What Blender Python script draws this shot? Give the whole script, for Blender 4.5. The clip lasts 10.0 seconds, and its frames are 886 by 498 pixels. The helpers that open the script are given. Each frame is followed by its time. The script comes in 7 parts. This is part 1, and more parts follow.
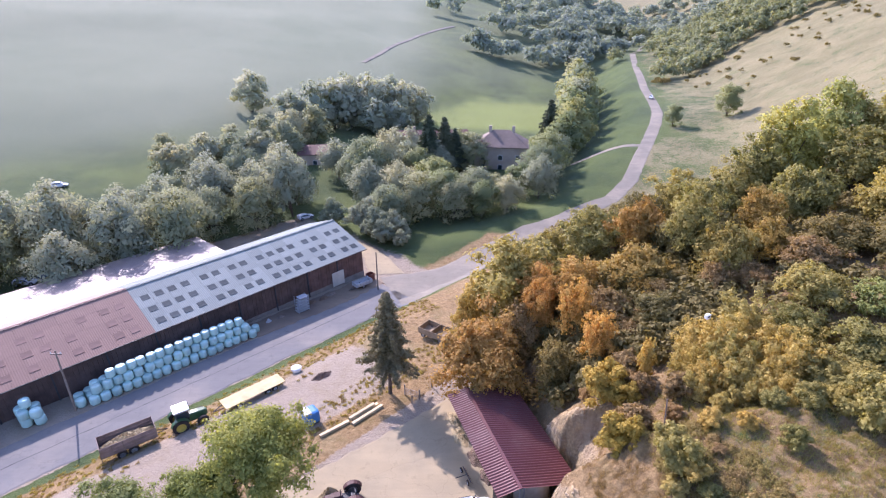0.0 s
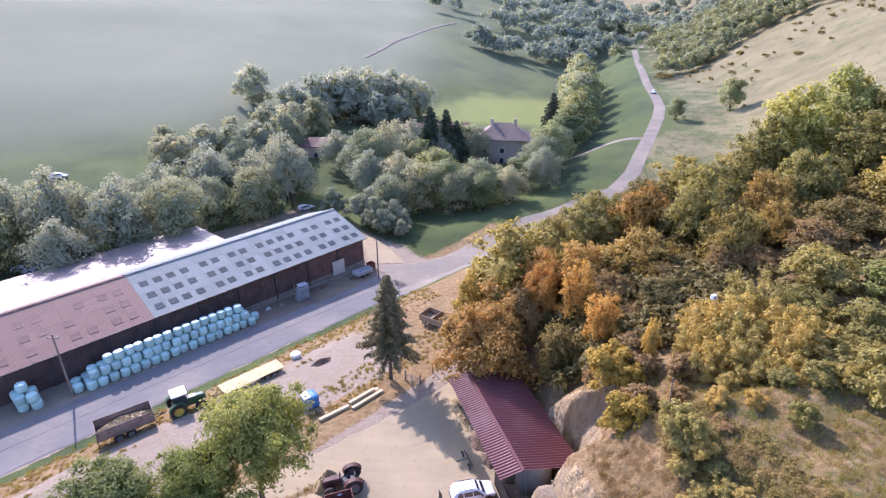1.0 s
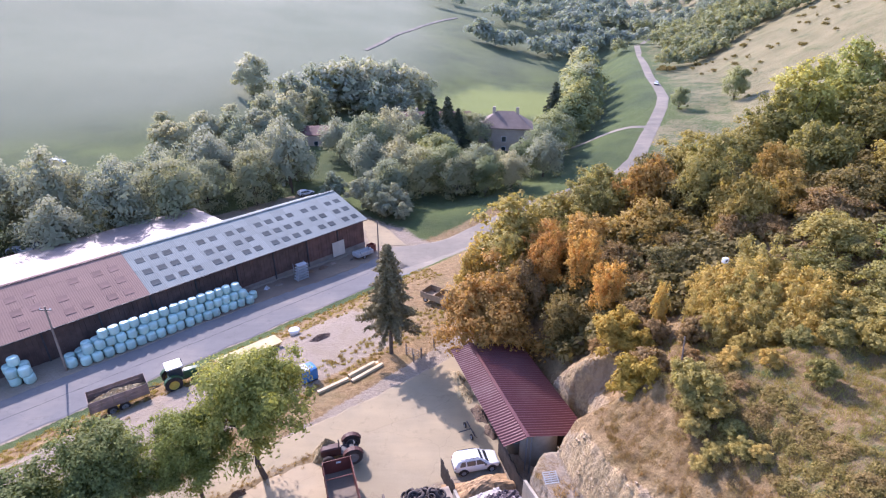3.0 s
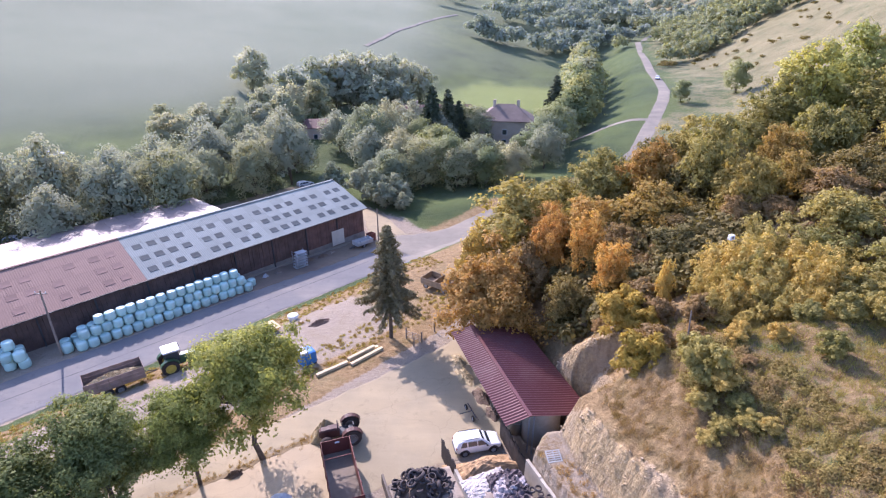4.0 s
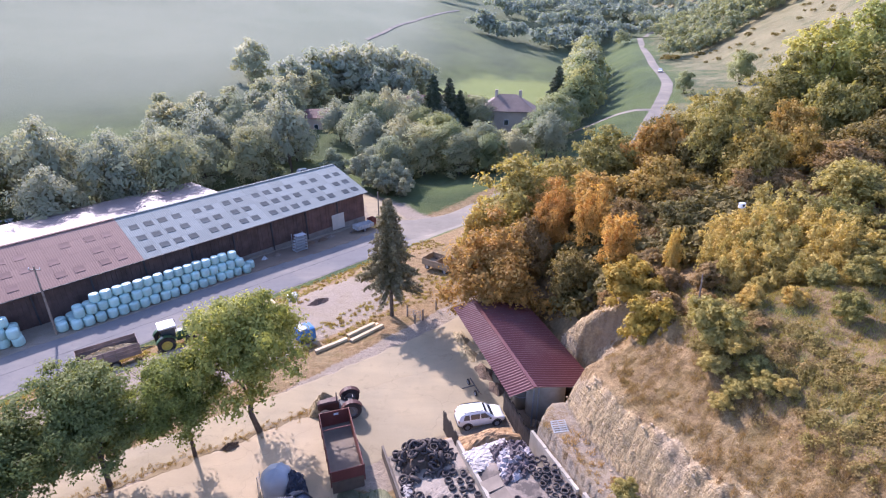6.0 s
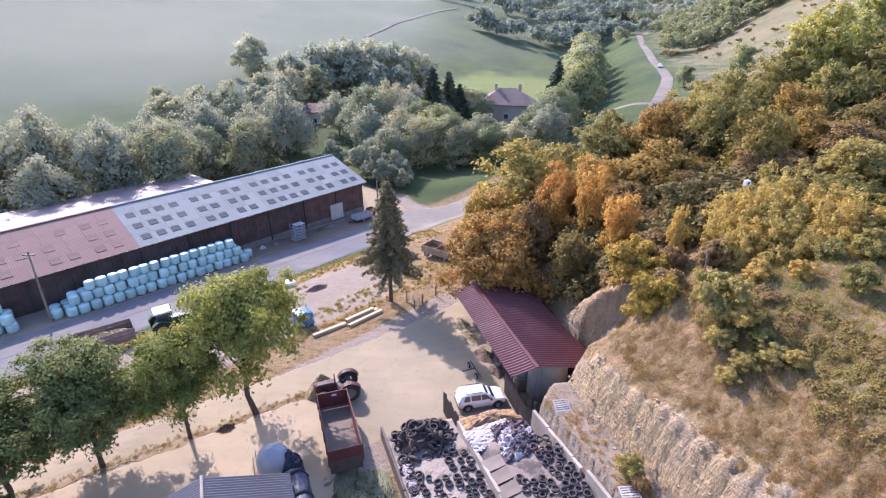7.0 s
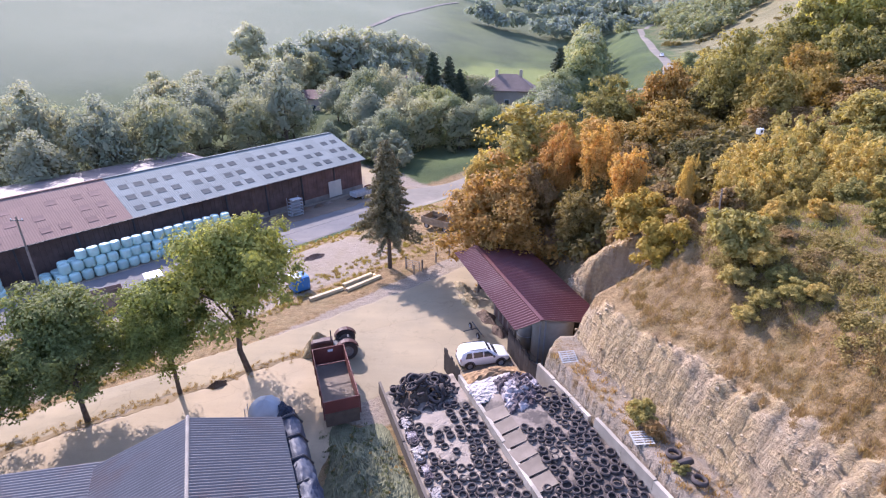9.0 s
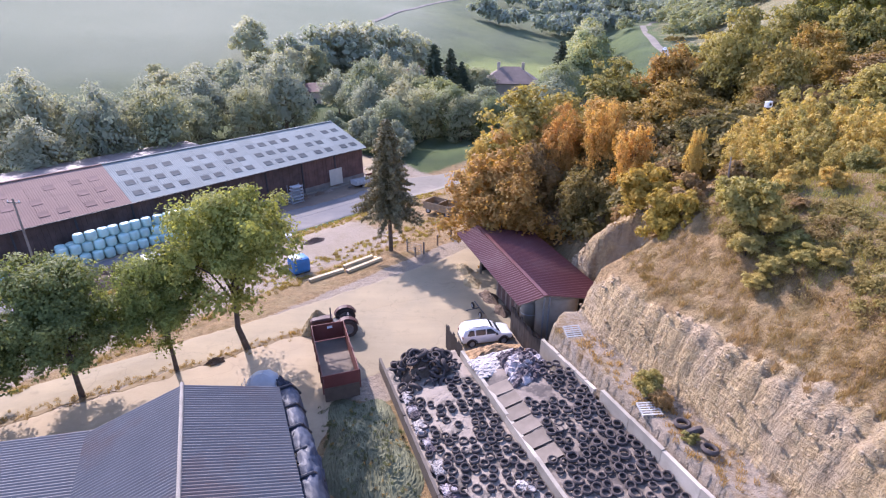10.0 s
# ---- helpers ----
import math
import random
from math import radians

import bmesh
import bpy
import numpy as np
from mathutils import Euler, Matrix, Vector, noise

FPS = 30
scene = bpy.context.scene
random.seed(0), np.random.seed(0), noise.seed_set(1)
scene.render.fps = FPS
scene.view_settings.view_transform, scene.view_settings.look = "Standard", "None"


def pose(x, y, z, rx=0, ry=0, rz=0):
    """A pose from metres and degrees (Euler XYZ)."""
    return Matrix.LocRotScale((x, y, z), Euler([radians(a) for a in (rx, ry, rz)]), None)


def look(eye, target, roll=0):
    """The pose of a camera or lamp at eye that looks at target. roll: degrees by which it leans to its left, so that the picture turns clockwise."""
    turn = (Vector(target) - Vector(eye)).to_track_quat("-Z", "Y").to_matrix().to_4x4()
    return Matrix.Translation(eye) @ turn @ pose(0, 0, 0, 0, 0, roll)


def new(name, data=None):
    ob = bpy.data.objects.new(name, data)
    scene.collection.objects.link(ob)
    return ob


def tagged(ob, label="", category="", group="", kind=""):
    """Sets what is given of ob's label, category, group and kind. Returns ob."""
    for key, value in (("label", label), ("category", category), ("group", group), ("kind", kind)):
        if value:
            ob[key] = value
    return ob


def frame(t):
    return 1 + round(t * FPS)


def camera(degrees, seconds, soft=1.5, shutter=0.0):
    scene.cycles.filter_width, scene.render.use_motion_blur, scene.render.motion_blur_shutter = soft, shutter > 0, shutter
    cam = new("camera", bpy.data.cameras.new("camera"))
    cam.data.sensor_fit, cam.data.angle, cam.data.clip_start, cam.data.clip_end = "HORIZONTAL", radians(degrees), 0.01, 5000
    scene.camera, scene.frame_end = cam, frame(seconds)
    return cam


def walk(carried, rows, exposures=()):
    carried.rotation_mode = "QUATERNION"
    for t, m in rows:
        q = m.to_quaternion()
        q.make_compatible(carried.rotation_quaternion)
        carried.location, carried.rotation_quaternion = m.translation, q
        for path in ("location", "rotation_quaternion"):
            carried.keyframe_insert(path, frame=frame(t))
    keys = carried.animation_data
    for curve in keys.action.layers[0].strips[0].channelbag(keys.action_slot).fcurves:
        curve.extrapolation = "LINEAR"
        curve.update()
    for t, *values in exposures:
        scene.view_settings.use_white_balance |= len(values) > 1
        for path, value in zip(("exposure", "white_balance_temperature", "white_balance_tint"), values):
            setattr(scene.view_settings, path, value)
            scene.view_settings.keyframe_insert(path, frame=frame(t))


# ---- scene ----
cam = camera(79.4, 10.0, soft=1.2)
METRES, EYE, TILT, LEAN, TURN = 20.0, 45.0, -24.0, 0.0, 0.0
ROWS = [
    (0.0, 0.0, 0.0, 0.0, 0.0, -0.0, 0.0),
    (0.5, -0.0012, 0.023, -0.0521, 0.03, -0.07, -0.07),
    (1.0, -0.003, 0.0424, -0.0966, 0.1, -0.11, -0.17),
    (1.5, -0.0041, 0.0606, -0.1352, 0.11, -0.11, -0.26),
    (2.0, -0.0067, 0.0788, -0.1767, 0.14, -0.13, -0.31),
    (2.5, -0.0095, 0.0992, -0.2221, 0.15, -0.12, -0.3),
    (4.0, -0.0131, 0.1688, -0.3797, 0.19, -0.15, -0.29),
    (4.5, -0.0149, 0.1857, -0.416, 0.25, -0.17, -0.41),
    (5.0, -0.0171, 0.2013, -0.4486, 0.27, -0.18, -0.45),
    (5.5, -0.0189, 0.2167, -0.4815, 0.27, -0.2, -0.45),
    (7.0, -0.0211, 0.2757, -0.6136, 0.2, -0.17, -0.36),
    (7.5, -0.0218, 0.2974, -0.6666, 0.2, -0.15, -0.32),
    (8.0, -0.0244, 0.32, -0.7185, 0.21, -0.15, -0.3),
    (8.5, -0.0242, 0.343, -0.7657, 0.17, -0.15, -0.31),
    (9.0, -0.023, 0.3652, -0.815, 0.2, -0.19, -0.31),
    (9.5, -0.0224, 0.3871, -0.8647, 0.26, -0.19, -0.31),
    (10.0, -0.0229, 0.4071, -0.9127, 0.38, -0.23, -0.31),
]
walk(cam, [(t, pose(0, 0, EYE, TILT, LEAN, TURN) @ pose(METRES * x, METRES * y, METRES * z, 90 + pitch, roll, yaw)) for t, x, y, z, yaw, pitch, roll in ROWS],
     exposures=((0.0, 1.40, 5550, 32), (10.0, 1.40, 5550, 31)))

# ---- light ----
SUN_AZ = math.atan2(-0.56, 0.83)      # towards the sun, from +y, negative to the left
SUN_EL = radians(36.0)
world = bpy.data.worlds.new("world")
scene.world = world
world.use_nodes = True
wn = world.node_tree.nodes
sky = wn.new("ShaderNodeTexSky")
sky.sky_type = "NISHITA"
sky.sun_disc = False
sky.sun_elevation = SUN_EL
sky.sun_rotation = SUN_AZ
sky.air_density, sky.dust_density, sky.ozone_density = 1.0, 1.2, 1.5
wn["Background"].inputs["Strength"].default_value = 0.15
world.node_tree.links.new(sky.outputs["Color"], wn["Background"].inputs["Color"])
sun_data = bpy.data.lights.new("sun", "SUN")
sun_data.energy, sun_data.angle, sun_data.color = 3.25, radians(0.6), (1.0, 0.89, 0.74)
sun = new("sun", sun_data)
sun_dir = Vector((math.sin(SUN_AZ) * math.cos(SUN_EL), math.cos(SUN_AZ) * math.cos(SUN_EL), math.sin(SUN_EL)))
sun.matrix_world = look(sun_dir * 100, (0, 0, 0))


# ---- materials ----
class Nodes:
    """A small wrapper to write node materials in few lines."""

    def __init__(self, name, rough=0.8, metal=0.0, spec=0.3):
        self.m = bpy.data.materials.new(name)
        self.m.use_nodes = True
        self.t = self.m.node_tree
        self.b = self.t.nodes["Principled BSDF"]
        self.b.inputs["Roughness"].default_value = rough
        self.b.inputs["Metallic"].default_value = metal
        self.b.inputs["Specular IOR Level"].default_value = spec
        self.coord = None

    def add(self, kind, **values):
        n = self.t.nodes.new(kind)
        for k, v in values.items():
            n.inputs[k].default_value = v
        return n

    def link(self, a, b):
        self.t.links.new(a, b)

    def pos(self, space="Object"):
        if self.coord is None:
            self.coord = self.t.nodes.new("ShaderNodeTexCoord")
        return self.coord.outputs[space]

    def world_pos(self):
        return self.t.nodes.new("ShaderNodeNewGeometry").outputs["Position"]

    def noise(self, scale, detail=4.0, source=None, rough=0.6):
        n = self.add("ShaderNodeTexNoise", Scale=scale, Detail=detail, Roughness=rough)
        self.link(source or self.pos(), n.inputs["Vector"])
        return n.outputs["Fac"]

    def ramp(self, fac, *stops):
        r = self.t.nodes.new("ShaderNodeValToRGB")
        el = r.color_ramp.elements
        while len(el) < len(stops):
            el.new(0.5)
        for e, (p, c) in zip(el, stops):
            e.position = p
            e.color = (*c, 1.0) if len(c) == 3 else c
        self.link(fac, r.inputs["Fac"])
        return r.outputs["Color"]

    def mix(self, fac, a, b, mode="MIX"):
        n = self.t.nodes.new("ShaderNodeMix")
        n.data_type, n.blend_type = "RGBA", mode
        for sock, v in ((n.inputs[0], fac), (n.inputs[6], a), (n.inputs[7], b)):
            if isinstance(v, (int, float)):
                sock.default_value = v
            elif isinstance(v, tuple):
                sock.default_value = (*v, 1.0)
            else:
                self.link(v, sock)
        return n.outputs[2]

    def math(self, op, a, b=0.0):
        n = self.t.nodes.new("ShaderNodeMath")
        n.operation = op
        for sock, v in zip(n.inputs, (a, b)):
            if isinstance(v, (int, float)):
                sock.default_value = v
            else:
                self.link(v, sock)
        return n.outputs[0]

    def color(self, c):
        self.link(c, self.b.inputs["Base Color"])
        return self

    def bump(self, h, strength=0.4, dist=0.05):
        n = self.add("ShaderNodeBump", Strength=strength, Distance=dist)
        self.link(h, n.inputs["Height"])
        self.link(n.outputs[0], self.b.inputs["Normal"])
        return self


def plain(name, c, rough=0.7, metal=0.0, spread=0.25, scale=6.0, spec=0.3, grime=0.3, bump=0.15):
    """Paint, plastic, wood or metal: a base colour with stains, fine grain and per-piece change."""
    k = Nodes(name, rough, metal, spec)
    lo = tuple(v * (1 - spread) for v in c)
    hi = tuple(min(1, v * (1 + spread)) for v in c)
    big = k.noise(scale * 0.3, 5)
    fine = k.noise(scale * 8, 3)
    col = k.ramp(big, (0.3, lo), (0.7, hi))
    col = k.mix(k.math("MULTIPLY", fine, grime), col, tuple(v * 0.55 + 0.02 for v in c))
    info = k.t.nodes.new("ShaderNodeObjectInfo")
    tone = k.ramp(info.outputs["Random"], (0.0, (0.82, 0.82, 0.82)), (1.0, (1.1, 1.1, 1.1)))
    k.color(k.mix(1.0, col, tone, "MULTIPLY"))
    if bump:
        k.bump(fine, bump, 0.02)
    return k.m


def leaf_material(name, dark, light, autumn=None, amount=0.0, through_light=0.36, glow=(1.35, 1.3, 0.75), spec=0.15, vary=(0.28, 0.86)):
    """Foliage: colour by leaf and by tree, with light shining through the leaves."""
    k = Nodes(name, 0.65, 0.0, spec)
    geo = k.t.nodes.new("ShaderNodeNewGeometry")
    info = k.t.nodes.new("ShaderNodeObjectInfo")
    dark, light = (tuple(a * (1 - f) + b * f for a, b in zip(dark, light)) for f in vary)
    col = k.ramp(geo.outputs["Random Per Island"], (0.0, dark), (1.0, light))
    patch = k.noise(0.35, 3)
    if autumn:
        col = k.mix(k.ramp(k.math("ADD", patch, amount - 0.5), (0.42, (0, 0, 0)), (0.62, (1, 1, 1))), col, k.ramp(geo.outputs["Random Per Island"], (0.0, autumn[0]), (1.0, autumn[1])))
    tone = k.ramp(info.outputs["Random"], (0.0, (0.75, 0.8, 0.75)), (0.5, (1, 1, 1)), (1.0, (1.25, 1.15, 1.0)))
    col = k.mix(1.0, col, tone, "MULTIPLY")
    k.color(col)
    tr = k.t.nodes.new("ShaderNodeBsdfTranslucent")
    k.link(k.mix(1.0, col, glow, "MULTIPLY"), tr.inputs["Color"])
    ms = k.add("ShaderNodeMixShader", Fac=through_light)
    k.link(k.b.outputs[0], ms.inputs[1])
    k.link(tr.outputs[0], ms.inputs[2])
    k.link(ms.outputs[0], k.t.nodes["Material Output"].inputs["Surface"])
    return k.m


def ground_material():
    k = Nodes("ground", 0.95, 0.0, 0.1)
    p = k.world_pos()
    cov = k.t.nodes.new("ShaderNodeAttribute")
    cov.attribute_name = "cover"
    sep = k.t.nodes.new("ShaderNodeSeparateColor")
    k.link(cov.outputs["Color"], sep.inputs[0])
    fine, mid, big = k.noise(3.0, 6, p), k.noise(0.45, 5, p), k.noise(0.04, 4, p)
    tuft = k.noise(1.3, 6, p, 0.75)
    dry = k.mix(k.ramp(tuft, (0.35, (0, 0, 0)), (0.65, (1, 1, 1))), (0.15, 0.095, 0.045), (0.325, 0.22, 0.108))
    dry = k.mix(k.ramp(mid, (0.52, (0, 0, 0)), (0.68, (0.7, 0.7, 0.7))), dry, (0.17, 0.12, 0.045))
    patch = k.noise(0.14, 5, p)
    dry = k.mix(k.ramp(patch, (0.48, (0, 0, 0)), (0.66, (0.5, 0.5, 0.5))), dry, (0.25, 0.20, 0.105))
    pas = k.t.nodes.new("ShaderNodeAttribute")
    pas.attribute_name = "pasture"
    grazed = k.mix(k.ramp(k.noise(0.06, 6, p), (0.38, (0, 0, 0)), (0.62, (1, 1, 1))), (0.165, 0.142, 0.07), (0.228, 0.195, 0.102))
    grazed = k.mix(k.ramp(tuft, (0.55, (0, 0, 0)), (0.75, (0.6, 0.6, 0.6))), grazed, (0.15, 0.145, 0.07))
    dry = k.mix(pas.outputs["Fac"], dry, grazed)
    green = k.mix(k.ramp(big, (0.38, (0, 0, 0)), (0.62, (1, 1, 1))), (0.032, 0.055, 0.02), (0.09, 0.118, 0.032))
    green = k.mix(k.ramp(mid, (0.35, (0.5, 0.5, 0.5)), (0.7, (0, 0, 0))), green, (0.07, 0.085, 0.025))
    gravel = k.mix(fine, (0.21, 0.168, 0.125), (0.37, 0.30, 0.228))
    gravel = k.mix(k.ramp(mid, (0.45, (0, 0, 0)), (0.75, (0.7, 0.7, 0.7))), gravel, (0.24, 0.19, 0.12))
    stone = k.mix(k.ramp(fine, (0.35, (0, 0, 0)), (0.7, (1, 1, 1))), (0.38, 0.265, 0.132), (0.61, 0.45, 0.245))
    stone = k.mix(k.ramp(k.noise(0.3, 4, p), (0.5, (0, 0, 0)), (0.62, (0.6, 0.6, 0.6))), stone, (0.43, 0.33, 0.23))
    tall = k.mix(1.0, p, (1.0, 1.0, 0.22), "MULTIPLY")
    column = k.noise(2.2, 5, tall, 0.7)
    layer_ = k.noise(2.5, 5, k.mix(1.0, p, (0.5, 0.5, 3.0), "MULTIPLY"), 0.7)
    # hollows between rock columns browned: crevice shade put into the colour
    stone = k.mix(k.ramp(column, (0.36, (0.7, 0.7, 0.7)), (0.5, (0, 0, 0))), stone, (0.28, 0.20, 0.12))
    stone = k.mix(k.ramp(layer_, (0.55, (0, 0, 0)), (0.7, (0.6, 0.6, 0.6))), stone, (0.50, 0.42, 0.30))
    edge = k.math("ADD", k.math("MULTIPLY", k.math("SUBTRACT", tuft, 0.5), 1.1), k.math("MULTIPLY", k.math("SUBTRACT", patch, 0.5), 0.8))

    # grass of the opposite slope, its colour greyed and paled for haze
    hay = k.mix(k.noise(0.012, 4, p), (0.125, 0.15, 0.085), (0.24, 0.245, 0.155))
    green = k.mix(cov.outputs["Alpha"], hay, green)
    # alpha above one adds yellow-green: sunlight painted onto the field
    green = k.mix(k.math("MAXIMUM", k.math("SUBTRACT", cov.outputs["Alpha"], 1.0), 0.0), green, (0.22, 0.25, 0.06))

    def mask(ch):
        return k.ramp(k.math("ADD", sep.outputs[ch], edge), (0.4, (0, 0, 0)), (0.6, (1, 1, 1)))

    col = k.mix(mask("Green"), dry, green)
    col = k.mix(mask("Blue"), col, gravel)
    col = k.mix(mask("Red"), col, stone)
    k.color(col)
    # sheen whitens grass seen at low angles, adding to that haze
    k.b.inputs["Sheen Weight"].default_value = 0.12
    k.b.inputs["Sheen Tint"].default_value = (0.92, 0.93, 0.76, 1.0)
    k.b.inputs["Sheen Roughness"].default_value = 0.4
    rocky = k.math("MULTIPLY", k.math("ADD", column, k.math("MULTIPLY", layer_, 0.6)), k.math("MULTIPLY", sep.outputs["Red"], 2.4))
    k.bump(k.math("ADD", k.math("ADD", tuft, k.math("MULTIPLY", fine, 0.5)), rocky), 1.0, 0.25)
    return k.m


def road_material(name, a, b, dust, tracks=True):
    k = Nodes(name, 0.9, 0.0, 0.2)
    p = k.world_pos()
    col = k.mix(k.noise(0.35, 5, p), a, b)
    col = k.mix(k.ramp(k.noise(0.09, 4, p), (0.45, (0, 0, 0)), (0.62, (0.8, 0.8, 0.8))), col, dust)
    crack = k.t.nodes.new("ShaderNodeTexVoronoi")
    crack.feature = "DISTANCE_TO_EDGE"
    crack.inputs["Scale"].default_value = 0.16
    warp = k.add("ShaderNodeTexNoise", Scale=0.35, Detail=3.0)
    k.link(p, warp.inputs["Vector"])
    wob = k.mix(1.0, p, k.mix(1.0, warp.outputs["Color"], (5.0, 5.0, 0.0), "MULTIPLY"), "ADD")
    k.link(wob, crack.inputs["Vector"])
    col = k.mix(k.ramp(crack.outputs["Distance"], (0.0, (0.3, 0.3, 0.3)), (0.008, (0, 0, 0))), col, tuple(v * 0.5 for v in a))
    col = k.mix(k.math("MULTIPLY", k.noise(9, 3, p), 0.35), col, tuple(v * 0.6 for v in a))
    lengthwise = k.add("ShaderNodeMapping", Rotation=(0.0, 0.0, radians(-38.0)), Scale=(0.09, 0.5, 0.3))
    k.link(p, lengthwise.inputs["Vector"])
    streak = k.noise(1.0, 4, lengthwise.outputs[0], 0.65)
    col = k.mix(k.ramp(streak, (0.40, (0.22, 0.22, 0.22)), (0.62, (0, 0, 0))), col, tuple(v * 0.7 for v in a))
    blot = k.noise(0.9, 6, p, 0.7)
    col = k.mix(k.ramp(blot, (0.56, (0, 0, 0)), (0.72, (0.5, 0.5, 0.5))), col, tuple(v * 0.72 for v in a))
    k.color(col)
    k.bump(k.noise(14, 3, p), 0.25, 0.02)
    return k.m


M_GROUND = ground_material()
M_ROAD = road_material("worn_asphalt", (0.20, 0.178, 0.142), (0.27, 0.238, 0.19), (0.34, 0.29, 0.22))
M_LANE = road_material("dusty_concrete", (0.27, 0.222, 0.142), (0.39, 0.322, 0.21), (0.42, 0.33, 0.198))
# Dark asphalt, with the shade beside the barn taken into its tone.
M_LOWROAD = road_material("dark_asphalt", (0.155, 0.15, 0.148), (0.215, 0.205, 0.195), (0.27, 0.24, 0.205))
M_DIRT = road_material("trodden_dirt", (0.16, 0.118, 0.088), (0.25, 0.19, 0.14), (0.31, 0.235, 0.155))
M_SAND = road_material("sandy_concrete", (0.36, 0.288, 0.185), (0.455, 0.365, 0.24), (0.475, 0.362, 0.224))
M_BARK = plain("bark", (0.11, 0.085, 0.065), 0.95, spread=0.4, scale=8, bump=0.6)
M_WALNUT = leaf_material("walnut_leaves", (0.085, 0.11, 0.028), (0.40, 0.41, 0.125), through_light=0.45)
M_GREEN = leaf_material("green_leaves", (0.12, 0.145, 0.07), (0.32, 0.35, 0.17), glow=(1.25, 1.25, 0.85), vary=(0.52, 0.68))
# Silver-green stream leaves, lightened further so the colour carries valley mist.
M_SILVER = leaf_material("misty_willow_leaves", (0.19, 0.205, 0.14), (0.45, 0.46, 0.325), glow=(1.3, 1.28, 0.98), spec=0.04, through_light=0.36, vary=(0.52, 0.68))
M_OLIVE = leaf_material("olive_leaves", (0.165, 0.145, 0.048), (0.405, 0.35, 0.118))
M_LIME = leaf_material("lime_leaves", (0.27, 0.215, 0.068), (0.54, 0.43, 0.148))
M_GOLD = leaf_material("golden_olive_leaves", (0.29, 0.215, 0.062), (0.58, 0.435, 0.135))
# Pale green, with the stream mist lightening its colour too.
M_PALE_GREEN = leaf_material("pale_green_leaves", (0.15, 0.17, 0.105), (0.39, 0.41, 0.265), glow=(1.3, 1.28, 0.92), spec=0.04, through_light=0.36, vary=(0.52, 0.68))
M_SUNGREEN = leaf_material("sunlit_green_leaves", (0.18, 0.19, 0.058), (0.49, 0.48, 0.165))
M_AUTUMN = leaf_material("autumn_leaves", (0.29, 0.19, 0.058), (0.585, 0.40, 0.125), ((0.344, 0.202, 0.056), (0.568, 0.353, 0.095)), 0.5)
M_ORANGE = leaf_material("orange_leaves", (0.327, 0.185, 0.056), (0.568, 0.331, 0.099), ((0.310, 0.215, 0.077), (0.533, 0.378, 0.138)), 0.38)
M_YELLOW = leaf_material("yellow_leaves", (0.310, 0.215, 0.043), (0.568, 0.396, 0.086))
M_BROWN = leaf_material("brown_leaves", (0.20, 0.132, 0.06), (0.40, 0.27, 0.12))
# Also holds the deep shade between hillside crowns, put into leaf colour.
M_DARKOLIVE = leaf_material("dark_olive_leaves", (0.10, 0.088, 0.035), (0.25, 0.205, 0.08))
# Far foliage, next three: leaf colours paled to hold the haze of distance.
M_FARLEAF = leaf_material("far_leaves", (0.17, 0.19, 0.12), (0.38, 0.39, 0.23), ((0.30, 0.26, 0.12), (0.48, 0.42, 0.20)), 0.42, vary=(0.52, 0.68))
M_BLUELEAF = leaf_material("far_hazed_leaves", (0.165, 0.205, 0.19), (0.31, 0.36, 0.33), vary=(0.52, 0.68))
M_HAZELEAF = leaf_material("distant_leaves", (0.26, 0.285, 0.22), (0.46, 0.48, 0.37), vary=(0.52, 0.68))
M_FARGREEN = leaf_material("valley_green_leaves", (0.15, 0.17, 0.08), (0.38, 0.40, 0.20), glow=(1.3, 1.28, 0.9), spec=0.05, vary=(0.52, 0.68))
M_FIR = leaf_material("fir_needles", (0.05, 0.065, 0.045), (0.14, 0.16, 0.10), through_light=0.2, vary=(0.4, 0.75))
M_NEEDLE = leaf_material("spruce_needles", (0.12, 0.10, 0.055), (0.28, 0.24, 0.125), through_light=0.2)


# ---- mesh helpers ----
def link_mesh(name, verts, faces, material, parent=None, label="", smooth=False):
    me = bpy.data.meshes.new(name)
    me.from_pydata(verts, [], faces)
    me.materials.append(material)
    if smooth:
        me.polygons.foreach_set("use_smooth", [True] * len(me.polygons))
    ob = new(name, me)
    ob.parent = parent
    return tagged(ob, label)


def part(name, bm, material, parent=None, label="", smooth=False):
    """Link a bmesh as one mesh object under a thing or a part."""
    me = bpy.data.meshes.new(name)
    bm.to_mesh(me)
    bm.free()
    me.materials.append(material)
    if smooth:
        me.polygons.foreach_set("use_smooth", [True] * len(me.polygons))
    ob = new(name, me)
    ob.parent = parent
    return tagged(ob, label)


def piece(name, ob, parent, m):
    """One more object on the mesh of ob, at m under parent."""
    o = new(name, ob.data)
    o.parent = parent
    o.matrix_basis = m
    return o


def thing(name, m, label, category, group="", kind=""):
    ob = new(name)
    ob.matrix_basis = m
    return tagged(ob, label, category, group, kind)


def box(bm, x0, x1, y0, y1, z0, z1, bevel=0.0, m=None):
    r = bmesh.ops.create_cube(bm, size=1.0)
    mm = Matrix.Translation(((x0 + x1) / 2, (y0 + y1) / 2, (z0 + z1) / 2)) @ Matrix.Diagonal((x1 - x0, y1 - y0, z1 - z0, 1))
    bmesh.ops.transform(bm, matrix=(m @ mm) if m else mm, verts=r["verts"])
    if bevel:
        es = list({e for v in r["verts"] for e in v.link_edges})
        bmesh.ops.bevel(bm, geom=es, offset=bevel, segments=2, affect="EDGES", profile=0.6)
    return bm


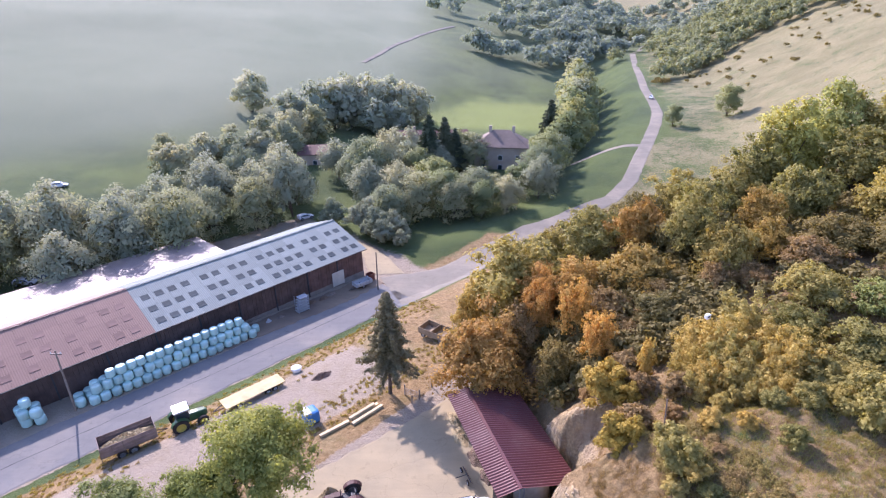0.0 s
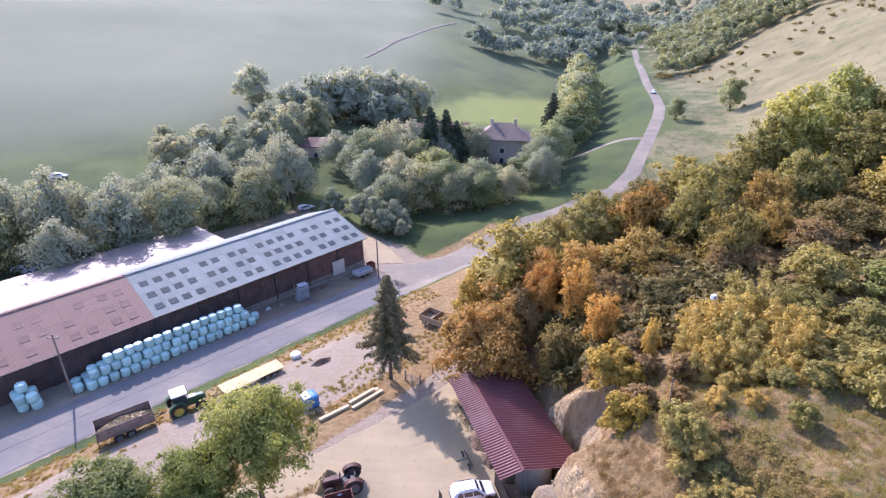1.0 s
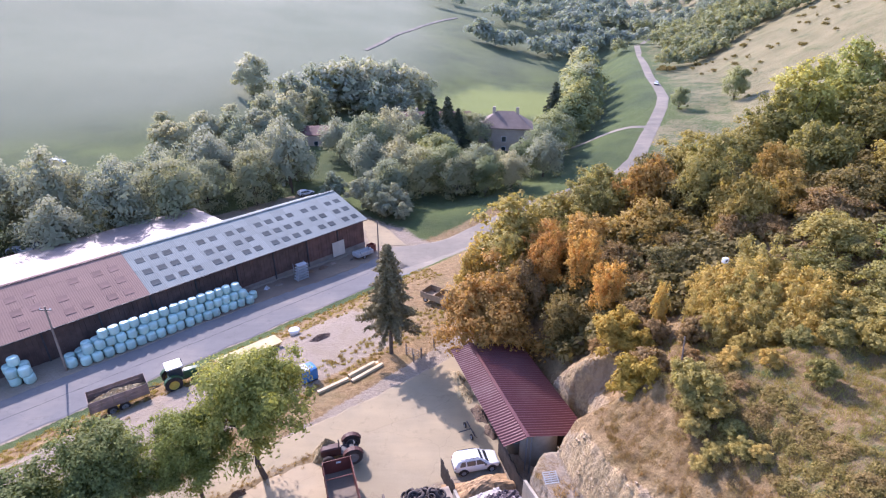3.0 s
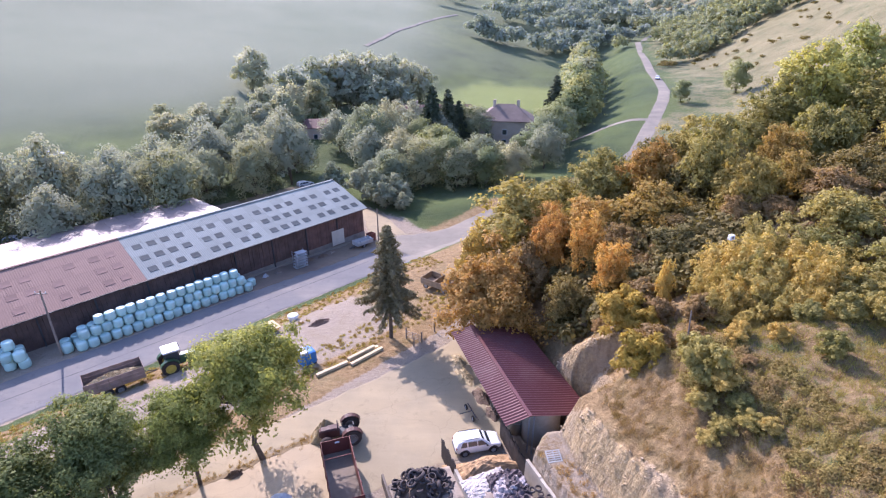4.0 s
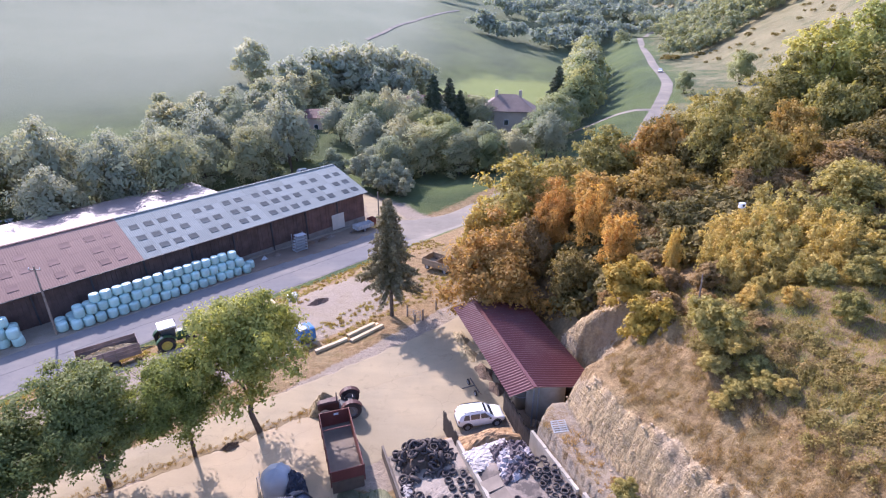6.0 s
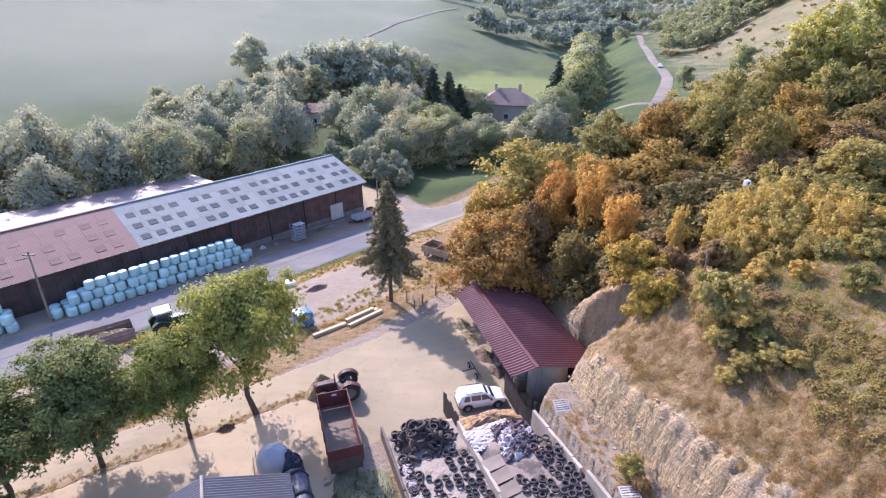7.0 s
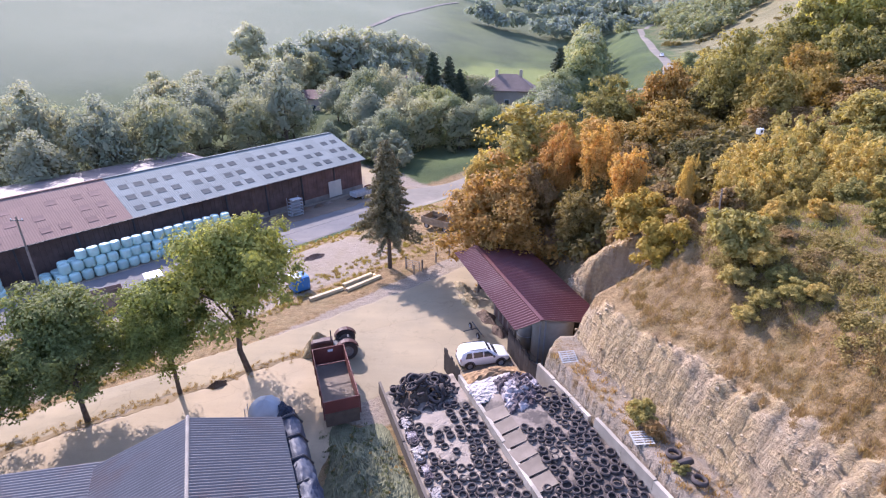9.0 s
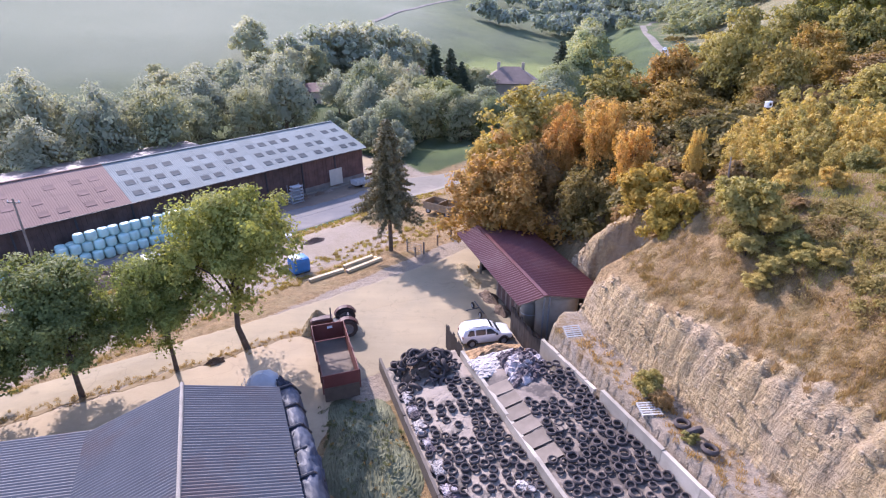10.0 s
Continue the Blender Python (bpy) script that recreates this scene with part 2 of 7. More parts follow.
def tube(bm, a, b, r0, r1=None, n=8, caps=True):
    a, b = Vector(a), Vector(b)
    r1 = r0 if r1 is None else r1
    q = (b - a).to_track_quat("Z", "Y").to_matrix().to_4x4()
    mm = Matrix.Translation((a + b) / 2) @ q
    bmesh.ops.create_cone(bm, cap_ends=caps, segments=n, radius1=r0, radius2=r1, depth=(b - a).length, matrix=mm)
    return bm


def lathe(bm, profile, n=16, m=None):
    """A turned shape round z from (radius, height) pairs."""
    rings = []
    for r, z in profile:
        ring = [bm.verts.new((r * math.cos(2 * math.pi * i / n), r * math.sin(2 * math.pi * i / n), z)) for i in range(n)]
        rings.append(ring)
    for a, b in zip(rings, rings[1:]):
        for i in range(n):
            bm.faces.new((a[i], a[(i + 1) % n], b[(i + 1) % n], b[i]))
    if m:
        bmesh.ops.transform(bm, matrix=m, verts=[v for ring in rings for v in ring])
    return bm


def smooth01(v, a, b):
    t = np.clip((np.asarray(v, float) - a) / (b - a), 0, 1)
    return t * t * (3 - 2 * t)


def wave_noise(x, y, scale, seed=0.0):
    """Cheap smooth noise in about -1..1."""
    x, y = np.asarray(x, float) / scale + seed, np.asarray(y, float) / scale - seed
    return (np.sin(x * 1.7 + 1.3 * np.sin(y * 1.1)) + np.sin(y * 1.9 - 1.1 * np.sin(x * 1.3 + 2)) + 0.6 * np.sin(x * 3.1 + y * 2.3) + 0.6 * np.sin(y * 3.7 - x * 2.9 + 1)) / 3.2


# ---- lie of the land ----
C46, S46 = math.cos(radians(46)), math.sin(radians(46))
ROAD_Y = [92, 95.4, 98.8, 107.8, 117.5, 121.1, 128.7, 135.2, 146.3, 161.9, 178.1, 201, 221.5, 246, 287, 345, 432, 487, 540, 700]
ROAD_X = [-7, -2.7, 1.9, 10.8, 20.9, 27.6, 36.9, 45.2, 53.1, 60.5, 68.5, 79.4, 87.4, 94.2, 104.4, 120.8, 145.2, 162.2, 188, 260]
ROAD_ZY, ROAD_Z = [97, 117, 150, 200, 260, 340, 450, 700], [-4.8, -2.5, 1.6, 6.5, 8.5, 10, 12, 14]
FOOT_Y = [-80, 0, 15, 21, 25, 28.6, 31.3, 34.7, 36.2, 41, 45, 52, 56, 65, 80, 90, 100, 108]
FOOT_X = [37, 20.5, 16.6, 14.5, 13.1, 11.4, 10.2, 9.6, 12.9, 13.0, 10.8, 9.0, 6.8, 6, 7, 9, 14, 20]
FOOT_Z = [4.5, 4.5, 4.4, 4.3, 4.2, 4.1, 4.1, 4.3, 3.4, 2.4, 1.8, 1.0, 0.5, 0.0, -1.5, -2.5, -3.5, -3.2]
# where the raised ground begins: behind the clamp wall, then behind the shed
STEP_Y = [-80, 10, 18.6, 33, 34.8, 36.1, 45, 52, 57, 65, 80, 108]
STEP_X = [26, 15.5, 12.15, 6.7, 7.9, 11.75, 9.75, 8.2, 2.5, 1, 2, 15]


def ledge(x, y):
    line = 43.2 - 0.42 * (x - 12)
    return smooth01(y, line + 0.3, line - 0.3)


def ground(x, y):
    x, y = np.asarray(x, float), np.asarray(y, float)
    v = S46 * -x + C46 * y                      # across the valley, away from the yard
    base = np.interp(v, [-200, 41, 56.5, 60, 65, 105, 135, 209, 264, 480, 800, 1600, 4000], [2, 0, -1.6, -2.6, -4.3, -4.4, -5.2, -0.5, 14, 58, 110, 170, 240])
    rx, rz = np.interp(y, ROAD_Y, ROAD_X), np.interp(y, ROAD_ZY, ROAD_Z)
    w = smooth01(y, 92, 112) * smooth01(rx - x, 34, 5)
    base = base * (1 - w) + rz * w
    # the hill on the near side of the valley
    far = smooth01(y, 95, 150)
    fx = np.where(y < 108, np.interp(y, FOOT_Y, FOOT_X), rx + 9)
    fz = np.where(y < 104, np.interp(y, FOOT_Y, FOOT_Z), rz)
    d = np.maximum(x - fx, 0)
    cut = smooth01(y, 48, 42)
    h_cut = np.interp(d, [0, 0.4, 1.2, 2.2, 3.6, 5.1, 7.3, 11, 15, 30, 60, 120, 400, 3000], [0, 1.7, 3.7, 4.3, 5.0, 6.0, 7.8, 9.5, 10.4, 12.2, 21, 40, 100, 260])
    h_cut2 = np.interp(d, [0, 1.0, 2.0, 3.2, 8, 15, 30, 60, 120, 400, 3000], [0, 4.7, 6.1, 6.9, 8.9, 10.6, 12.6, 21, 40, 100, 260])
    spur = smooth01(y, 35, 36.5) * smooth01(y, 48, 44)
    h_cut = h_cut * (1 - spur) + h_cut2 * spur
    h_near = np.interp(d, [0, 4, 10, 17, 30, 60, 120, 400, 3000], [0, 3.6, 8.2, 11.6, 15, 22, 40, 100, 260])
    h_far = np.interp(d, [0, 20, 53, 88, 130, 300, 3000], [0, 2.0, 19, 38, 52, 92, 250])
    h = (h_cut * cut + h_near * (1 - cut)) * (1 - far) + h_far * far
    sx = np.interp(y, STEP_Y, STEP_X)
    wide = np.interp(y, [34, 53, 60], [0.45, 0.5, 5.0])
    near = np.clip((x - sx) / wide, 0, 1) * smooth01(y, 112, 100) * smooth01(y, -60, 0)
    base = base + (fz - base) * np.where(x > fx, 1.0, near)
    z = base + h
    # hollow in the bank behind the shed, closed by a short rock face
    z = z - 3.0 * ledge(x, y) * smooth01(y, 35.6, 37.6) * smooth01(x, 19.5, 14.5) * smooth01(x, 12.3, 12.8)
    rough = np.clip(d / 6, 0, 1)
    z = z + rough * (0.35 * wave_noise(x, y, 3.1) + 0.15 * wave_noise(x, y, 1.0, 3.0)) * smooth01(y, 120, 60)
    z = z + np.clip((np.hypot(x, y - 40) - 150) / 200, 0, 1) * 2.2 * wave_noise(x, y, 60, 2.0)
    return z


def gz(x, y):
    return float(ground(x, y))


def yard(u, v, z=0.0):
    """A place by the barn's own axes: u along the lower road, v away from the yard."""
    return (C46 * u - S46 * v, S46 * u + C46 * v, z)


def spread(a, b, n, power):
    t = np.linspace(0, 1, n, endpoint=False)
    return a + (b - a) * t ** power


gx = np.concatenate([-spread(60, 3000, 60, 2.4)[::-1], np.arange(-59.4, 4, 0.6), np.arange(4, 24, 0.26), np.arange(24, 60, 0.6), spread(60, 3000, 70, 2.4)])
gy = np.concatenate([[-600, -300, -150, -80, -40, -20], np.arange(-10, 14, 1.0), np.arange(14, 50, 0.3), np.arange(50, 120, 0.6), spread(120, 3500, 110, 2.2), [3500]])
GX, GY = np.meshgrid(gx, gy)
GZ = ground(GX, GY)
# ribs and ledges of the rock cut
band = smooth01(GY, 47, 44) * smooth01(GY, 8, 14)
dd = GX - np.interp(GY, FOOT_Y, FOOT_X)
rock_top = np.interp(GY, [18, 22, 28, 32, 34.7, 37, 47], [2.8, 2.3, 1.5, 1.15, 1.0, 1.9, 1.9])
face = band * smooth01(dd, -0.4, 0.5) * smooth01(dd + 0.35 * wave_noise(GX, GY, 1.5, 2.0), 1.4 * rock_top, 0.8 * rock_top)
brow = 43.2 - 0.42 * (GX - 12)
face = np.maximum(face, smooth01(GY, brow - 1.0, brow - 0.4) * smooth01(GY, brow + 0.9, brow + 0.3) * smooth01(GX, 18.0, 16.0) * smooth01(GX, 11.5, 12.5))
along = GY * 0.9 - GX * 0.42
rib = np.abs(np.sin(along * 2.6 + 0.9 * np.sin(along * 0.7) + 0.5 * np.sin(along * 1.9)))
GZ = GZ + face * (0.42 * (rib - 0.5) + 0.2 * wave_noise(GX, GY, 0.5, 1.0) + 0.1 * np.sin(dd * 5.5 + 2.0 * wave_noise(GX, GY, 2.0)))
# hummocks of the dry slope above it
GZ = GZ + (0.16 + 0.12 * smooth01(GY, 22, 26) * smooth01(dd, 9, 6)) * smooth01(dd, 2.0, 3.5) * smooth01(GY, 60, 45) * (np.abs(wave_noise(GX, GY, 0.8, 6.0)) + 0.6 * np.abs(wave_noise(GX, GY, 0.45, 2.5)))
# broken rock and clods in the hollow behind the shed
broken = smooth01(GX, 11.8, 13.0) * smooth01(GX, 20, 17) * smooth01(GY, 36.5, 38.5) * smooth01(GY, 47, 44.5)
GZ = GZ + broken * (0.4 * np.abs(wave_noise(GX, GY, 0.55, 3.0)) + 0.22 * wave_noise(GX, GY, 0.3, 7.0))
n_r, n_c = GX.shape
idx = np.arange(n_r * n_c).reshape(n_r, n_c)
quads = np.stack([idx[:-1, :-1], idx[:-1, 1:], idx[1:, 1:], idx[1:, :-1]], -1).reshape(-1, 4)
me = bpy.data.meshes.new("ground")
me.from_pydata(np.stack([GX, GY, GZ], -1).reshape(-1, 3).tolist(), [], quads.tolist())
me.polygons.foreach_set("use_smooth", [True] * len(me.polygons))
me.materials.append(M_GROUND)
# what covers the ground: stone, meadow, gravel
V = -S46 * GX + C46 * GY
U = C46 * GX + S46 * GY
RX = np.interp(GY, ROAD_Y, ROAD_X)
FX = np.where(GY < 108, np.interp(GY, FOOT_Y, FOOT_X), RX + 9)
green = smooth01(V, 60, 64) * smooth01(V, 68, 66) * 0.75
green = np.maximum(green, smooth01(U, 62, 66) * smooth01(V, 70, 76) * smooth01(FX - GX, 2, 6))
green = np.maximum(green, smooth01(V, 118, 124))
green = np.maximum(green, smooth01(GY, 112, 120) * smooth01(RX - GX, -2, 2))
right = smooth01(GX - np.where(GY < 112, FX, RX + 2.5), -1, 2)
green = green * (1 - right) + right * (0.08 * smooth01(GX, 16, 22) * smooth01(GY, 60, 50) + 0.24 * smooth01(GX, 16.5, 18.5) * smooth01(GY, 43, 39) * smooth01(GY + 2.2 * (GX - 19.5), 24.0, 29.0) + 0.06 + smooth01(GY, 120, 150) * (0.30 + 0.17 * smooth01(GX - FX, 30, 2)))
gravel = smooth01(V, 41, 39) * (1 - right) + smooth01(V, 64.5, 66) * smooth01(V, 122, 116) * smooth01(U, 74, 66)
gravel = np.maximum(gravel, 0.95 * smooth01(V, 59.5, 57.5) * smooth01(V, 44, 46.5) * smooth01(U, 43, 37))
lawn = smooth01(GX, -9.5, -8.0) * smooth01(GX + (GY - 33) * 0.37, -4.9, -5.4) * smooth01(GY, 30.5, 28.5)
green = np.maximum(green, 0.38 * lawn)
gravel = gravel * (1 - lawn)
apron = smooth01(GX - np.interp(GY, STEP_Y, STEP_X), 0.0, 0.5) * (1 - right) * smooth01(GY, 36, 34)
gravel = gravel * (1 - apron * 0.45)
gravel = gravel * (1 - right * smooth01(GY, 60, 80))
stone = np.maximum(face, 0.3 * right * smooth01(GX - FX, 5, 2) * smooth01(GY, 36, 30))
# where the opposite slope takes the haze-paled grass
hay = smooth01(V, 195, 235) * (1 - right) * (1 - 0.75 * smooth01(GX, -40, 10))
# pool of sun between tree shadows on the field, painted as cover
edge_n = 9 * wave_noise(GX, GY, 11, 2.0) + 4 * wave_noise(GX, GY, 4, 1.0)
sunlit_patch = smooth01(GY + edge_n, 232, 252) * smooth01(GY + edge_n, 325, 298) * smooth01(GX + edge_n - 0.25 * (GY - 240), -22, 2) * smooth01(np.interp(GY, [190, 340], [40, 80]) - 5 - GX, 0, 4)
cover = np.stack([stone, green, np.clip(gravel, 0, 1), 1 - hay * (1 - sunlit_patch) + 0.65 * sunlit_patch], -1)
far_right = me.attributes.new("pasture", "FLOAT", "POINT")
far_right.data.foreach_set("value", (smooth01(GX - RX, -6, 2) * smooth01(GY, 105, 122)).reshape(-1).astype(np.float32))
layer = me.color_attributes.new("cover", "FLOAT_COLOR", "POINT")
layer.data.foreach_set("color", cover.reshape(-1).astype(np.float32))
tagged(new("ground", me), "grassy valley and dry hillside with gravel yards", "ground", kind="structure")


def strip(name, left, right, material, label, lift=0.06, n=200, m=8, wobble=0.25):
    """A paved ribbon between two lines, draped on the ground."""
    def along(line):
        p = np.array(line, float)
        seg = np.concatenate([[0], np.cumsum(np.hypot(*np.diff(p, axis=0).T))])
        t = np.linspace(0, seg[-1], n)
        return np.stack([np.interp(t, seg, p[:, 0]), np.interp(t, seg, p[:, 1])], -1)
    a, b = along(left), along(right)
    rim = float(np.clip(0.3 / np.linalg.norm(b - a, axis=1).mean(), 0.015, 0.2))
    k = np.concatenate([[0.0], np.linspace(rim, 1 - rim, m), [1.0]])[None, :, None]
    m = m + 2
    w = wobble * (wave_noise(a[:, 0], a[:, 1], 1.6, 5.0) + 0.6 * wave_noise(a[:, 0], a[:, 1], 0.5, 2.0))[:, None]
    off = (b - a) / np.linalg.norm(b - a, axis=1, keepdims=True)
    a, b = a + off * w, b - off * w[::-1]
    g = a[:, None, :] * (1 - k) + b[:, None, :] * k
    z = ground(g[..., 0], g[..., 1]) + lift
    z[:, 0] -= lift + 0.015
    z[:, -1] -= lift + 0.015
    vs = np.concatenate([g, z[..., None]], -1).reshape(-1, 3)
    i = np.arange(n * m).reshape(n, m)
    fs = np.stack([i[:-1, :-1], i[:-1, 1:], i[1:, 1:], i[1:, :-1]], -1).reshape(-1, 4)
    ob = link_mesh(name, vs.tolist(), fs.tolist(), material)
    return tagged(ob, label, "road", kind="structure")


# the lower road beside the barn, then up the valley
strip("road", [yard(-60, 65.3)[:2], yard(0, 65.4)[:2], yard(50, 65.2)[:2], (-4, 86)], [yard(-60, 74.5)[:2], yard(0, 74.2)[:2], yard(50, 73.8)[:2], (-13.5, 95)], M_LOWROAD, "grey worn asphalt road beside the barn", n=160)
road_pts = [(x, y) for x, y in zip(ROAD_X, ROAD_Y)]
strip("road", [(-13, 97), (-4, 99.5), (0.5, 102.2), (9, 110.4), (19, 119.8), (26.4, 123.6), (35.6, 131.2)] + [(x - 2.0, y + 0.8) for x, y in road_pts[7:]],
      [(-7, 84), (-1, 90), (4, 94.6), (12.6, 105), (22.6, 115.2), (29, 118.6), (38.6, 126.2)] + [(x + 2.0, y - 0.8) for x, y in road_pts[7:]], M_ROAD, "pale asphalt country road winding up the valley", n=420, m=6)
strip("road", [(-15, 98), (-17.5, 106), (-27, 116), (-40, 118)], [(-8, 98.5), (-13, 108), (-24, 121), (-40, 124)], M_LANE, "pale gravel track behind the barn", n=60)
strip("pavement", [(-70, 8), (-32.5, 30.6), (-24.7, 35.1), (-13.3, 42.8), (-4.6, 49.9), (2.1, 55.8)], [(-66, 4), (-30.2, 26.8), (-19.2, 33.9), (-11.0, 39.8), (0, 45), (5.0, 50)], M_LANE, "dusty pale concrete farm lane", n=140, lift=0.03)
strip("pavement", [(-11.2, 41.6), (-0.2, 45.7), (4.9, 50.6)], [(-8.5, 31), (0, 35.5), (6.2, 37.5)], M_LANE, "dusty pale concrete farmyard", n=60, m=20, lift=0.02)
strip("pavement", [(-60, 6), (-40.0, 20.6), (-30.2, 26.6), (-19.0, 33.7), (-11.2, 39.2), (-10.6, 40.4)], [(-50, -6), (-24, 10), (-9, 20), (-7.5, 29), (-8.5, 32)], M_SAND, "sandy concrete yard beside the tree strip", n=100, m=16, lift=0.025)
strip("pavement", [yard(24, 74.4)[:2], yard(38, 73.4)[:2], yard(50, 72.8)[:2], yard(59.5, 73.4)[:2]], [yard(24, 78.7)[:2], yard(38, 78.7)[:2], yard(50, 78.7)[:2], yard(59.5, 78.7)[:2]], M_DIRT, "brown trodden dirt in front of the barn", n=60, lift=0.11, wobble=0.5)
M_DRYVERGE = road_material("dry_verge", (0.24, 0.175, 0.095), (0.35, 0.265, 0.15), (0.18, 0.13, 0.075))
strip("verge", [(-40, 21.1), (-30.5, 26.9), (-19.4, 34.15), (-11.5, 39.5)], [(-39.5, 20.3), (-30.05, 26.2), (-18.95, 33.4), (-11.2, 38.8)], M_DRYVERGE, "dry brown verge with cut grass below the walnut trees", n=160, m=5, lift=0.036, wobble=0.45)
M_TAR = plain("old_tar", (0.10, 0.097, 0.095), 0.9, spread=0.4, scale=3)
strip("road_seam", [yard(-60, 69.6)[:2], yard(0, 69.8)[:2], yard(52, 69.4)[:2]], [yard(-60, 69.85)[:2], yard(0, 70.05)[:2], yard(52, 69.65)[:2]], M_TAR, "dark tar seam along the road", lift=0.066, n=160, m=2, wobble=0.1)



# ---- trees ----
def leaf_cloud(rng, centres, radii, count, size, flat=0.0, fill=0.15, jitter=0.34, blur=0.66):
    """Small leaves over the skins of many clumps, with a darker fill of larger ones inside."""
    weights = radii ** 2
    pick = rng.choice(len(radii), count, p=weights / weights.sum())
    out = rng.normal(size=(count, 3))
    out /= np.linalg.norm(out, axis=1, keepdims=True)
    out[:, 2] = np.where(out[:, 2] < -0.45, -out[:, 2], out[:, 2])
    inside = rng.random(count) < fill
    dist = radii[pick] * np.where(inside, 0.2 + 0.5 * rng.random(count), blur + (1.2 - blur) * rng.random(count) ** 1.3)
    pos = centres[pick] + out * dist[:, None] * np.array([1, 1, 0.9])
    nrm = out + rng.normal(scale=jitter, size=(count, 3)) + np.array([0, 0, 0.25 + flat])
    nrm /= np.linalg.norm(nrm, axis=1, keepdims=True)
    t = np.cross(nrm, rng.normal(size=(count, 3)))
    t /= np.linalg.norm(t, axis=1, keepdims=True) + 1e-9
    b = np.cross(nrm, t)
    L = (size * (0.55 + 0.8 * rng.random(count)) * np.where(inside, 1.7, 1.0))[:, None]
    droop = np.array([0, 0, -0.12])
    p0, p2 = pos - t * L * 0.5 - b * L * 0.34, pos + t * L * 0.5 + droop * L
    p1 = pos + b * L * 0.48 - t * L * 0.25 + nrm * L * 0.08
    vs = np.stack([p0, p2, p1], 1).reshape(-1, 3)
    fs = np.arange(count * 3).reshape(-1, 3)
    return vs, fs


def fast_mesh(name, vs, fs, material, normals=None):
    me = bpy.data.meshes.new(name)
    n, k = fs.shape
    me.vertices.add(len(vs))
    me.vertices.foreach_set("co", vs.astype(np.float32).reshape(-1))
    me.loops.add(n * k)
    me.loops.foreach_set("vertex_index", fs.astype(np.int32).reshape(-1))
    me.polygons.add(n)
    me.polygons.foreach_set("loop_start", np.arange(0, n * k, k, dtype=np.int32))
    me.update(calc_edges=True)
    me.validate()
    if normals is not None:
        me.normals_split_custom_set_from_vertices(normals.tolist())
    me.materials.append(material)
    return me


def broadleaf(name, seed, h, r, base, clumps, leaves, size, material, lean=0.0, squat=1.0, twigs=10, ragged=0.25, trunk_r=None, clump=(0.10, 0.13), blur=0.66, jitter=0.34, dome=0.0):
    """A tree: tapered trunk with limbs, and a crown of clumps of leaves. Stands at the origin, to be copied."""
    rng = np.random.default_rng(seed)
    tr = trunk_r or 0.022 * h + 0.05
    half = (h - base) * 0.5
    mid = base + half
    # a few large lobes, each with its own clumps, so that the outline is uneven
    lobes = 5 + int(rng.integers(3))
    la = 2 * math.pi * (np.arange(lobes) + 0.6 * rng.random(lobes)) / lobes
    lz = rng.uniform(-0.45, 0.35, lobes)
    lobe = np.stack([np.cos(la) * r * 0.42, np.sin(la) * r * 0.42, mid + lz * half], -1)
    lobe = np.concatenate([lobe, [[0.1 * r, -0.05 * r, mid + 0.42 * half], [-0.15 * r, 0.1 * r, mid - 0.1 * half]]])
    lr = np.concatenate([rng.uniform(0.44, 0.62, lobes), [0.5, 0.62]])
    which = rng.integers(len(lobe), size=clumps)
    d3 = rng.normal(size=(clumps, 3))
    d3 /= np.linalg.norm(d3, axis=1, keepdims=True)
    d3[:, 2] = np.where(d3[:, 2] < -0.5, -d3[:, 2], d3[:, 2])
    reach = lr[which] * (1 - ragged * rng.random(clumps))
    centres = lobe[which] + d3 * reach[:, None] * np.array([r, r, half]) * squat
    centres[:, 2] = np.maximum(centres[:, 2], base + 0.12 * half)
    radii = r * (clump[0] + clump[1] * rng.random(len(centres)))
    inner = rng.normal(size=(clumps // 5, 3)) * np.array([r, r, half]) * 0.32 + np.array([0, 0, mid])
    centres = np.concatenate([centres, inner])
    radii = np.concatenate([radii, r * (0.2 + 0.12 * rng.random(len(inner)))])
    centres[:, 0] += lean * (centres[:, 2] - base) / h
    vs, fs = leaf_cloud(rng, centres, radii, leaves, size, blur=blur, jitter=jitter)
    # leaves that turn with the rounding of their crown
    tri = vs.reshape(-1, 3, 3)
    own = np.cross(tri[:, 1] - tri[:, 0], tri[:, 2] - tri[:, 0])
    own /= np.linalg.norm(own, axis=1, keepdims=True) + 1e-9
    away = (tri.mean(1) - np.array([0, 0, mid - 0.3 * half])) / np.array([r, r, half])
    away /= np.linalg.norm(away, axis=1, keepdims=True) + 1e-9
    turned = own * (1 - dome) + away * dome * np.sign((own * away).sum(1, keepdims=True))
    turned /= np.linalg.norm(turned, axis=1, keepdims=True) + 1e-9
    crown_me = fast_mesh("crown", vs, fs, material, np.repeat(turned, 3, axis=0))
    bm = bmesh.new()
    top = Vector((lean * 0.5, 0, base + (h - base) * 0.45))
    bend = Vector((rng.normal() * 0.02 * h, rng.normal() * 0.02 * h, base * 0.7))
    tube(bm, (0, 0, -0.5), bend, tr * 1.15, tr * 0.85, 8)
    tube(bm, bend, top, tr * 0.85, tr * 0.45, 8)
    for i in rng.choice(len(centres), min(twigs, len(centres)), replace=False):
        e = Vector(centres[i])
        s = bend.lerp(top, 0.2 + 0.7 * rng.random())
        k = s.lerp(e, 0.5) + Vector((0, 0, 0.06 * h))
        tube(bm, s, k, tr * 0.4, tr * 0.26, 5, False)
        tube(bm, k, e, tr * 0.26, tr * 0.08, 5, False)
    bm.normal_update()
    trunk_me = bpy.data.meshes.new("trunk")
    bm.to_mesh(trunk_me)
    bm.free()
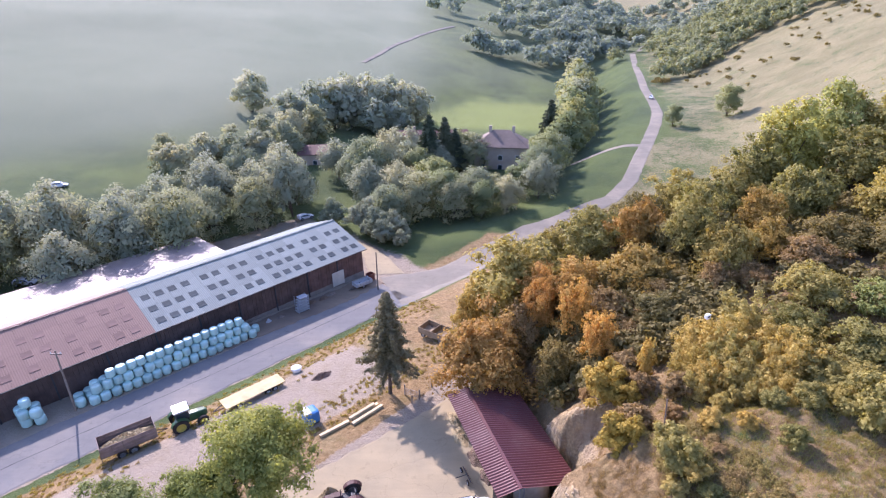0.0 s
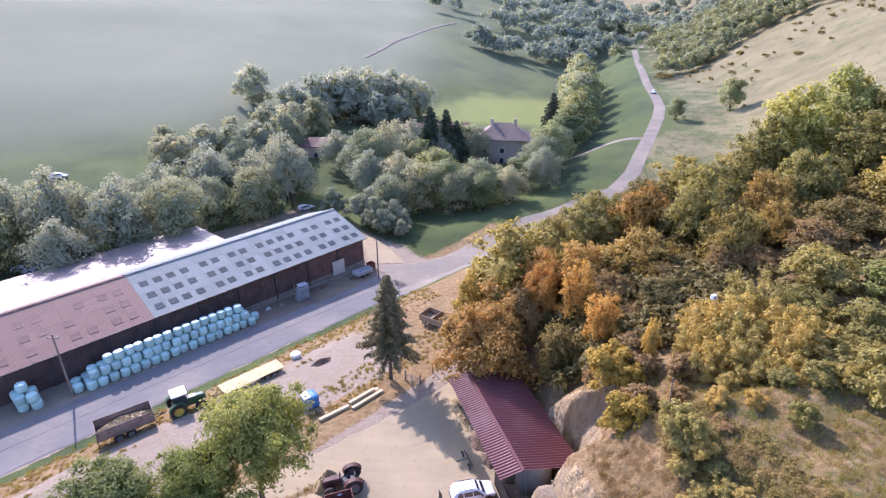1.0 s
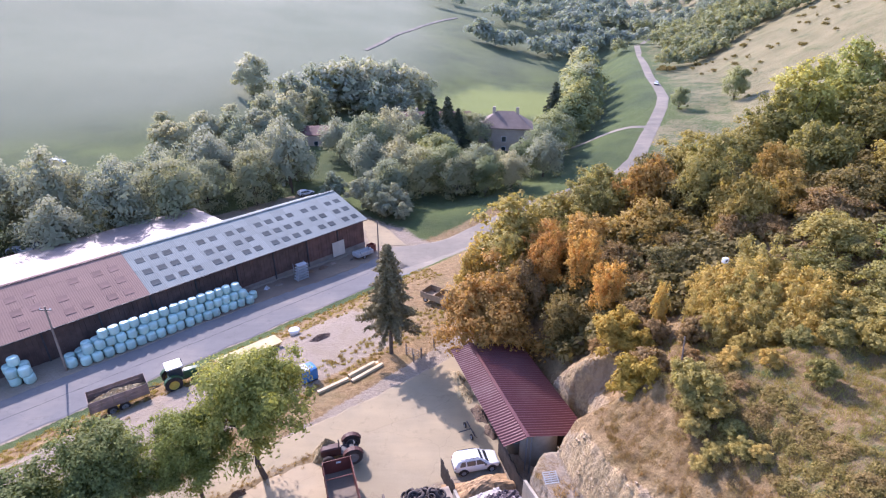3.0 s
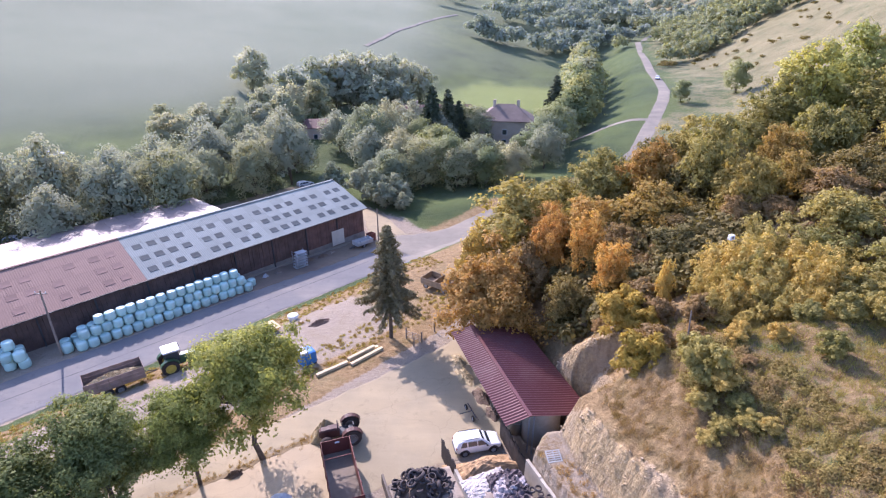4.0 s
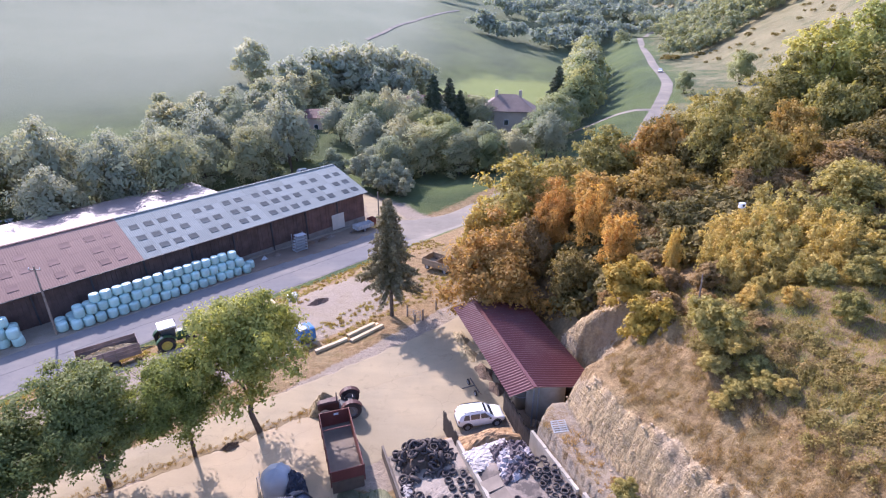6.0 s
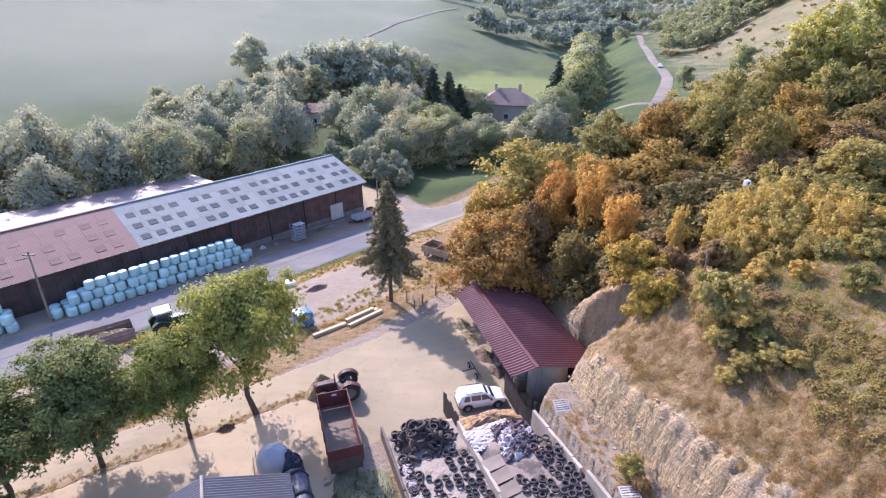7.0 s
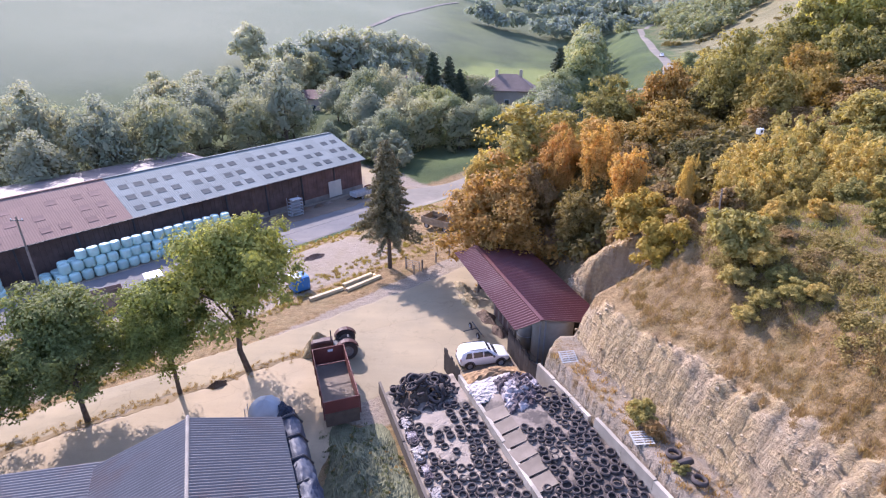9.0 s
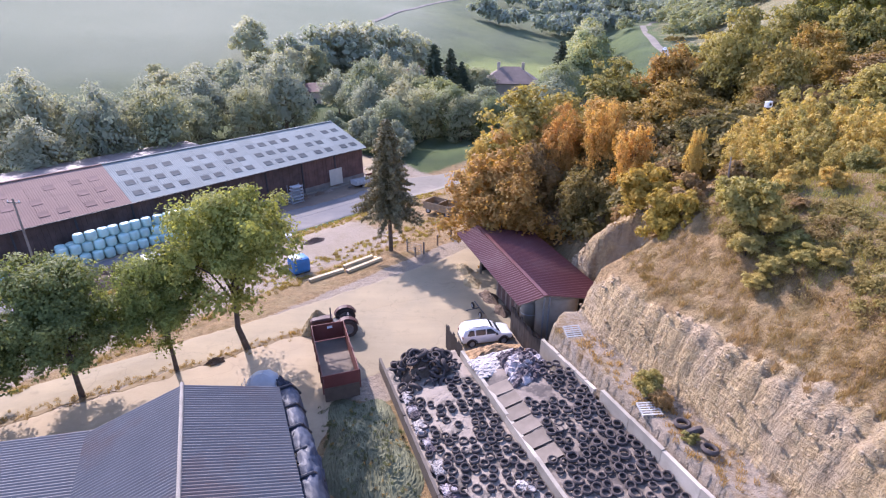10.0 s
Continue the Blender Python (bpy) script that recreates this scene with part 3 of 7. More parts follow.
    trunk_me.materials.append(M_BARK)
    return name, trunk_me, crown_me


def feather_bush(seed, h, r, plumes, leaves, size, material):
    """A shrub of many upright feathery plumes that lean outwards from one foot."""
    rng = np.random.default_rng(seed)
    bm = bmesh.new()
    cs, rs = [], []
    for i in range(plumes):
        a, q = rng.random() * 2 * math.pi, rng.random() ** 0.55
        foot = Vector((math.cos(a) * 0.45 * r * q, math.sin(a) * 0.45 * r * q, -0.3))
        tip = Vector((math.cos(a) * r * q, math.sin(a) * r * q, h * (0.62 + 0.38 * rng.random()) * (1 - 0.45 * q * q)))
        tube(bm, foot, foot.lerp(tip, 0.7), 0.05, 0.015, 5, False)
        for k in (0.3, 0.45, 0.6, 0.75, 0.88, 1.0):
            cs.append(foot.lerp(tip, k) + Vector(rng.normal(size=3)) * 0.08 * r)
            rs.append(r * (0.3 - 0.17 * k) * (0.8 + 0.4 * rng.random()))
    vs, fs = leaf_cloud(rng, np.array(cs), np.array(rs), leaves, size, 0.0, blur=0.62, jitter=0.24)
    bm.normal_update()
    trunk_me = bpy.data.meshes.new("trunk")
    bm.to_mesh(trunk_me)
    bm.free()
    trunk_me.materials.append(M_BARK)
    return "feathery_bush", trunk_me, fast_mesh("crown", vs, fs, material)


def spruce_kind(seed, h, r, levels, per, size, material, droop=0.5, bare=0.21):
    rng = np.random.default_rng(seed)
    bm = bmesh.new()
    tube(bm, (0, 0, -0.3), (0, 0, h * 0.97), 0.018 * h, 0.02, 8)
    cs, rs = [], []
    for i in range(levels):
        f = (i + 0.5) / levels
        z = h * (bare + (0.98 - bare) * f)
        ln = r * (1 - f) ** 0.8 * (0.8 + 0.4 * rng.random()) + 0.25
        for j in range(per):
            a = 2 * math.pi * (j + rng.random() * 0.7) / per + i * 0.9
            l2 = ln * (0.7 + 0.45 * rng.random())
            tip = Vector((math.cos(a) * l2, math.sin(a) * l2, z - droop * l2 * (0.4 + 0.3 * rng.random())))
            tube(bm, (0, 0, z), tip, 0.035, 0.01, 4, False)
            n = max(2, int(l2 / 0.35))
            for q in range(n):
                k = (q + 0.6) / n
                cs.append(Vector((0, 0, z)).lerp(tip, k))
                rs.append(0.17 + 0.27 * math.sin(math.pi * min(1, k * 0.8 + 0.15)))
    vs, fs = leaf_cloud(rng, np.array(cs), np.array(rs), len(cs) * 34, size, 0.3, jitter=0.5)
    vs[:, 2] -= 0.1
    bm.normal_update()
    trunk_me = bpy.data.meshes.new("trunk")
    bm.to_mesh(trunk_me)
    bm.free()
    trunk_me.materials.append(M_BARK)
    return "spruce_tree", trunk_me, fast_mesh("crown", vs, fs, material)


def plant(kind, x, y, label, group="", size=1.0, turn=0.0, category="tree", z=None, tall=1.0):
    name, trunk_me, crown_me = kind
    ob = new(name)
    tagged(ob, label, category, group)
    z = gz(x, y) if z is None else z
    ob.matrix_basis = pose(x, y, z - 0.05, 0, 0, turn) @ Matrix.Diagonal((size, size, size * tall, 1))
    for nm, me_ in (("trunk", trunk_me), ("crown", crown_me)):
        o = new(nm, me_)
        o.parent = ob
    return ob


# Shaded copy of the walnut leaves for the two left trees, shade in colour.
M_WALNUT_SHADED = leaf_material("shaded_walnut_leaves", (0.06, 0.082, 0.028), (0.27, 0.29, 0.095), through_light=0.36)
WALNUT = [broadleaf("walnut_tree", 3 + i, 12.2, 5.2, 2.9, 170, 38000, 0.22, M_WALNUT, twigs=26, trunk_r=0.22, ragged=0.5, clump=(0.10, 0.09), blur=0.5, jitter=0.42, dome=0.3) for i in range(2)]
WALNUT.append(broadleaf("walnut_tree", 9, 12.2, 5.2, 1.7, 190, 38000, 0.22, M_WALNUT_SHADED, twigs=26, trunk_r=0.22, ragged=0.45, clump=(0.10, 0.09), blur=0.5, jitter=0.42, dome=0.3))
TONES = (M_ORANGE, M_AUTUMN, M_AUTUMN, M_OLIVE, M_DARKOLIVE, M_BROWN, M_GOLD, M_SUNGREEN)
ROUND = [broadleaf("deciduous_tree", 20 + i, 9.6, 4.0, -0.6, 230, 23000 if i == 0 else 12800, 0.2 if i == 0 else 0.266, m_, twigs=12, ragged=0.55, clump=(0.09, 0.09), blur=0.35, jitter=0.42, dome=0.3) for i, m_ in enumerate(TONES)]
LOW = [broadleaf("deciduous_tree", 120 + i, 5.6, 4.0, -0.8, 200, 11000, 0.266, m_, twigs=12, ragged=0.5, clump=(0.09, 0.09), blur=0.35, jitter=0.42, dome=0.3) for i, m_ in enumerate(TONES)]
BUSH = [broadleaf("bush", 40 + i, 3.2, 1.8, -0.3, 70, 7500, 0.19, m_, twigs=12, ragged=0.5, trunk_r=0.06) for i, m_ in enumerate((M_YELLOW, M_OLIVE, M_BROWN, M_GOLD, M_LIME, M_SILVER))]
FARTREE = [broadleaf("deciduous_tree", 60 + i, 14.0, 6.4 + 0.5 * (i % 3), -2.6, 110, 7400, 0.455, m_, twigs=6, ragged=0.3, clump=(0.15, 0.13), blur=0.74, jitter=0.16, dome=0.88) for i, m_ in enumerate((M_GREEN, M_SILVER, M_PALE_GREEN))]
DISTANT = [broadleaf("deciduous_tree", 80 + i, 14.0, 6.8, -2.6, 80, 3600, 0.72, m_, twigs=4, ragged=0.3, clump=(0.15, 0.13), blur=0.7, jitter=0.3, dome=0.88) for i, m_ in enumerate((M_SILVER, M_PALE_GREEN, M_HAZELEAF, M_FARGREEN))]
SPRUCE = spruce_kind(5, 15.2, 3.7, 19, 7, 0.24, M_NEEDLE, droop=0.4, bare=0.3)
FARSPRUCE = spruce_kind(6, 16.0, 4.3, 14, 7, 0.5, M_FIR)

# the row of walnut trees on the grass strip
for i, (x, y, s, tall) in enumerate([(-16.4, 35.9, 1.12, 1.04), (-20.8, 32.9, 0.76, 1.04), (-26.1, 29.9, 0.92, 0.96), (-30.6, 26.6, 1.0, 0.78)]):
    plant(WALNUT[(0, 1, 2, 2)[i]], x, y, "leafy green walnut tree with a bare trunk", "walnut trees in a row", s, 70 * i, z=0.1, tall=tall)
plant(SPRUCE, -6.8, 55.6, "dark spruce tree with drooping branches beside the lane", turn=20)

rng = np.random.default_rng(11)
# trees on the slope behind the shed: place, height of the top, crown radius, kind
# some dark olive and brown ones fill gaps, shade put into their colour
BEHIND_SHED = [(5.4, 53.9, 14.6, 6.9, 0), (9.9, 67.8, 17.2, 8.0, 3), (3.8, 64.5, 12.0, 3.4, 6), (21.2, 72.1, 20.4, 4.9, 3), (28.8, 72.0, 21.2, 5.6, 0), (25.1, 61.6, 18.2, 5.0, 1), (12.5, 59.4, 16.6, 2.9, 0), (16.0, 55.6, 17.2, 2.9, 1), (17.3, 50.2, 16.0, 2.6, 1), (9.6, 57.5, 12.6, 3.4, 5), (13.0, 51.0, 11.2, 3.0, 4), (13.5, 63.5, 15.8, 4.0, 0), (17.6, 62.5, 16.8, 3.8, 1), (20.2, 56.5, 14.6, 3.4, 5), (14, 70.5, 16, 4.5, 3), (24, 77, 17.5, 4.5, 3), (17, 78, 14, 4, 3), (10, 76, 11, 4, 3), (24.6, 53, 14.2, 3.2, 4), (26.6, 56.6, 14.6, 2.8, 5), (21.5, 52.4, 12.6, 2.4, 5), (29.0, 58.6, 15.4, 2.6, 4)]
# feathery shrubs: place, height of the top, radius, tone
FEATHERY = [(25.8, 45.2, 17.2, 2.8, 0), (28.7, 43.7, 18.4, 3.2, 0), (26.6, 40.0, 16.8, 2.5, 1), (32.3, 42.9, 17.6, 3.0, 0), (23.6, 42.4, 16.0, 2.1, 0), (29.8, 39.9, 17.6, 2.6, 0), (27.2, 42.0, 17.4, 2.5, 1), (31.6, 40.6, 18.2, 2.6, 1), (34.6, 42.6, 17.4, 2.8, 0), (24.6, 40.0, 16.0, 2.0, 0), (33.4, 36.6, 15.8, 2.6, 2), (36.4, 37.6, 16.6, 3.0, 2), (33.9, 39.3, 16.4, 2.8, 2), (30.6, 46.8, 18.8, 3.0, 1), (35.4, 45.6, 17.8, 3.2, 2), (26.8, 37.6, 15.8, 1.8, 1), (29.0, 37.0, 16.4, 2.0, 0), (23.2, 39.4, 15.0, 1.5, 1)]
GOLDEN_CLUMP = [(39.0, 49.7, 19.8, 4.4, 3), (43.1, 56.7, 20.6, 4.2, 5), (39.6, 41.6, 18.2, 4.0, 3), (43.5, 38, 19.0, 4.0, 4), (20.1, 43.8, 16.8, 1.0, 6), (44, 46.5, 20.0, 3.4, 7)]
MID_SLOPE = [(32.6, 65.0, 26.4, 4.2, 3), (34.6, 59.8, 22.0, 4.2, 6), (32.8, 56.6, 18.4, 2.8, 5), (36.6, 56.0, 18.4, 2.6, 5), (36, 67, 22, 4.5, 4), (41.1, 61.8, 22.0, 3.6, 1), (43, 68, 24.5, 3.6, 1), (38, 73, 24, 5, 3), (31, 78, 20, 4.5, 4), (38, 82, 23, 5, 3), (32, 67, 20.5, 4.0, 4)]
UPPER_SLOPE = [(48, 60, 22.0, 4.6, 4), (53, 56, 24.0, 4.6, 4), (58, 65, 27, 5, 3), (50, 71, 26, 5.0, 3), (57, 51, 24.5, 4.5, 3), (45, 79, 26, 5, 3), (56, 85, 33.5, 6.8, 7), (64, 88, 36, 7.2, 7), (50, 82, 29.5, 5.4, 3), (71, 84, 38, 7.0, 3), (61, 77, 31, 6.0, 3), (66, 70, 31, 6, 3)]
tree_words = ("rust-orange tree", "yellow and orange autumn tree", "golden autumn tree", "olive-green tree", "dark olive-green tree", "brown half-bare tree", "golden-olive leafy tree", "pale green tree")
for x, y, top, r, k in BEHIND_SHED + GOLDEN_CLUMP + MID_SLOPE + UPPER_SLOPE:
    size = r / 4.2
    want = top - gz(x, y)
    low = want < 7.4 * size
    tall = max(0.8, want / ((5.7 if low else 9.8) * size))
    plant((LOW if low else ROUND)[k], x, y, tree_words[k] + " on the hillside", "trees on the hillside", size, rng.random() * 360, tall=tall)
FEATHER = [feather_bush(160 + i, 5.0, 3.0, 30, 11000, 0.21, m_) for i, m_ in enumerate((M_GOLD, M_LIME, M_OLIVE))]
for x, y, top, r, k in FEATHERY:
    plant(FEATHER[k], x, y, ("golden-olive feathery bush", "pale yellow-green feathery bush", "olive-green feathery bush")[k] + " on the slope", "feathery bushes on the slope", r / 3.0, rng.random() * 360, "bush", tall=(top + 1.0 - gz(x, y)) / (5.0 * r / 3.0))
# place, size, kind, stretch
BUSHES_SHED = [(15.6, 35.5, 1.2, 0, 1.1), (17.0, 37.3, 1.4, 2, 1.0), (16.4, 43.4, 1.45, 0, 0.95), (18.9, 45.0, 1.35, 2, 0.95), (17.6, 41.6, 0.9, 0, 1.0), (19.4, 42.4, 0.8, 2, 0.9), (15.0, 44.6, 0.6, 2, 0.9)]
BUSHES_BANK = [(18.0, 31.6, 1.15, 4, 1.05), (18.9, 30.1, 0.8, 4, 0.85), (17.6, 29.4, 0.6, 4, 0.8), (18.4, 27.6, 0.6, 4, 0.7), (19.6, 27.0, 0.6, 1, 0.7), (20.4, 26.4, 0.5, 3, 0.75), (19.6, 28.4, 0.6, 1, 0.75), (17.4, 27.4, 0.5, 4, 0.7), (11.5, 25.4, 0.6, 1, 0.9), (11.8, 24.5, 0.45, 2, 0.8), (12.4, 21.6, 0.3, 1, 0.7)]
BUSHES_CLUMP = [(24.0, 36.6, 0.7, 3, 1.0), (27.4, 35.2, 0.7, 1, 0.95), (30.0, 34.8, 0.8, 1, 0.95), (31.6, 34.2, 0.8, 3, 1.0)]
BUSHES_EDGE = [(24.4, 33.4, 0.5, 3, 0.9), (26.6, 31.0, 0.7, 1, 1.0), (22.0, 34.2, 0.6, 3, 0.8), (33, 32.0, 1.4, 1, 1.2), (36, 30.5, 1.4, 3, 1.2), (40, 30, 1.4, 1, 1.2), (22.0, 40.2, 0.9, 2, 1.0), (20.5, 37.6, 0.6, 2, 0.8), (21.4, 31.4, 0.4, 2, 0.7)]
for x, y, s, k, tall in BUSHES_SHED + BUSHES_BANK + BUSHES_CLUMP + BUSHES_EDGE:
    plant(BUSH[k], x, y, ("golden-yellow bush", "olive-green bush", "brown bush", "golden-olive feathery bush", "yellow-green bush", "small grey-green bush")[k] + " on the dry slope", "bushes on the slope", s, rng.random() * 360, "bush", tall=tall)

# the wood along the stream behind the barn
for i in range(37):
    u = -28 + i * 3.6 + rng.normal() * 1.2
    v = 129 - 13 * float(smooth01(u, 2, 14)) + 5 * float(smooth01(u, 38, 44)) + 10 * (i % 3) + rng.normal() * 1.4
    x, y, _ = yard(u, v)
    if abs(x + 0.242 * y) < 5.5 and y > 125:
        continue
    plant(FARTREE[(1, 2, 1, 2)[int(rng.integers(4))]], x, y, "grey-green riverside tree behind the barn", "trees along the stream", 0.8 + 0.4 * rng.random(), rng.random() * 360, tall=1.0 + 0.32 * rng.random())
MEADOW_TREES = [(3, 130, 0.8, 2), (10, 129, 0.75, 0), (17, 133, 0.75, 1), (-13, 125, 0.8, 2), (-6, 131, 0.9, 2), (1, 133, 0.95, 0), (8, 136, 0.9, 2), (14, 140, 0.7, 2), (-2, 142, 1.0, 0), (-12, 137, 1.0, 1), (-20, 140, 1.0, 1), (-8, 160, 0.9, 0), (-2, 170, 0.9, 1), (-16, 178, 1.1, 1), (-11.5, 182, 1.05, 1), (9, 178, 0.95, 2), (6, 181, 1.0, 0)]
AVENUE = [(27, 142, 0.9, 1), (22, 148, 0.75, 3), (29, 155, 1.0, 2), (33, 165, 1.1, 3), (38, 176, 0.9, 2), (43, 190, 1.25, 3), (49, 205, 1.45, 1), (54, 222, 1.6, 3), (60, 243, 1.7, 2), (65, 264, 1.75, 3), (70, 288, 1.8, 2), (76, 312, 1.8, 3), (82, 340, 1.6, 4), (47, 199, 0.9, 2), (57, 232, 1.0, 2), (63, 254, 1.1, 1)]
for x, y, s, k in MEADOW_TREES + AVENUE:
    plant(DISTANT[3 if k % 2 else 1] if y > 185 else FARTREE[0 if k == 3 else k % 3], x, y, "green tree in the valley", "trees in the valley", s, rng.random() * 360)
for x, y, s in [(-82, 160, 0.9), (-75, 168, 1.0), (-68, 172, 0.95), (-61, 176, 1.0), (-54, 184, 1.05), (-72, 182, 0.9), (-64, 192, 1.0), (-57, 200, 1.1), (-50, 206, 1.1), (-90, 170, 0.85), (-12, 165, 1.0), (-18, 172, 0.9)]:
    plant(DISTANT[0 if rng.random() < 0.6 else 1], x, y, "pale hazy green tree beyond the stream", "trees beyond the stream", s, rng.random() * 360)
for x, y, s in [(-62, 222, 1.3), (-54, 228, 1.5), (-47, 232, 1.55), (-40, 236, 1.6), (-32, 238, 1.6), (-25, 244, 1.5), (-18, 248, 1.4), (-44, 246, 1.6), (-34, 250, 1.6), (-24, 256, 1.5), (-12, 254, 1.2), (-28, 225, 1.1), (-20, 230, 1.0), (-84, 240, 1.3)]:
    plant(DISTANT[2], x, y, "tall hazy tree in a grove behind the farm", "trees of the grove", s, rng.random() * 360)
for x, y, s in [(41, 206, 1.25), (-4.5, 170, 1.3), (0.5, 174, 1.2), (4, 176, 0.95)]:
    plant(FARSPRUCE, x, y, "tall dark fir tree in the valley", "fir trees", s, rng.random() * 360)
for x, y, s in [(-13.5, 113, 1.7), (-11.0, 116.5, 1.9), (-15.5, 117, 2.2), (-9.5, 111.5, 1.2), (-19, 121, 2.4), (-27, 124, 2.2)]:
    plant(BUSH[5], x, y, "grey-green bush beside the barn gable", "bushes beside the barn", s, rng.random() * 360, "bush")
for x, y, s, tall in [(84.5, 198.2, 0.6, 0.95), (107.0, 204.5, 0.9, 0.98)]:
    plant(FARTREE[0], x, y, "lone round green tree on the pasture", "trees on the pasture", s, 30, tall=tall)


# ---- more materials ----
def sheet_material(name, a, b, stain, rough=0.5, spec=0.5, per_sheet=0.2):
    """Weathered roof sheeting: streaks down the slope, lichen, a tone for each sheet."""
    k = Nodes(name, rough, 0.0, spec)
    p = k.pos()
    col = k.mix(k.noise(0.5, 6, p), a, b)
    col = k.mix(k.ramp(k.noise(0.22, 5, p), (0.52, (0, 0, 0)), (0.68, (0.75, 0.75, 0.75))), col, stain)
    col = k.mix(k.math("MULTIPLY", k.noise(7, 4, p), 0.4), col, tuple(v * 0.6 for v in stain))
    info = k.t.nodes.new("ShaderNodeObjectInfo")
    lo, hi = 1 - per_sheet, 1 + per_sheet * 0.5
    tone = k.ramp(info.outputs["Random"], (0.0, (lo, lo, lo)), (1.0, (hi, hi, hi)))
    k.color(k.mix(1.0, col, tone, "MULTIPLY"))
    k.bump(k.noise(9, 3, p), 0.15, 0.02)
    return k.m


def glass_material(name, c=(0.03, 0.04, 0.05), rough=0.08):
    k = Nodes(name, rough, 0.0, 0.8)
    k.b.inputs["Base Color"].default_value = (*c, 1)
    return k.m


M_PALE = sheet_material("pale_fibre_cement", (0.235, 0.262, 0.24), (0.30, 0.33, 0.302), (0.24, 0.235, 0.215), 0.8, 0.15, 0.12)
M_RUSTY = sheet_material("faded_red_sheet", (0.248, 0.162, 0.128), (0.315, 0.21, 0.168), (0.21, 0.125, 0.098), 0.8, 0.12, 0.06)
M_ANNEX = sheet_material("pale_red_sheet", (0.30, 0.225, 0.195), (0.40, 0.315, 0.28), (0.24, 0.165, 0.14), 0.42, 0.45, 0.1)
M_SKYLIGHT = plain("dull_skylight", (0.055, 0.07, 0.075), 0.75, spread=0.25, scale=2, spec=0.15)
M_SKYLIGHT_RED = plain("grimy_skylight", (0.225, 0.142, 0.116), 0.8, spread=0.2, scale=2, spec=0.15)
M_WALL = plain("dark_brown_boards", (0.105, 0.068, 0.056), 0.85, spread=0.35, scale=2.5)
M_REDWALL = plain("reddish_boards", (0.145, 0.085, 0.07), 0.85, spread=0.3, scale=2.5)
M_CREAMDOOR = plain("cream_door", (0.62, 0.58, 0.50), 0.6, spread=0.12, scale=2)
M_PLINTH = plain("concrete_plinth", (0.22, 0.195, 0.165), 0.9, spread=0.25, scale=2)
M_CONCRETE = plain("weathered_concrete", (0.38, 0.335, 0.275), 0.9, spread=0.3, scale=1.5, bump=0.4)
# Darkened concrete: the left clamp wall's shaded outer side put into its colour.
M_SHADEWALL = plain("shaded_concrete", (0.13, 0.108, 0.088), 0.9, spread=0.4, scale=1.5, bump=0.4)
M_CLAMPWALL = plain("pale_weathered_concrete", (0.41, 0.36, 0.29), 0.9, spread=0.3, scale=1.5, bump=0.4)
M_BURGUNDY = sheet_material("burgundy_sheet", (0.105, 0.028, 0.028), (0.15, 0.044, 0.042), (0.18, 0.085, 0.075), 0.42, 0.5, 0.1)
M_GREYSHEET = sheet_material("grey_corrugated", (0.19, 0.178, 0.166), (0.29, 0.27, 0.25), (0.25, 0.175, 0.14), 0.6, 0.3, 0.1)
M_WRAP = plain("pale_green_wrap", (0.46, 0.64, 0.575), 0.35, spread=0.1, scale=1.5, spec=0.5, grime=0.12)
M_WOOD = plain("grey_wood", (0.24, 0.19, 0.15), 0.85, spread=0.35, scale=4, bump=0.4)
M_TRAILERWOOD = plain("faded_red_brown_boards", (0.25, 0.185, 0.16), 0.85, spread=0.3, scale=3, bump=0.4)
M_DECK = plain("trailer_planks", (0.56, 0.44, 0.23), 0.8, spread=0.2, scale=3)
M_PALLET = plain("bleached_wood", (0.50, 0.48, 0.44), 0.8, spread=0.15, scale=4)
M_CARTWOOD = plain("tan_boards", (0.33, 0.245, 0.155), 0.85, spread=0.25, scale=4)
M_NEWWOOD = plain("fresh_timber", (0.66, 0.52, 0.31), 0.7, spread=0.2, scale=3)
M_DARKWOOD = plain("tarred_boards", (0.035, 0.028, 0.025), 0.8, spread=0.4, scale=4)
M_RUBBER = plain("tyre_rubber", (0.055, 0.044, 0.04), 0.85, spread=0.35, scale=5, grime=0.3, spec=0.2)
M_OLDTYRE = plain("dusty_old_rubber", (0.085, 0.068, 0.062), 0.8, spread=0.4, scale=5, grime=0.35, spec=0.25)
M_WHITE = plain("white_paint", (0.78, 0.78, 0.78), 0.25, spread=0.04, scale=2, spec=0.6, grime=0.08, bump=0)
M_STEEL = plain("galvanised_steel", (0.42, 0.43, 0.45), 0.4, 0.6, spread=0.2, scale=3)
M_DARKSTEEL = plain("dark_steel", (0.06, 0.06, 0.065), 0.55, 0.3, spread=0.3, scale=3)
M_RED = plain("red_paint", (0.19, 0.052, 0.038), 0.55, spread=0.35, scale=1.2, grime=0.7)
M_OLDRED = plain("old_red_paint", (0.10, 0.042, 0.034), 0.6, spread=0.4, scale=3, grime=0.7)
M_GREENPAINT = plain("green_paint", (0.05, 0.11, 0.045), 0.4, spread=0.15, scale=3)
M_YELLOWPAINT = plain("yellow_rim", (0.55, 0.42, 0.08), 0.5, spread=0.2, scale=3)
M_BLUE = plain("blue_plastic", (0.05, 0.20, 0.50), 0.4, spread=0.15, scale=2)
M_BLUETARP = plain("dark_blue_tarp", (0.055, 0.064, 0.09), 0.5, spread=0.5, scale=2, spec=0.25, bump=0.5)
M_GREYTARP = plain("grey_blue_cover", (0.50, 0.50, 0.50), 0.45, spread=0.15, scale=1.5, spec=0.5)
M_SILVERFOIL = plain("crumpled_foil", (0.47, 0.415, 0.37), 0.6, spread=0.15, scale=2, spec=0.3)
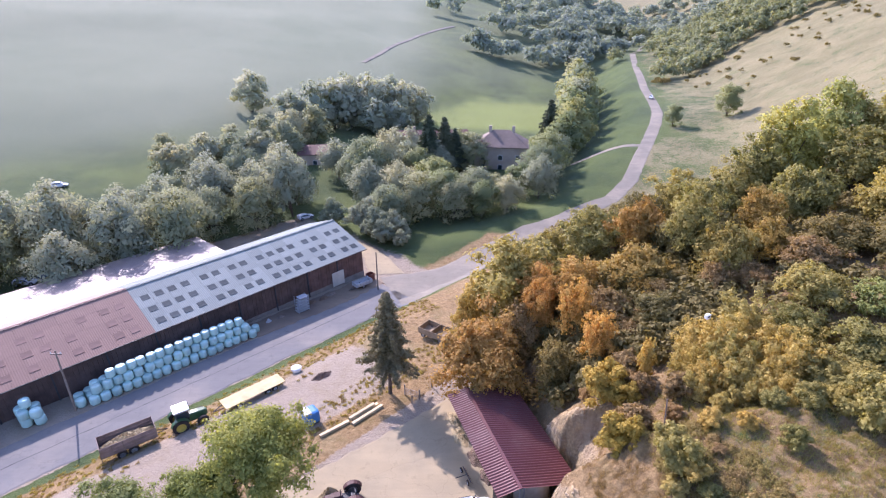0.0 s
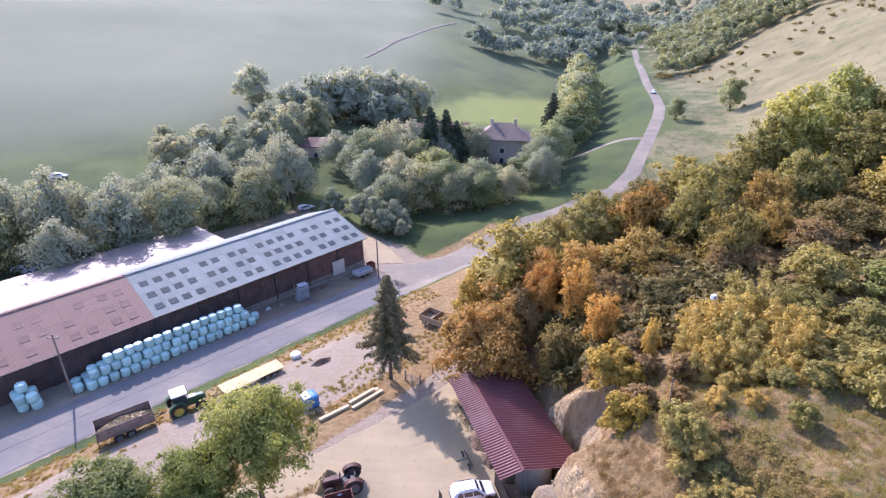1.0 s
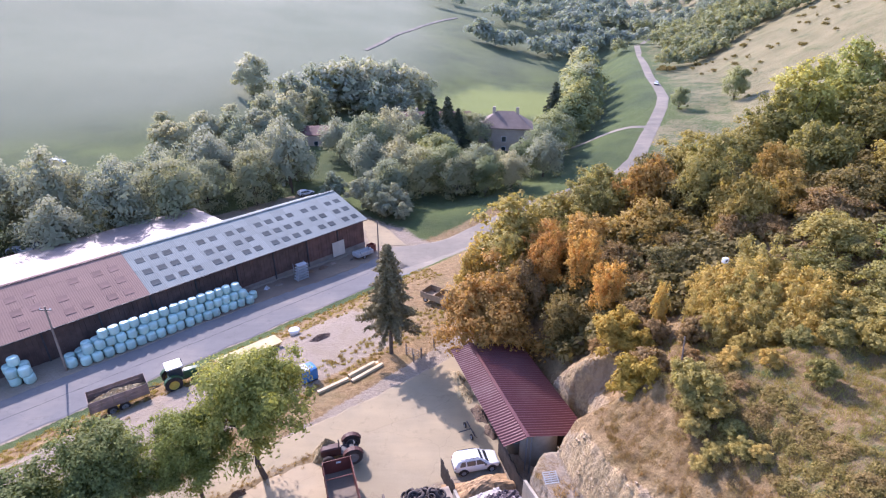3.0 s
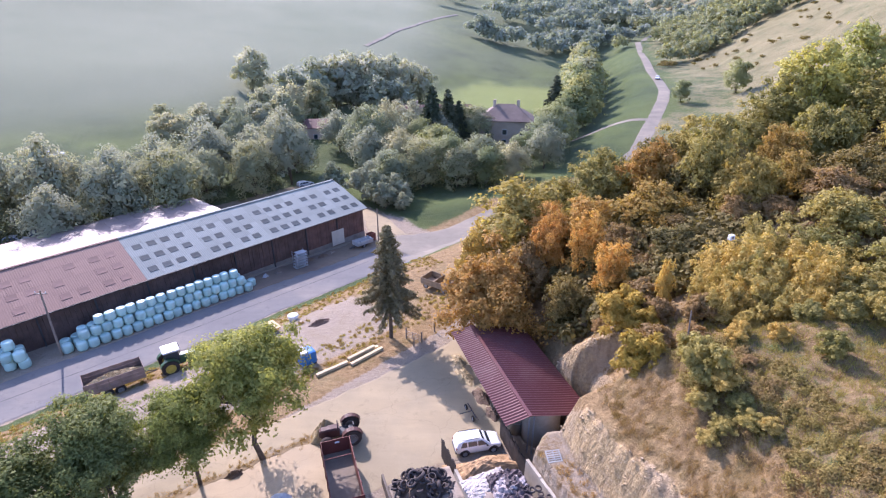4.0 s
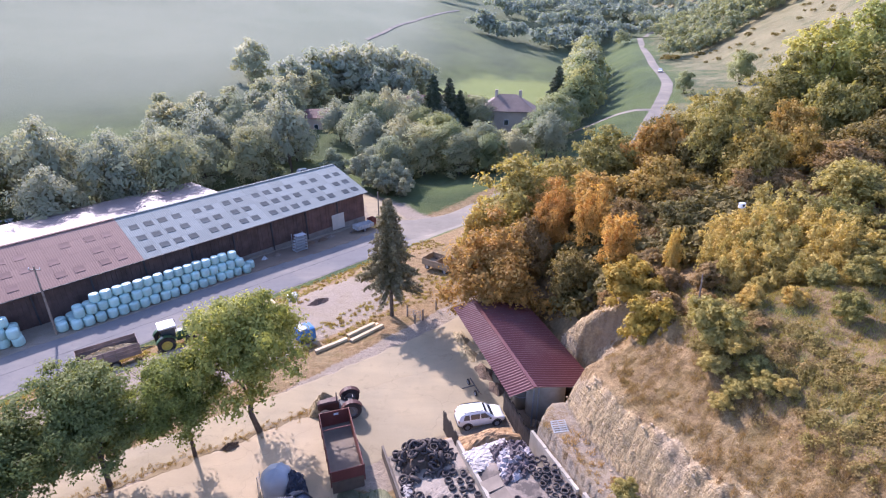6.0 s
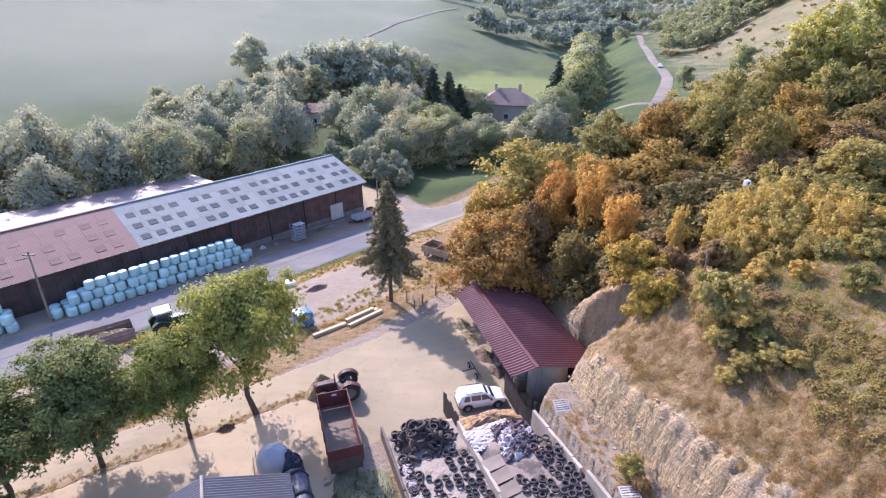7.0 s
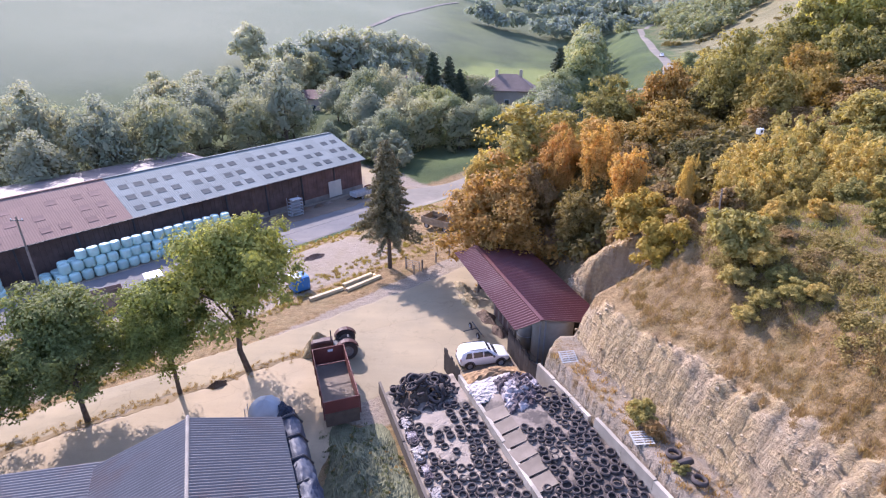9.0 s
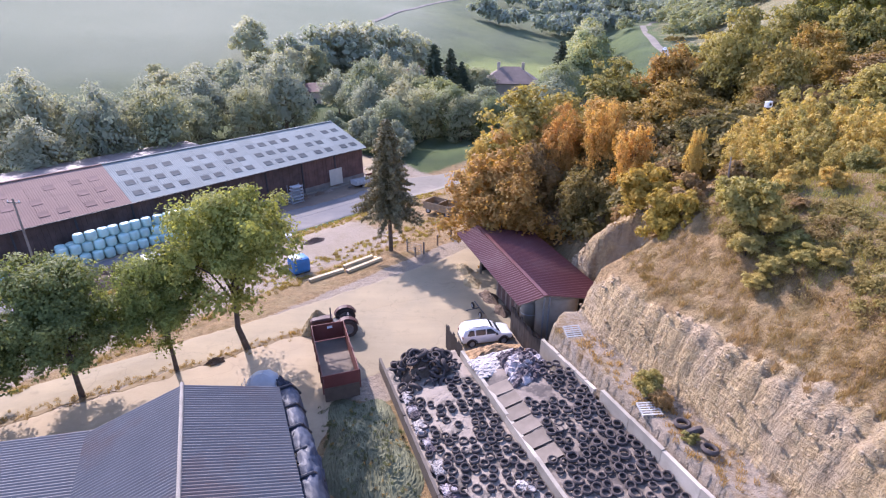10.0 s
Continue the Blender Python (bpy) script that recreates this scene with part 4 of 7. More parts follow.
M_BLACKFOIL = plain("black_plastic", (0.03, 0.028, 0.032), 0.3, spread=0.4, scale=2, spec=0.6)
M_CHIPS = plain("wood_chips", (0.42, 0.27, 0.14), 0.95, spread=0.35, scale=9, bump=0.8)
M_MAT = plain("dusty_mat", (0.235, 0.19, 0.145), 0.85, spread=0.25, scale=2)
M_PLASTER = plain("beige_plaster", (0.46, 0.37, 0.29), 0.9, spread=0.2, scale=0.6)
M_TILE = plain("pinkish_tiles", (0.25, 0.18, 0.14), 0.7, spread=0.25, scale=0.8, bump=0.4)
M_REDTILE = plain("brown_red_tiles", (0.18, 0.095, 0.075), 0.75, spread=0.25, scale=0.8, bump=0.4)
M_GLASS = glass_material("window_glass")
M_HAY = plain("hay", (0.40, 0.31, 0.17), 0.95, spread=0.4, scale=6, bump=0.9)
M_GRASSPILE = plain("mown_grass", (0.165, 0.165, 0.09), 0.95, spread=0.4, scale=3.0, bump=0.2, grime=0.4)
M_EARTH = plain("brown_earth", (0.24, 0.165, 0.125), 0.95, spread=0.3, scale=3, bump=0.6)
M_SOIL = plain("bare_soil", (0.16, 0.11, 0.075), 0.95, spread=0.35, scale=3, bump=0.8)
M_RIM = plain("dull_grey_rim", (0.20, 0.19, 0.18), 0.6, 0.2, spread=0.25, scale=3)
M_LAMP = plain("lamp_glass", (0.65, 0.65, 0.62), 0.15, spread=0.05, scale=2, spec=0.8, bump=0)


def loft(bm, rings, caps=True):
    """Skin a row of rings of equal count."""
    vs = [[bm.verts.new(p) for p in r] for r in rings]
    n = len(vs[0])
    for a, b in zip(vs, vs[1:]):
        for i in range(n):
            bm.faces.new((a[i], a[(i + 1) % n], b[(i + 1) % n], b[i]))
    if caps:
        bm.faces.new(vs[0][::-1])
        bm.faces.new(vs[-1])
    bmesh.ops.recalc_face_normals(bm, faces=bm.faces)
    return bm


def wave_sheet(bm, x0, x1, y0, y1, za, zb, pitch, amp, per=4, rows=2, sag=0.0):
    """Corrugated sheet whose ribs run along x (from za at x0 to zb at x1), waves follow y."""
    n = max(2, int(abs(y1 - y0) / pitch * per))
    grid = []
    for j in range(n + 1):
        y = y0 + (y1 - y0) * j / n
        w = amp * math.cos(2 * math.pi * j / per)
        grid.append([bm.verts.new((x0 + (x1 - x0) * i / rows, y, za + (zb - za) * i / rows + w - sag * math.sin(math.pi * i / rows))) for i in range(rows + 1)])
    for a, b in zip(grid, grid[1:]):
        for i in range(rows):
            bm.faces.new((a[i], a[i + 1], b[i + 1], b[i]))
    return bm


WHEELS = {}


def wheel(parent, x, y, z, r, w, rim_material=None, name="wheel"):
    """A wheel on an axle along y: a tyre with a rim in it."""
    key = (round(r, 2), round(w, 2), rim_material.name if rim_material else "")
    if key not in WHEELS:
        bm = bmesh.new()
        turn = Matrix.Rotation(radians(90), 4, "X")
        k = 0.6
        lathe(bm, [(r * k, -w / 2), (r * 0.93, -w / 2), (r, -w * 0.3), (r, w * 0.3), (r * 0.93, w / 2), (r * k, w / 2)], 20, turn)
        bmesh.ops.recalc_face_normals(bm, faces=bm.faces)
        a = bpy.data.meshes.new("tyre")
        bm.to_mesh(a)
        bm.free()
        a.materials.append(M_RUBBER)
        bm = bmesh.new()
        lathe(bm, [(0.001, -w * 0.28), (r * 0.25, -w * 0.3), (r * 0.3, -w * 0.18), (r * 0.55, -w * 0.2), (r * 0.61, -w * 0.42), (r * 0.61, w * 0.42), (r * 0.55, w * 0.2), (r * 0.3, w * 0.18), (r * 0.25, w * 0.3), (0.001, w * 0.28)], 16, turn)
        bmesh.ops.recalc_face_normals(bm, faces=bm.faces)
        b = bpy.data.meshes.new("rim")
        bm.to_mesh(b)
        bm.free()
        b.materials.append(rim_material or M_STEEL)
        WHEELS[key] = (a, b)
    a, b = WHEELS[key]
    t = new(name, a)
    t.parent = parent
    t.matrix_basis = pose(x, y, z)
    q = new("rim", b)
    q.parent = t
    return t


def bpart(name, parent, material, *boxes, bevel=0.02, label=""):
    bm = bmesh.new()
    for b in boxes:
        box(bm, *b, bevel=bevel)
    return part(name, bm, material, parent, label)


# ---- the long barn ----
Z_B = -4.4
barn = thing("barn", pose(0, 0, -0.82, 0, -1.2, 46), "long farm barn with dark board walls, half pale half rusty roof", "barn")
U0, UJ, U1 = -34.0, 19.2, 59.5
VE, VR, VF = 78.7, 89.6, 99.0
ZE, ZR = 1.25, 4.6
bpart("plinth", barn, M_PLINTH, (U0 + 0.6, U1 - 0.5, VE + 0.72, VE + 1.0, Z_B - 0.4, Z_B + 0.75), bevel=0.03)
# boards of the front wall, bay by bay
edges = [U0 + 0.8, -27.4, -20.8, -14.2, -7.6, -1.0, 5.6, 12.4, 19.2, 25.9, 32.6, 39.3, 46.0, 52.7, U1 - 0.6]
for i, (a, b) in enumerate(zip(edges, edges[1:])):
    bm = bmesh.new()
    n = 11
    line = []
    for j in range(n):
        dj = VE + 0.80 - 0.02 * ((j * 7 + i * 3) % 3)
        line += [(a + (b - a) * j / n + 0.012, dj), (a + (b - a) * (j + 1) / n - 0.012, dj), (a + (b - a) * (j + 1) / n, VE + 0.86)]
    lo = [bm.verts.new((x, y, Z_B + 0.72)) for x, y in line]
    hi = [bm.verts.new((x, y, ZE - 0.05)) for x, y in line]
    for p in range(len(line) - 1):
        bm.faces.new((lo[p], lo[p + 1], hi[p + 1], hi[p]))
    part("wall_panel", bm, M_REDWALL if i >= 12 else M_WALL, barn)
    bpart("post", barn, M_DARKSTEEL, (a - 0.1, a + 0.1, VE + 0.55, VE + 0.75, Z_B, ZE), bevel=0.02)
bpart("door", barn, M_CREAMDOOR, (edges[13] - 1.5, edges[13] + 1.2, VE + 0.42, VE + 0.5, Z_B + 0.1, -1.4), label="cream-white sliding door")
# gable and back walls
for u, lab in ((U1 - 0.5, "gable_wall"), (U0 + 0.6, "gable_wall")):
    link_mesh(lab, [(u + d, v, z) for d in (0, -0.2) for v, z in ((VE + 0.9, Z_B), (VF - 0.9, Z_B), (VF - 0.9, ZE - 0.1), (VR, ZR - 0.25), (VE + 0.9, ZE - 0.1))],
              [(0, 1, 2, 3, 4), (9, 8, 7, 6, 5), (0, 5, 6, 1), (1, 6, 7, 2), (2, 7, 8, 3), (3, 8, 9, 4), (4, 9, 5, 0)], M_REDWALL, barn)
bpart("back_wall", barn, M_WALL, (U0 + 0.8, U1 - 0.7, VF - 1.0, VF - 0.85, Z_B, ZE - 0.1), bevel=0)
# roof sheets: one mesh for each slope, repeated
roof_rows = 4
slope = math.hypot(VR - VE, ZR - ZE)
roof_sheets = []
for side in (1, -1):
    # back slope of the rusty half: paler, glossier sheet carrying the sun's glare
    for u_a, u_b, mat in ((UJ, U1, M_PALE), (U0, UJ, M_RUSTY if side == 1 else M_ANNEX)):
        count = round((u_b - u_a) / 2.5)
        du = (u_b - u_a) / count
        bm = bmesh.new()
        wave_sheet(bm, 0, slope / roof_rows + 0.06, 0, du - 0.012, 0, 0, 0.28, 0.008, 4, 1)
        proto = bpy.data.meshes.new("roof_sheet")
        bm.to_mesh(proto)
        bm.free()
        proto.materials.append(mat)
        for i in range(count):
            for j in range(roof_rows):
                k0 = j / roof_rows
                v0 = VE + (VR - VE) * k0 if side == 1 else VF - (VF - VR) * k0
                z0 = ZE + (ZR - ZE) * k0 + 0.012 * j
                ang = math.degrees(math.atan2(ZR - ZE, VR - VE))
                if side == 1:
                    m = Matrix.Translation((u_a + (i + 1) * du, v0, z0)) @ pose(0, 0, 0, 0, 0, 90) @ pose(0, 0, 0, 0, -ang, 0)
                else:
                    m = Matrix.Translation((u_a + i * du, v0, z0)) @ pose(0, 0, 0, 0, 0, -90) @ pose(0, 0, 0, 0, -ang, 0)
                roof_sheets.append(("roof_sheet", proto, barn, m))
bpart("roof_underlay", barn, M_DARKWOOD, (U0 + 0.3, U1 - 0.3, VE + 0.5, VE + 0.6, ZE - 0.22, ZE - 0.06), bevel=0)
bpart("ridge_cap", barn, M_PALE, (UJ, U1, VR - 0.2, VR + 0.25, ZR - 0.09, ZR + 0.015), bevel=0.01)
bpart("ridge_cap", barn, M_RUSTY, (U0, UJ - 0.01, VR - 0.2, VR + 0.25, ZR - 0.09, ZR + 0.015), bevel=0.01)
bpart("gutter", barn, M_DARKSTEEL, (U0, U1, VE - 0.12, VE + 0.0, ZE - 0.16, ZE - 0.03), bevel=0.03)
# skylights
bm = bmesh.new()
box(bm, -0.62, 0.62, -0.6, 0.6, -0.03, 0.01, bevel=0.005)
sk_me = bpy.data.meshes.new("skylight")
bm.to_mesh(sk_me)
bm.free()
sk_red = sk_me.copy()
sk_me.materials.append(M_SKYLIGHT)
sk_red.materials.append(M_SKYLIGHT_RED)
tilt = math.degrees(math.atan2(ZR - ZE, VR - VE))
cols = [20.8, 22.9, 24.95, 27.15, 30.35, 32.4, 35.4, 37.5, 40.75, 42.85, 45.0, 47.2, 50.35, 52.5, 55.7, 57.8]
for side in (1,):
    for u_list, me_ in ((cols, sk_me), ([17.0 - 2.15 * i - 1.0 * (i // 2) for i in range(16)], sk_red)):
        for i, u in enumerate(u_list):
            for f, sh in ((0.175, 0.0), (0.43, 0.0), (0.69, 0.0)):
                v = VE + (VR - VE) * f if side == 1 else VF - (VF - VR) * f
                if me_ is sk_red and (i * 5 + int(f * 10)) % 7 == 0:
                    continue
                o = new("skylight", me_)
                o.parent = barn
                o.matrix_basis = Matrix.Translation((u - sh * 0.8, v, ZE + (ZR - ZE) * f + 0.05)) @ pose(0, 0, 0, tilt * side, 0, 0)
# the annex along the back
annex = thing("barn_annex", pose(0, 0, -0.82, 0, -1.2, 46), "low annex with a pale sheet roof along the barn", "barn")
bm = bmesh.new()
for i in range(29):
    u = 39.4 - 72.5 + i * 2.5
    for j in range(4):
        m = Matrix.Translation((u, 97.3 + 3.6 * (4 - j), 1.6 - 0.21 * (4 - j) + 0.012 * j)) @ pose(0, 0, 0, 0, 0, -90) @ pose(0, 0, 0, 0, -math.degrees(math.atan2(0.21, 3.6)), 0)
        roof_sheets.append(("roof_sheet", "annex", annex, m))
wave_sheet(bm, 0, 3.7, 0, 2.49, 0, 0, 0.28, 0.008, 4, 1)
annex_me = bpy.data.meshes.new("roof_sheet")
bm.to_mesh(annex_me)
bm.free()
annex_me.materials.append(M_ANNEX)
bpart("wall", annex, M_WALL, (U0 + 1.4, 39.0, 111.4, 111.6, Z_B, 0.7), (38.8, 39.0, 98.3, 111.4, Z_B, 0.68), bevel=0)

# ---- wrapped bales along the barn ----
bm = bmesh.new()
lathe(bm, [(0.001, 1.2), (0.42, 1.21), (0.58, 1.16), (0.645, 1.02), (0.67, 0.62), (0.655, 0.2), (0.58, 0.04), (0.3, 0.0)], 18)
bmesh.ops.recalc_face_normals(bm, faces=bm.faces)
bale_me = bpy.data.meshes.new("bale")
bm.to_mesh(bale_me)
bm.free()
bale_me.materials.append(M_WRAP)
bale_me.polygons.foreach_set("use_smooth", [True] * len(bale_me.polygons))


def bale(u, v, level, lab="pale green plastic-wrapped round hay bale in a long stack", grp="wrapped bales beside the barn"):
    x, y, _ = yard(u + rng.normal() * 0.05, v + rng.normal() * 0.06)
    ob = new("wrapped_bale", bale_me)
    s = 1 + rng.normal() * 0.025
    ob.matrix_basis = pose(x, y, Z_B + 0.06 + level * 1.17, rng.normal() * 1.5, rng.normal() * 1.5, rng.random() * 360) @ Matrix.Diagonal((s, s, 1, 1))
    return tagged(ob, lab, "bale", grp)


for level, rows in enumerate(((75.0, 76.35, 77.7), (75.65, 77.0), (76.35,))):
    for v in rows:
        for i in range(18 - level):
            u = 8.9 + 1.36 * i + 0.68 * level
            if level == 2 and i < 1:
                continue
            bale(u, v, level)
bale(7.6, 77.4, 0)
bale(7.5, 76.0, 0)
bale(33.2, 76.0, 0)
for u, v, top in ((1.3, 76.6, 2), (2.7, 75.9, 2), (1.2, 78.0, 2), (2.8, 77.3, 2)):
    for lv in range(top):
        bale(u, v, lv, "pale green wrapped round bale standing in a small group", "small group of wrapped bales")
bale(1.9, 77.3, 2, "pale green wrapped round bale on top of others", "small group of wrapped bales")


# ---- poles ----
def utility_pole(x, y, z, h, lean=0.0, arms=True, r=0.15, label="grey wooden utility pole"):
    p = thing("utility_pole", pose(x, y, z, 0, lean, 0), label, "pole")
    bm = bmesh.new()
    tube(bm, (0, 0, -0.5), (0, 0, h), r, r * 0.68, 10)
    part("shaft", bm, M_WOOD, p)
    if arms:
        bm = bmesh.new()
        box(bm, -0.75, 0.75, -0.05, 0.05, h - 0.55, h - 0.43)
        part("crossarm", bm, M_DARKSTEEL, p)
        for k in (-0.65, 0.0, 0.65):
            bm = bmesh.new()
            lathe(bm, [(0.02, h - 0.43), (0.06, h - 0.38), (0.035, h - 0.3), (0.06, h - 0.24), (0.001, h - 0.18)], 8, Matrix.Translation((k, 0, 0)))
            part("insulator", bm, M_WHITE, p)
    return p


utility_pole(-49.7, 57.1, -4.3, 9.6)
utility_pole(-12.6, 91.3, -4.6, 8.3, arms=False, label="dark wooden pole at the junction")
utility_pole(18.5, 34.7, gz(18.5, 34.7), 3.4, lean=-4, arms=False, r=0.07, label="short weathered wooden pole on the slope")

# ---- red-roofed shed ----
shed = thing("open_shed", pose(7.15, 35.75, -0.75, 0, 0, 17.4), "open farm shed with a burgundy corrugated roof", "shed")
SL = 15.1
for x1, z1, nm in ((-2.27, 5.32, "roof_slope"), (6.3, 4.4, "roof_slope")):
    bm = bmesh.new()
    wave_sheet(bm, 0, x1, 0, SL, 5.8, z1, 0.33, 0.05, 6, 3, 0.05)
    part(nm, bm, M_BURGUNDY, shed, smooth=True)
bm = bmesh.new()
for k in (-1, 1):
    box(bm, min(0, 0.16 * k), max(0, 0.16 * k), -0.05, SL + 0.05, 5.82, 5.87)
part("ridge_cap", bm, M_BURGUNDY, shed)
# posts and boards stand below the ridge; the short slope overhangs the yard
for y in (5.0, 9.6, 14.2):
    bpart("post", shed, M_WOOD, (0.1, 0.3, y - 0.1, y + 0.1, 0.4, 5.55), bevel=0.015)
    bm = bmesh.new()
    tube(bm, (0.2, y, 3.9), (-1.5, y, 5.25), 0.06, n=6)
    part("brace", bm, M_WOOD, shed)
for y in (0.25, 5.0, 9.6, 14.2):
    bm = bmesh.new()
    for (x0, z0), (x1, z1) in (((0.2, 5.6), (-2.1, 5.2)), ((0.2, 5.6), (5.6, 4.42))):
        tube(bm, (x0, y, z0), (x1, y, z1), 0.07, n=6)
    part("rafter", bm, M_WOOD, shed)
bpart("wall_plate", shed, M_WOOD, (-2.12, -1.97, 0.1, SL - 0.1, 5.1, 5.22), bevel=0)
for k, x in enumerate((0.32, 0.62)):
    bm = bmesh.new()
    tube(bm, (x, 0.75 - 0.3 * k, 0.4), (x, 0.75 - 0.3 * k, 5.4), 0.07, n=8)
    part("down_pipe", bm, M_STEEL, shed, "galvanised down pipe")
bpart("gable_wall", shed, M_CONCRETE, (3.9, 5.0, 3.2, 3.4, 0.2, 4.5), bevel=0)
bm = bmesh.new()
lathe(bm, [(0.001, 4.75), (1.6, 4.7), (1.75, 4.55), (1.75, 0.2), (0.001, 0.0)], 28, Matrix.Translation((2.4, 2.4, 0)))
bmesh.ops.recalc_face_normals(bm, faces=bm.faces)
part("round_silo", bm, M_CONCRETE, shed, "grey round concrete silo below the gable", smooth=True)
bpart("back_wall", shed, M_CONCRETE, (5.0, 5.2, 0.6, SL - 0.3, -0.2, 4.4), bevel=0)
bpart("gable_wall", shed, M_DARKWOOD, (0.4, 5.1, SL - 0.4, SL - 0.25, -0.2, 4.4), bevel=0)
for i in range(13):
    bm = bmesh.new()
    box(bm, 0.02, 0.09, 5.15 + i * 0.34, 5.44 + i * 0.34, 0.7, 3.1 + 0.35 * ((i * 5) % 3), bevel=0.01)
    part("board", bm, M_REDWALL if i % 3 else M_WOOD, shed)
for k, (x, y) in enumerate(((0.55, 3.6), (1.0, 4.6))):
    tank = thing("round_tank", shed.matrix_basis @ pose(x, y, 0.86) @ Matrix.Scale(0.95, 4), "grey round feed tank inside the shed", "tank", "tanks in the shed")
    bm = bmesh.new()
    lathe(bm, [(0.001, 2.7), (0.6, 2.6), (0.8, 2.3), (0.8, 0.1), (0.001, 0.0)], 18)
    bmesh.ops.recalc_face_normals(bm, faces=bm.faces)
    part("shell", bm, M_CONCRETE, tank, smooth=True)
    bm = bmesh.new()
    lathe(bm, [(0.82, 1.5), (0.84, 1.55), (0.82, 1.6)], 18)
    part("hoop", bm, M_STEEL, tank)


# ---- vehicles ----
def make_car(m, label, paint, group="", kind="suv"):
    c = thing("car", m, label, "car", group)
    tall = 1.0 if kind == "suv" else 0.9
    st = [(-2.12, 0.72, 0.46, 0.72), (-2.05, 0.84, 0.40, 0.98), (-1.6, 0.90, 0.34, 1.06), (-0.6, 0.91, 0.30, 1.05), (0.5, 0.91, 0.30, 1.04), (0.95, 0.90, 0.32, 1.02), (1.6, 0.87, 0.36, 0.95), (2.0, 0.80, 0.40, 0.84), (2.15, 0.66, 0.46, 0.66)]
    bm = bmesh.new()
    loft(bm, [[(x, w * s * k, z) for s, k, z in ((-1, 0.92, z0), (-1, 1, (z0 + z1) / 2), (-1, 0.96, z1 * tall), (1, 0.96, z1 * tall), (1, 1, (z0 + z1) / 2), (1, 0.92, z0))] for x, w, z0, z1 in st])
    body = part("body", bm, paint, c, smooth=True)
    body.modifiers.new("round", "BEVEL").width = 0.07
    body.modifiers["round"].segments = 3
    bm = bmesh.new()
    cab = [(-2.06, 0.80, 0.72, 1.0, 1.06), (-1.88, 0.83, 0.64, 1.02, 1.46), (-1.5, 0.85, 0.63, 1.03, 1.63), (-0.6, 0.86, 0.62, 1.03, 1.69), (0.15, 0.86, 0.61, 1.03, 1.63), (0.6, 0.86, 0.64, 1.02, 1.40), (1.12, 0.84, 0.76, 1.0, 1.03)]
    loft(bm, [[(x, -w, z0 * tall), (x, -wr, z1 * tall), (x, wr, z1 * tall), (x, w, z0 * tall)] for x, w, wr, z0, z1 in cab])
    roof = part("roof", bm, paint, c, smooth=True)
    roof.modifiers.new("round", "BEVEL").width = 0.06
    roof.modifiers["round"].segments = 3
    for s in (-1, 1):
        for x0, x1, lean0, lean1 in ((-1.72, -1.12, 0.2, -0.02), (-1.02, -0.2, 0.0, 0.0), (-0.12, 0.78, 0.0, -0.52)):
            lo, hi, y0, y1 = 1.08 * tall, 1.50 * tall, 0.865, 0.715
            link_mesh("side_window", [(x0, s * y0, lo), (x1, s * y0, lo), (x1 + lean1, s * y1, hi), (x0 + lean0, s * y1, hi)], [(0, 1, 2, 3)], M_GLASS, c)
        bpart("mirror", c, M_DARKSTEEL, (0.62, 0.78, min(s * 0.9, s * 1.04), max(s * 0.9, s * 1.04), 1.02 * tall, 1.18 * tall))
        bpart("headlight", c, M_LAMP, (1.95, 2.1, min(s * 0.48, s * 0.74), max(s * 0.48, s * 0.74), 0.66, 0.8))
        bpart("tail_light", c, M_RED, (-2.12, -2.0, min(s * 0.62, s * 0.8), max(s * 0.62, s * 0.8), 0.8, 1.0))
        if kind == "suv":
            bm = bmesh.new()
            tube(bm, (-1.6, s * 0.6, 1.70), (0.1, s * 0.6, 1.70), 0.03, n=6)
            part("roof_rail", bm, M_DARKSTEEL, c)
        for x in (-1.33, 1.33):
            wheel(c, x, s * 0.82, 0.36, 0.365, 0.24)
            bm = bmesh.new()
            loft(bm, [[(x + q * math.cos(a), s * y, 0.36 + q * math.sin(a)) for q, y in ((0.40, 0.86), (0.40, 0.945), (0.47, 0.935), (0.47, 0.86))] for a in [radians(-8 + 28 * i) for i in range(8)]])
            part("wheel_arch", bm, M_DARKSTEEL, c)
    link_mesh("windscreen", [(1.08, -0.70, 1.075 * tall), (1.08, 0.70, 1.075 * tall), (0.28, 0.56, 1.60 * tall), (0.28, -0.56, 1.60 * tall)], [(0, 1, 2, 3)], M_GLASS, c)
    link_mesh("rear_window", [(-2.03, -0.66, 1.10 * tall), (-2.03, 0.66, 1.10 * tall), (-1.80, 0.58, 1.54 * tall), (-1.80, -0.58, 1.54 * tall)], [(3, 2, 1, 0)], M_GLASS, c)
    bpart("bumper", c, M_DARKSTEEL, (1.98, 2.18, -0.7, 0.7, 0.36, 0.56), bevel=0.04)
    bpart("bumper", c, M_DARKSTEEL, (-2.18, -1.98, -0.72, 0.72, 0.36, 0.6), bevel=0.04)
    return c


make_car(pose(2.75, 37.2, 0.07, 0, 0, 13), "white compact SUV parked beside the shed", M_WHITE)
make_car(pose(96.2, 254, gz(96.2, 254) + 0.1, 0, 0, 250), "small white car on the country road", M_WHITE, kind="car")
for i, (x, y, rz, pt) in enumerate([(-83.3, 94.6, 10, M_WHITE), (-80.3, 97.2, 20, M_DARKSTEEL), (-77.6, 99.2, 15, M_DARKSTEEL), (-36, 131, 40, M_WHITE)]):
    make_car(pose(x, y, gz(x, y) + 0.05, 0, 0, rz), ("white" if pt is M_WHITE else "dark") + " car parked on gravel behind the barn", pt, "cars behind the barn", "car")


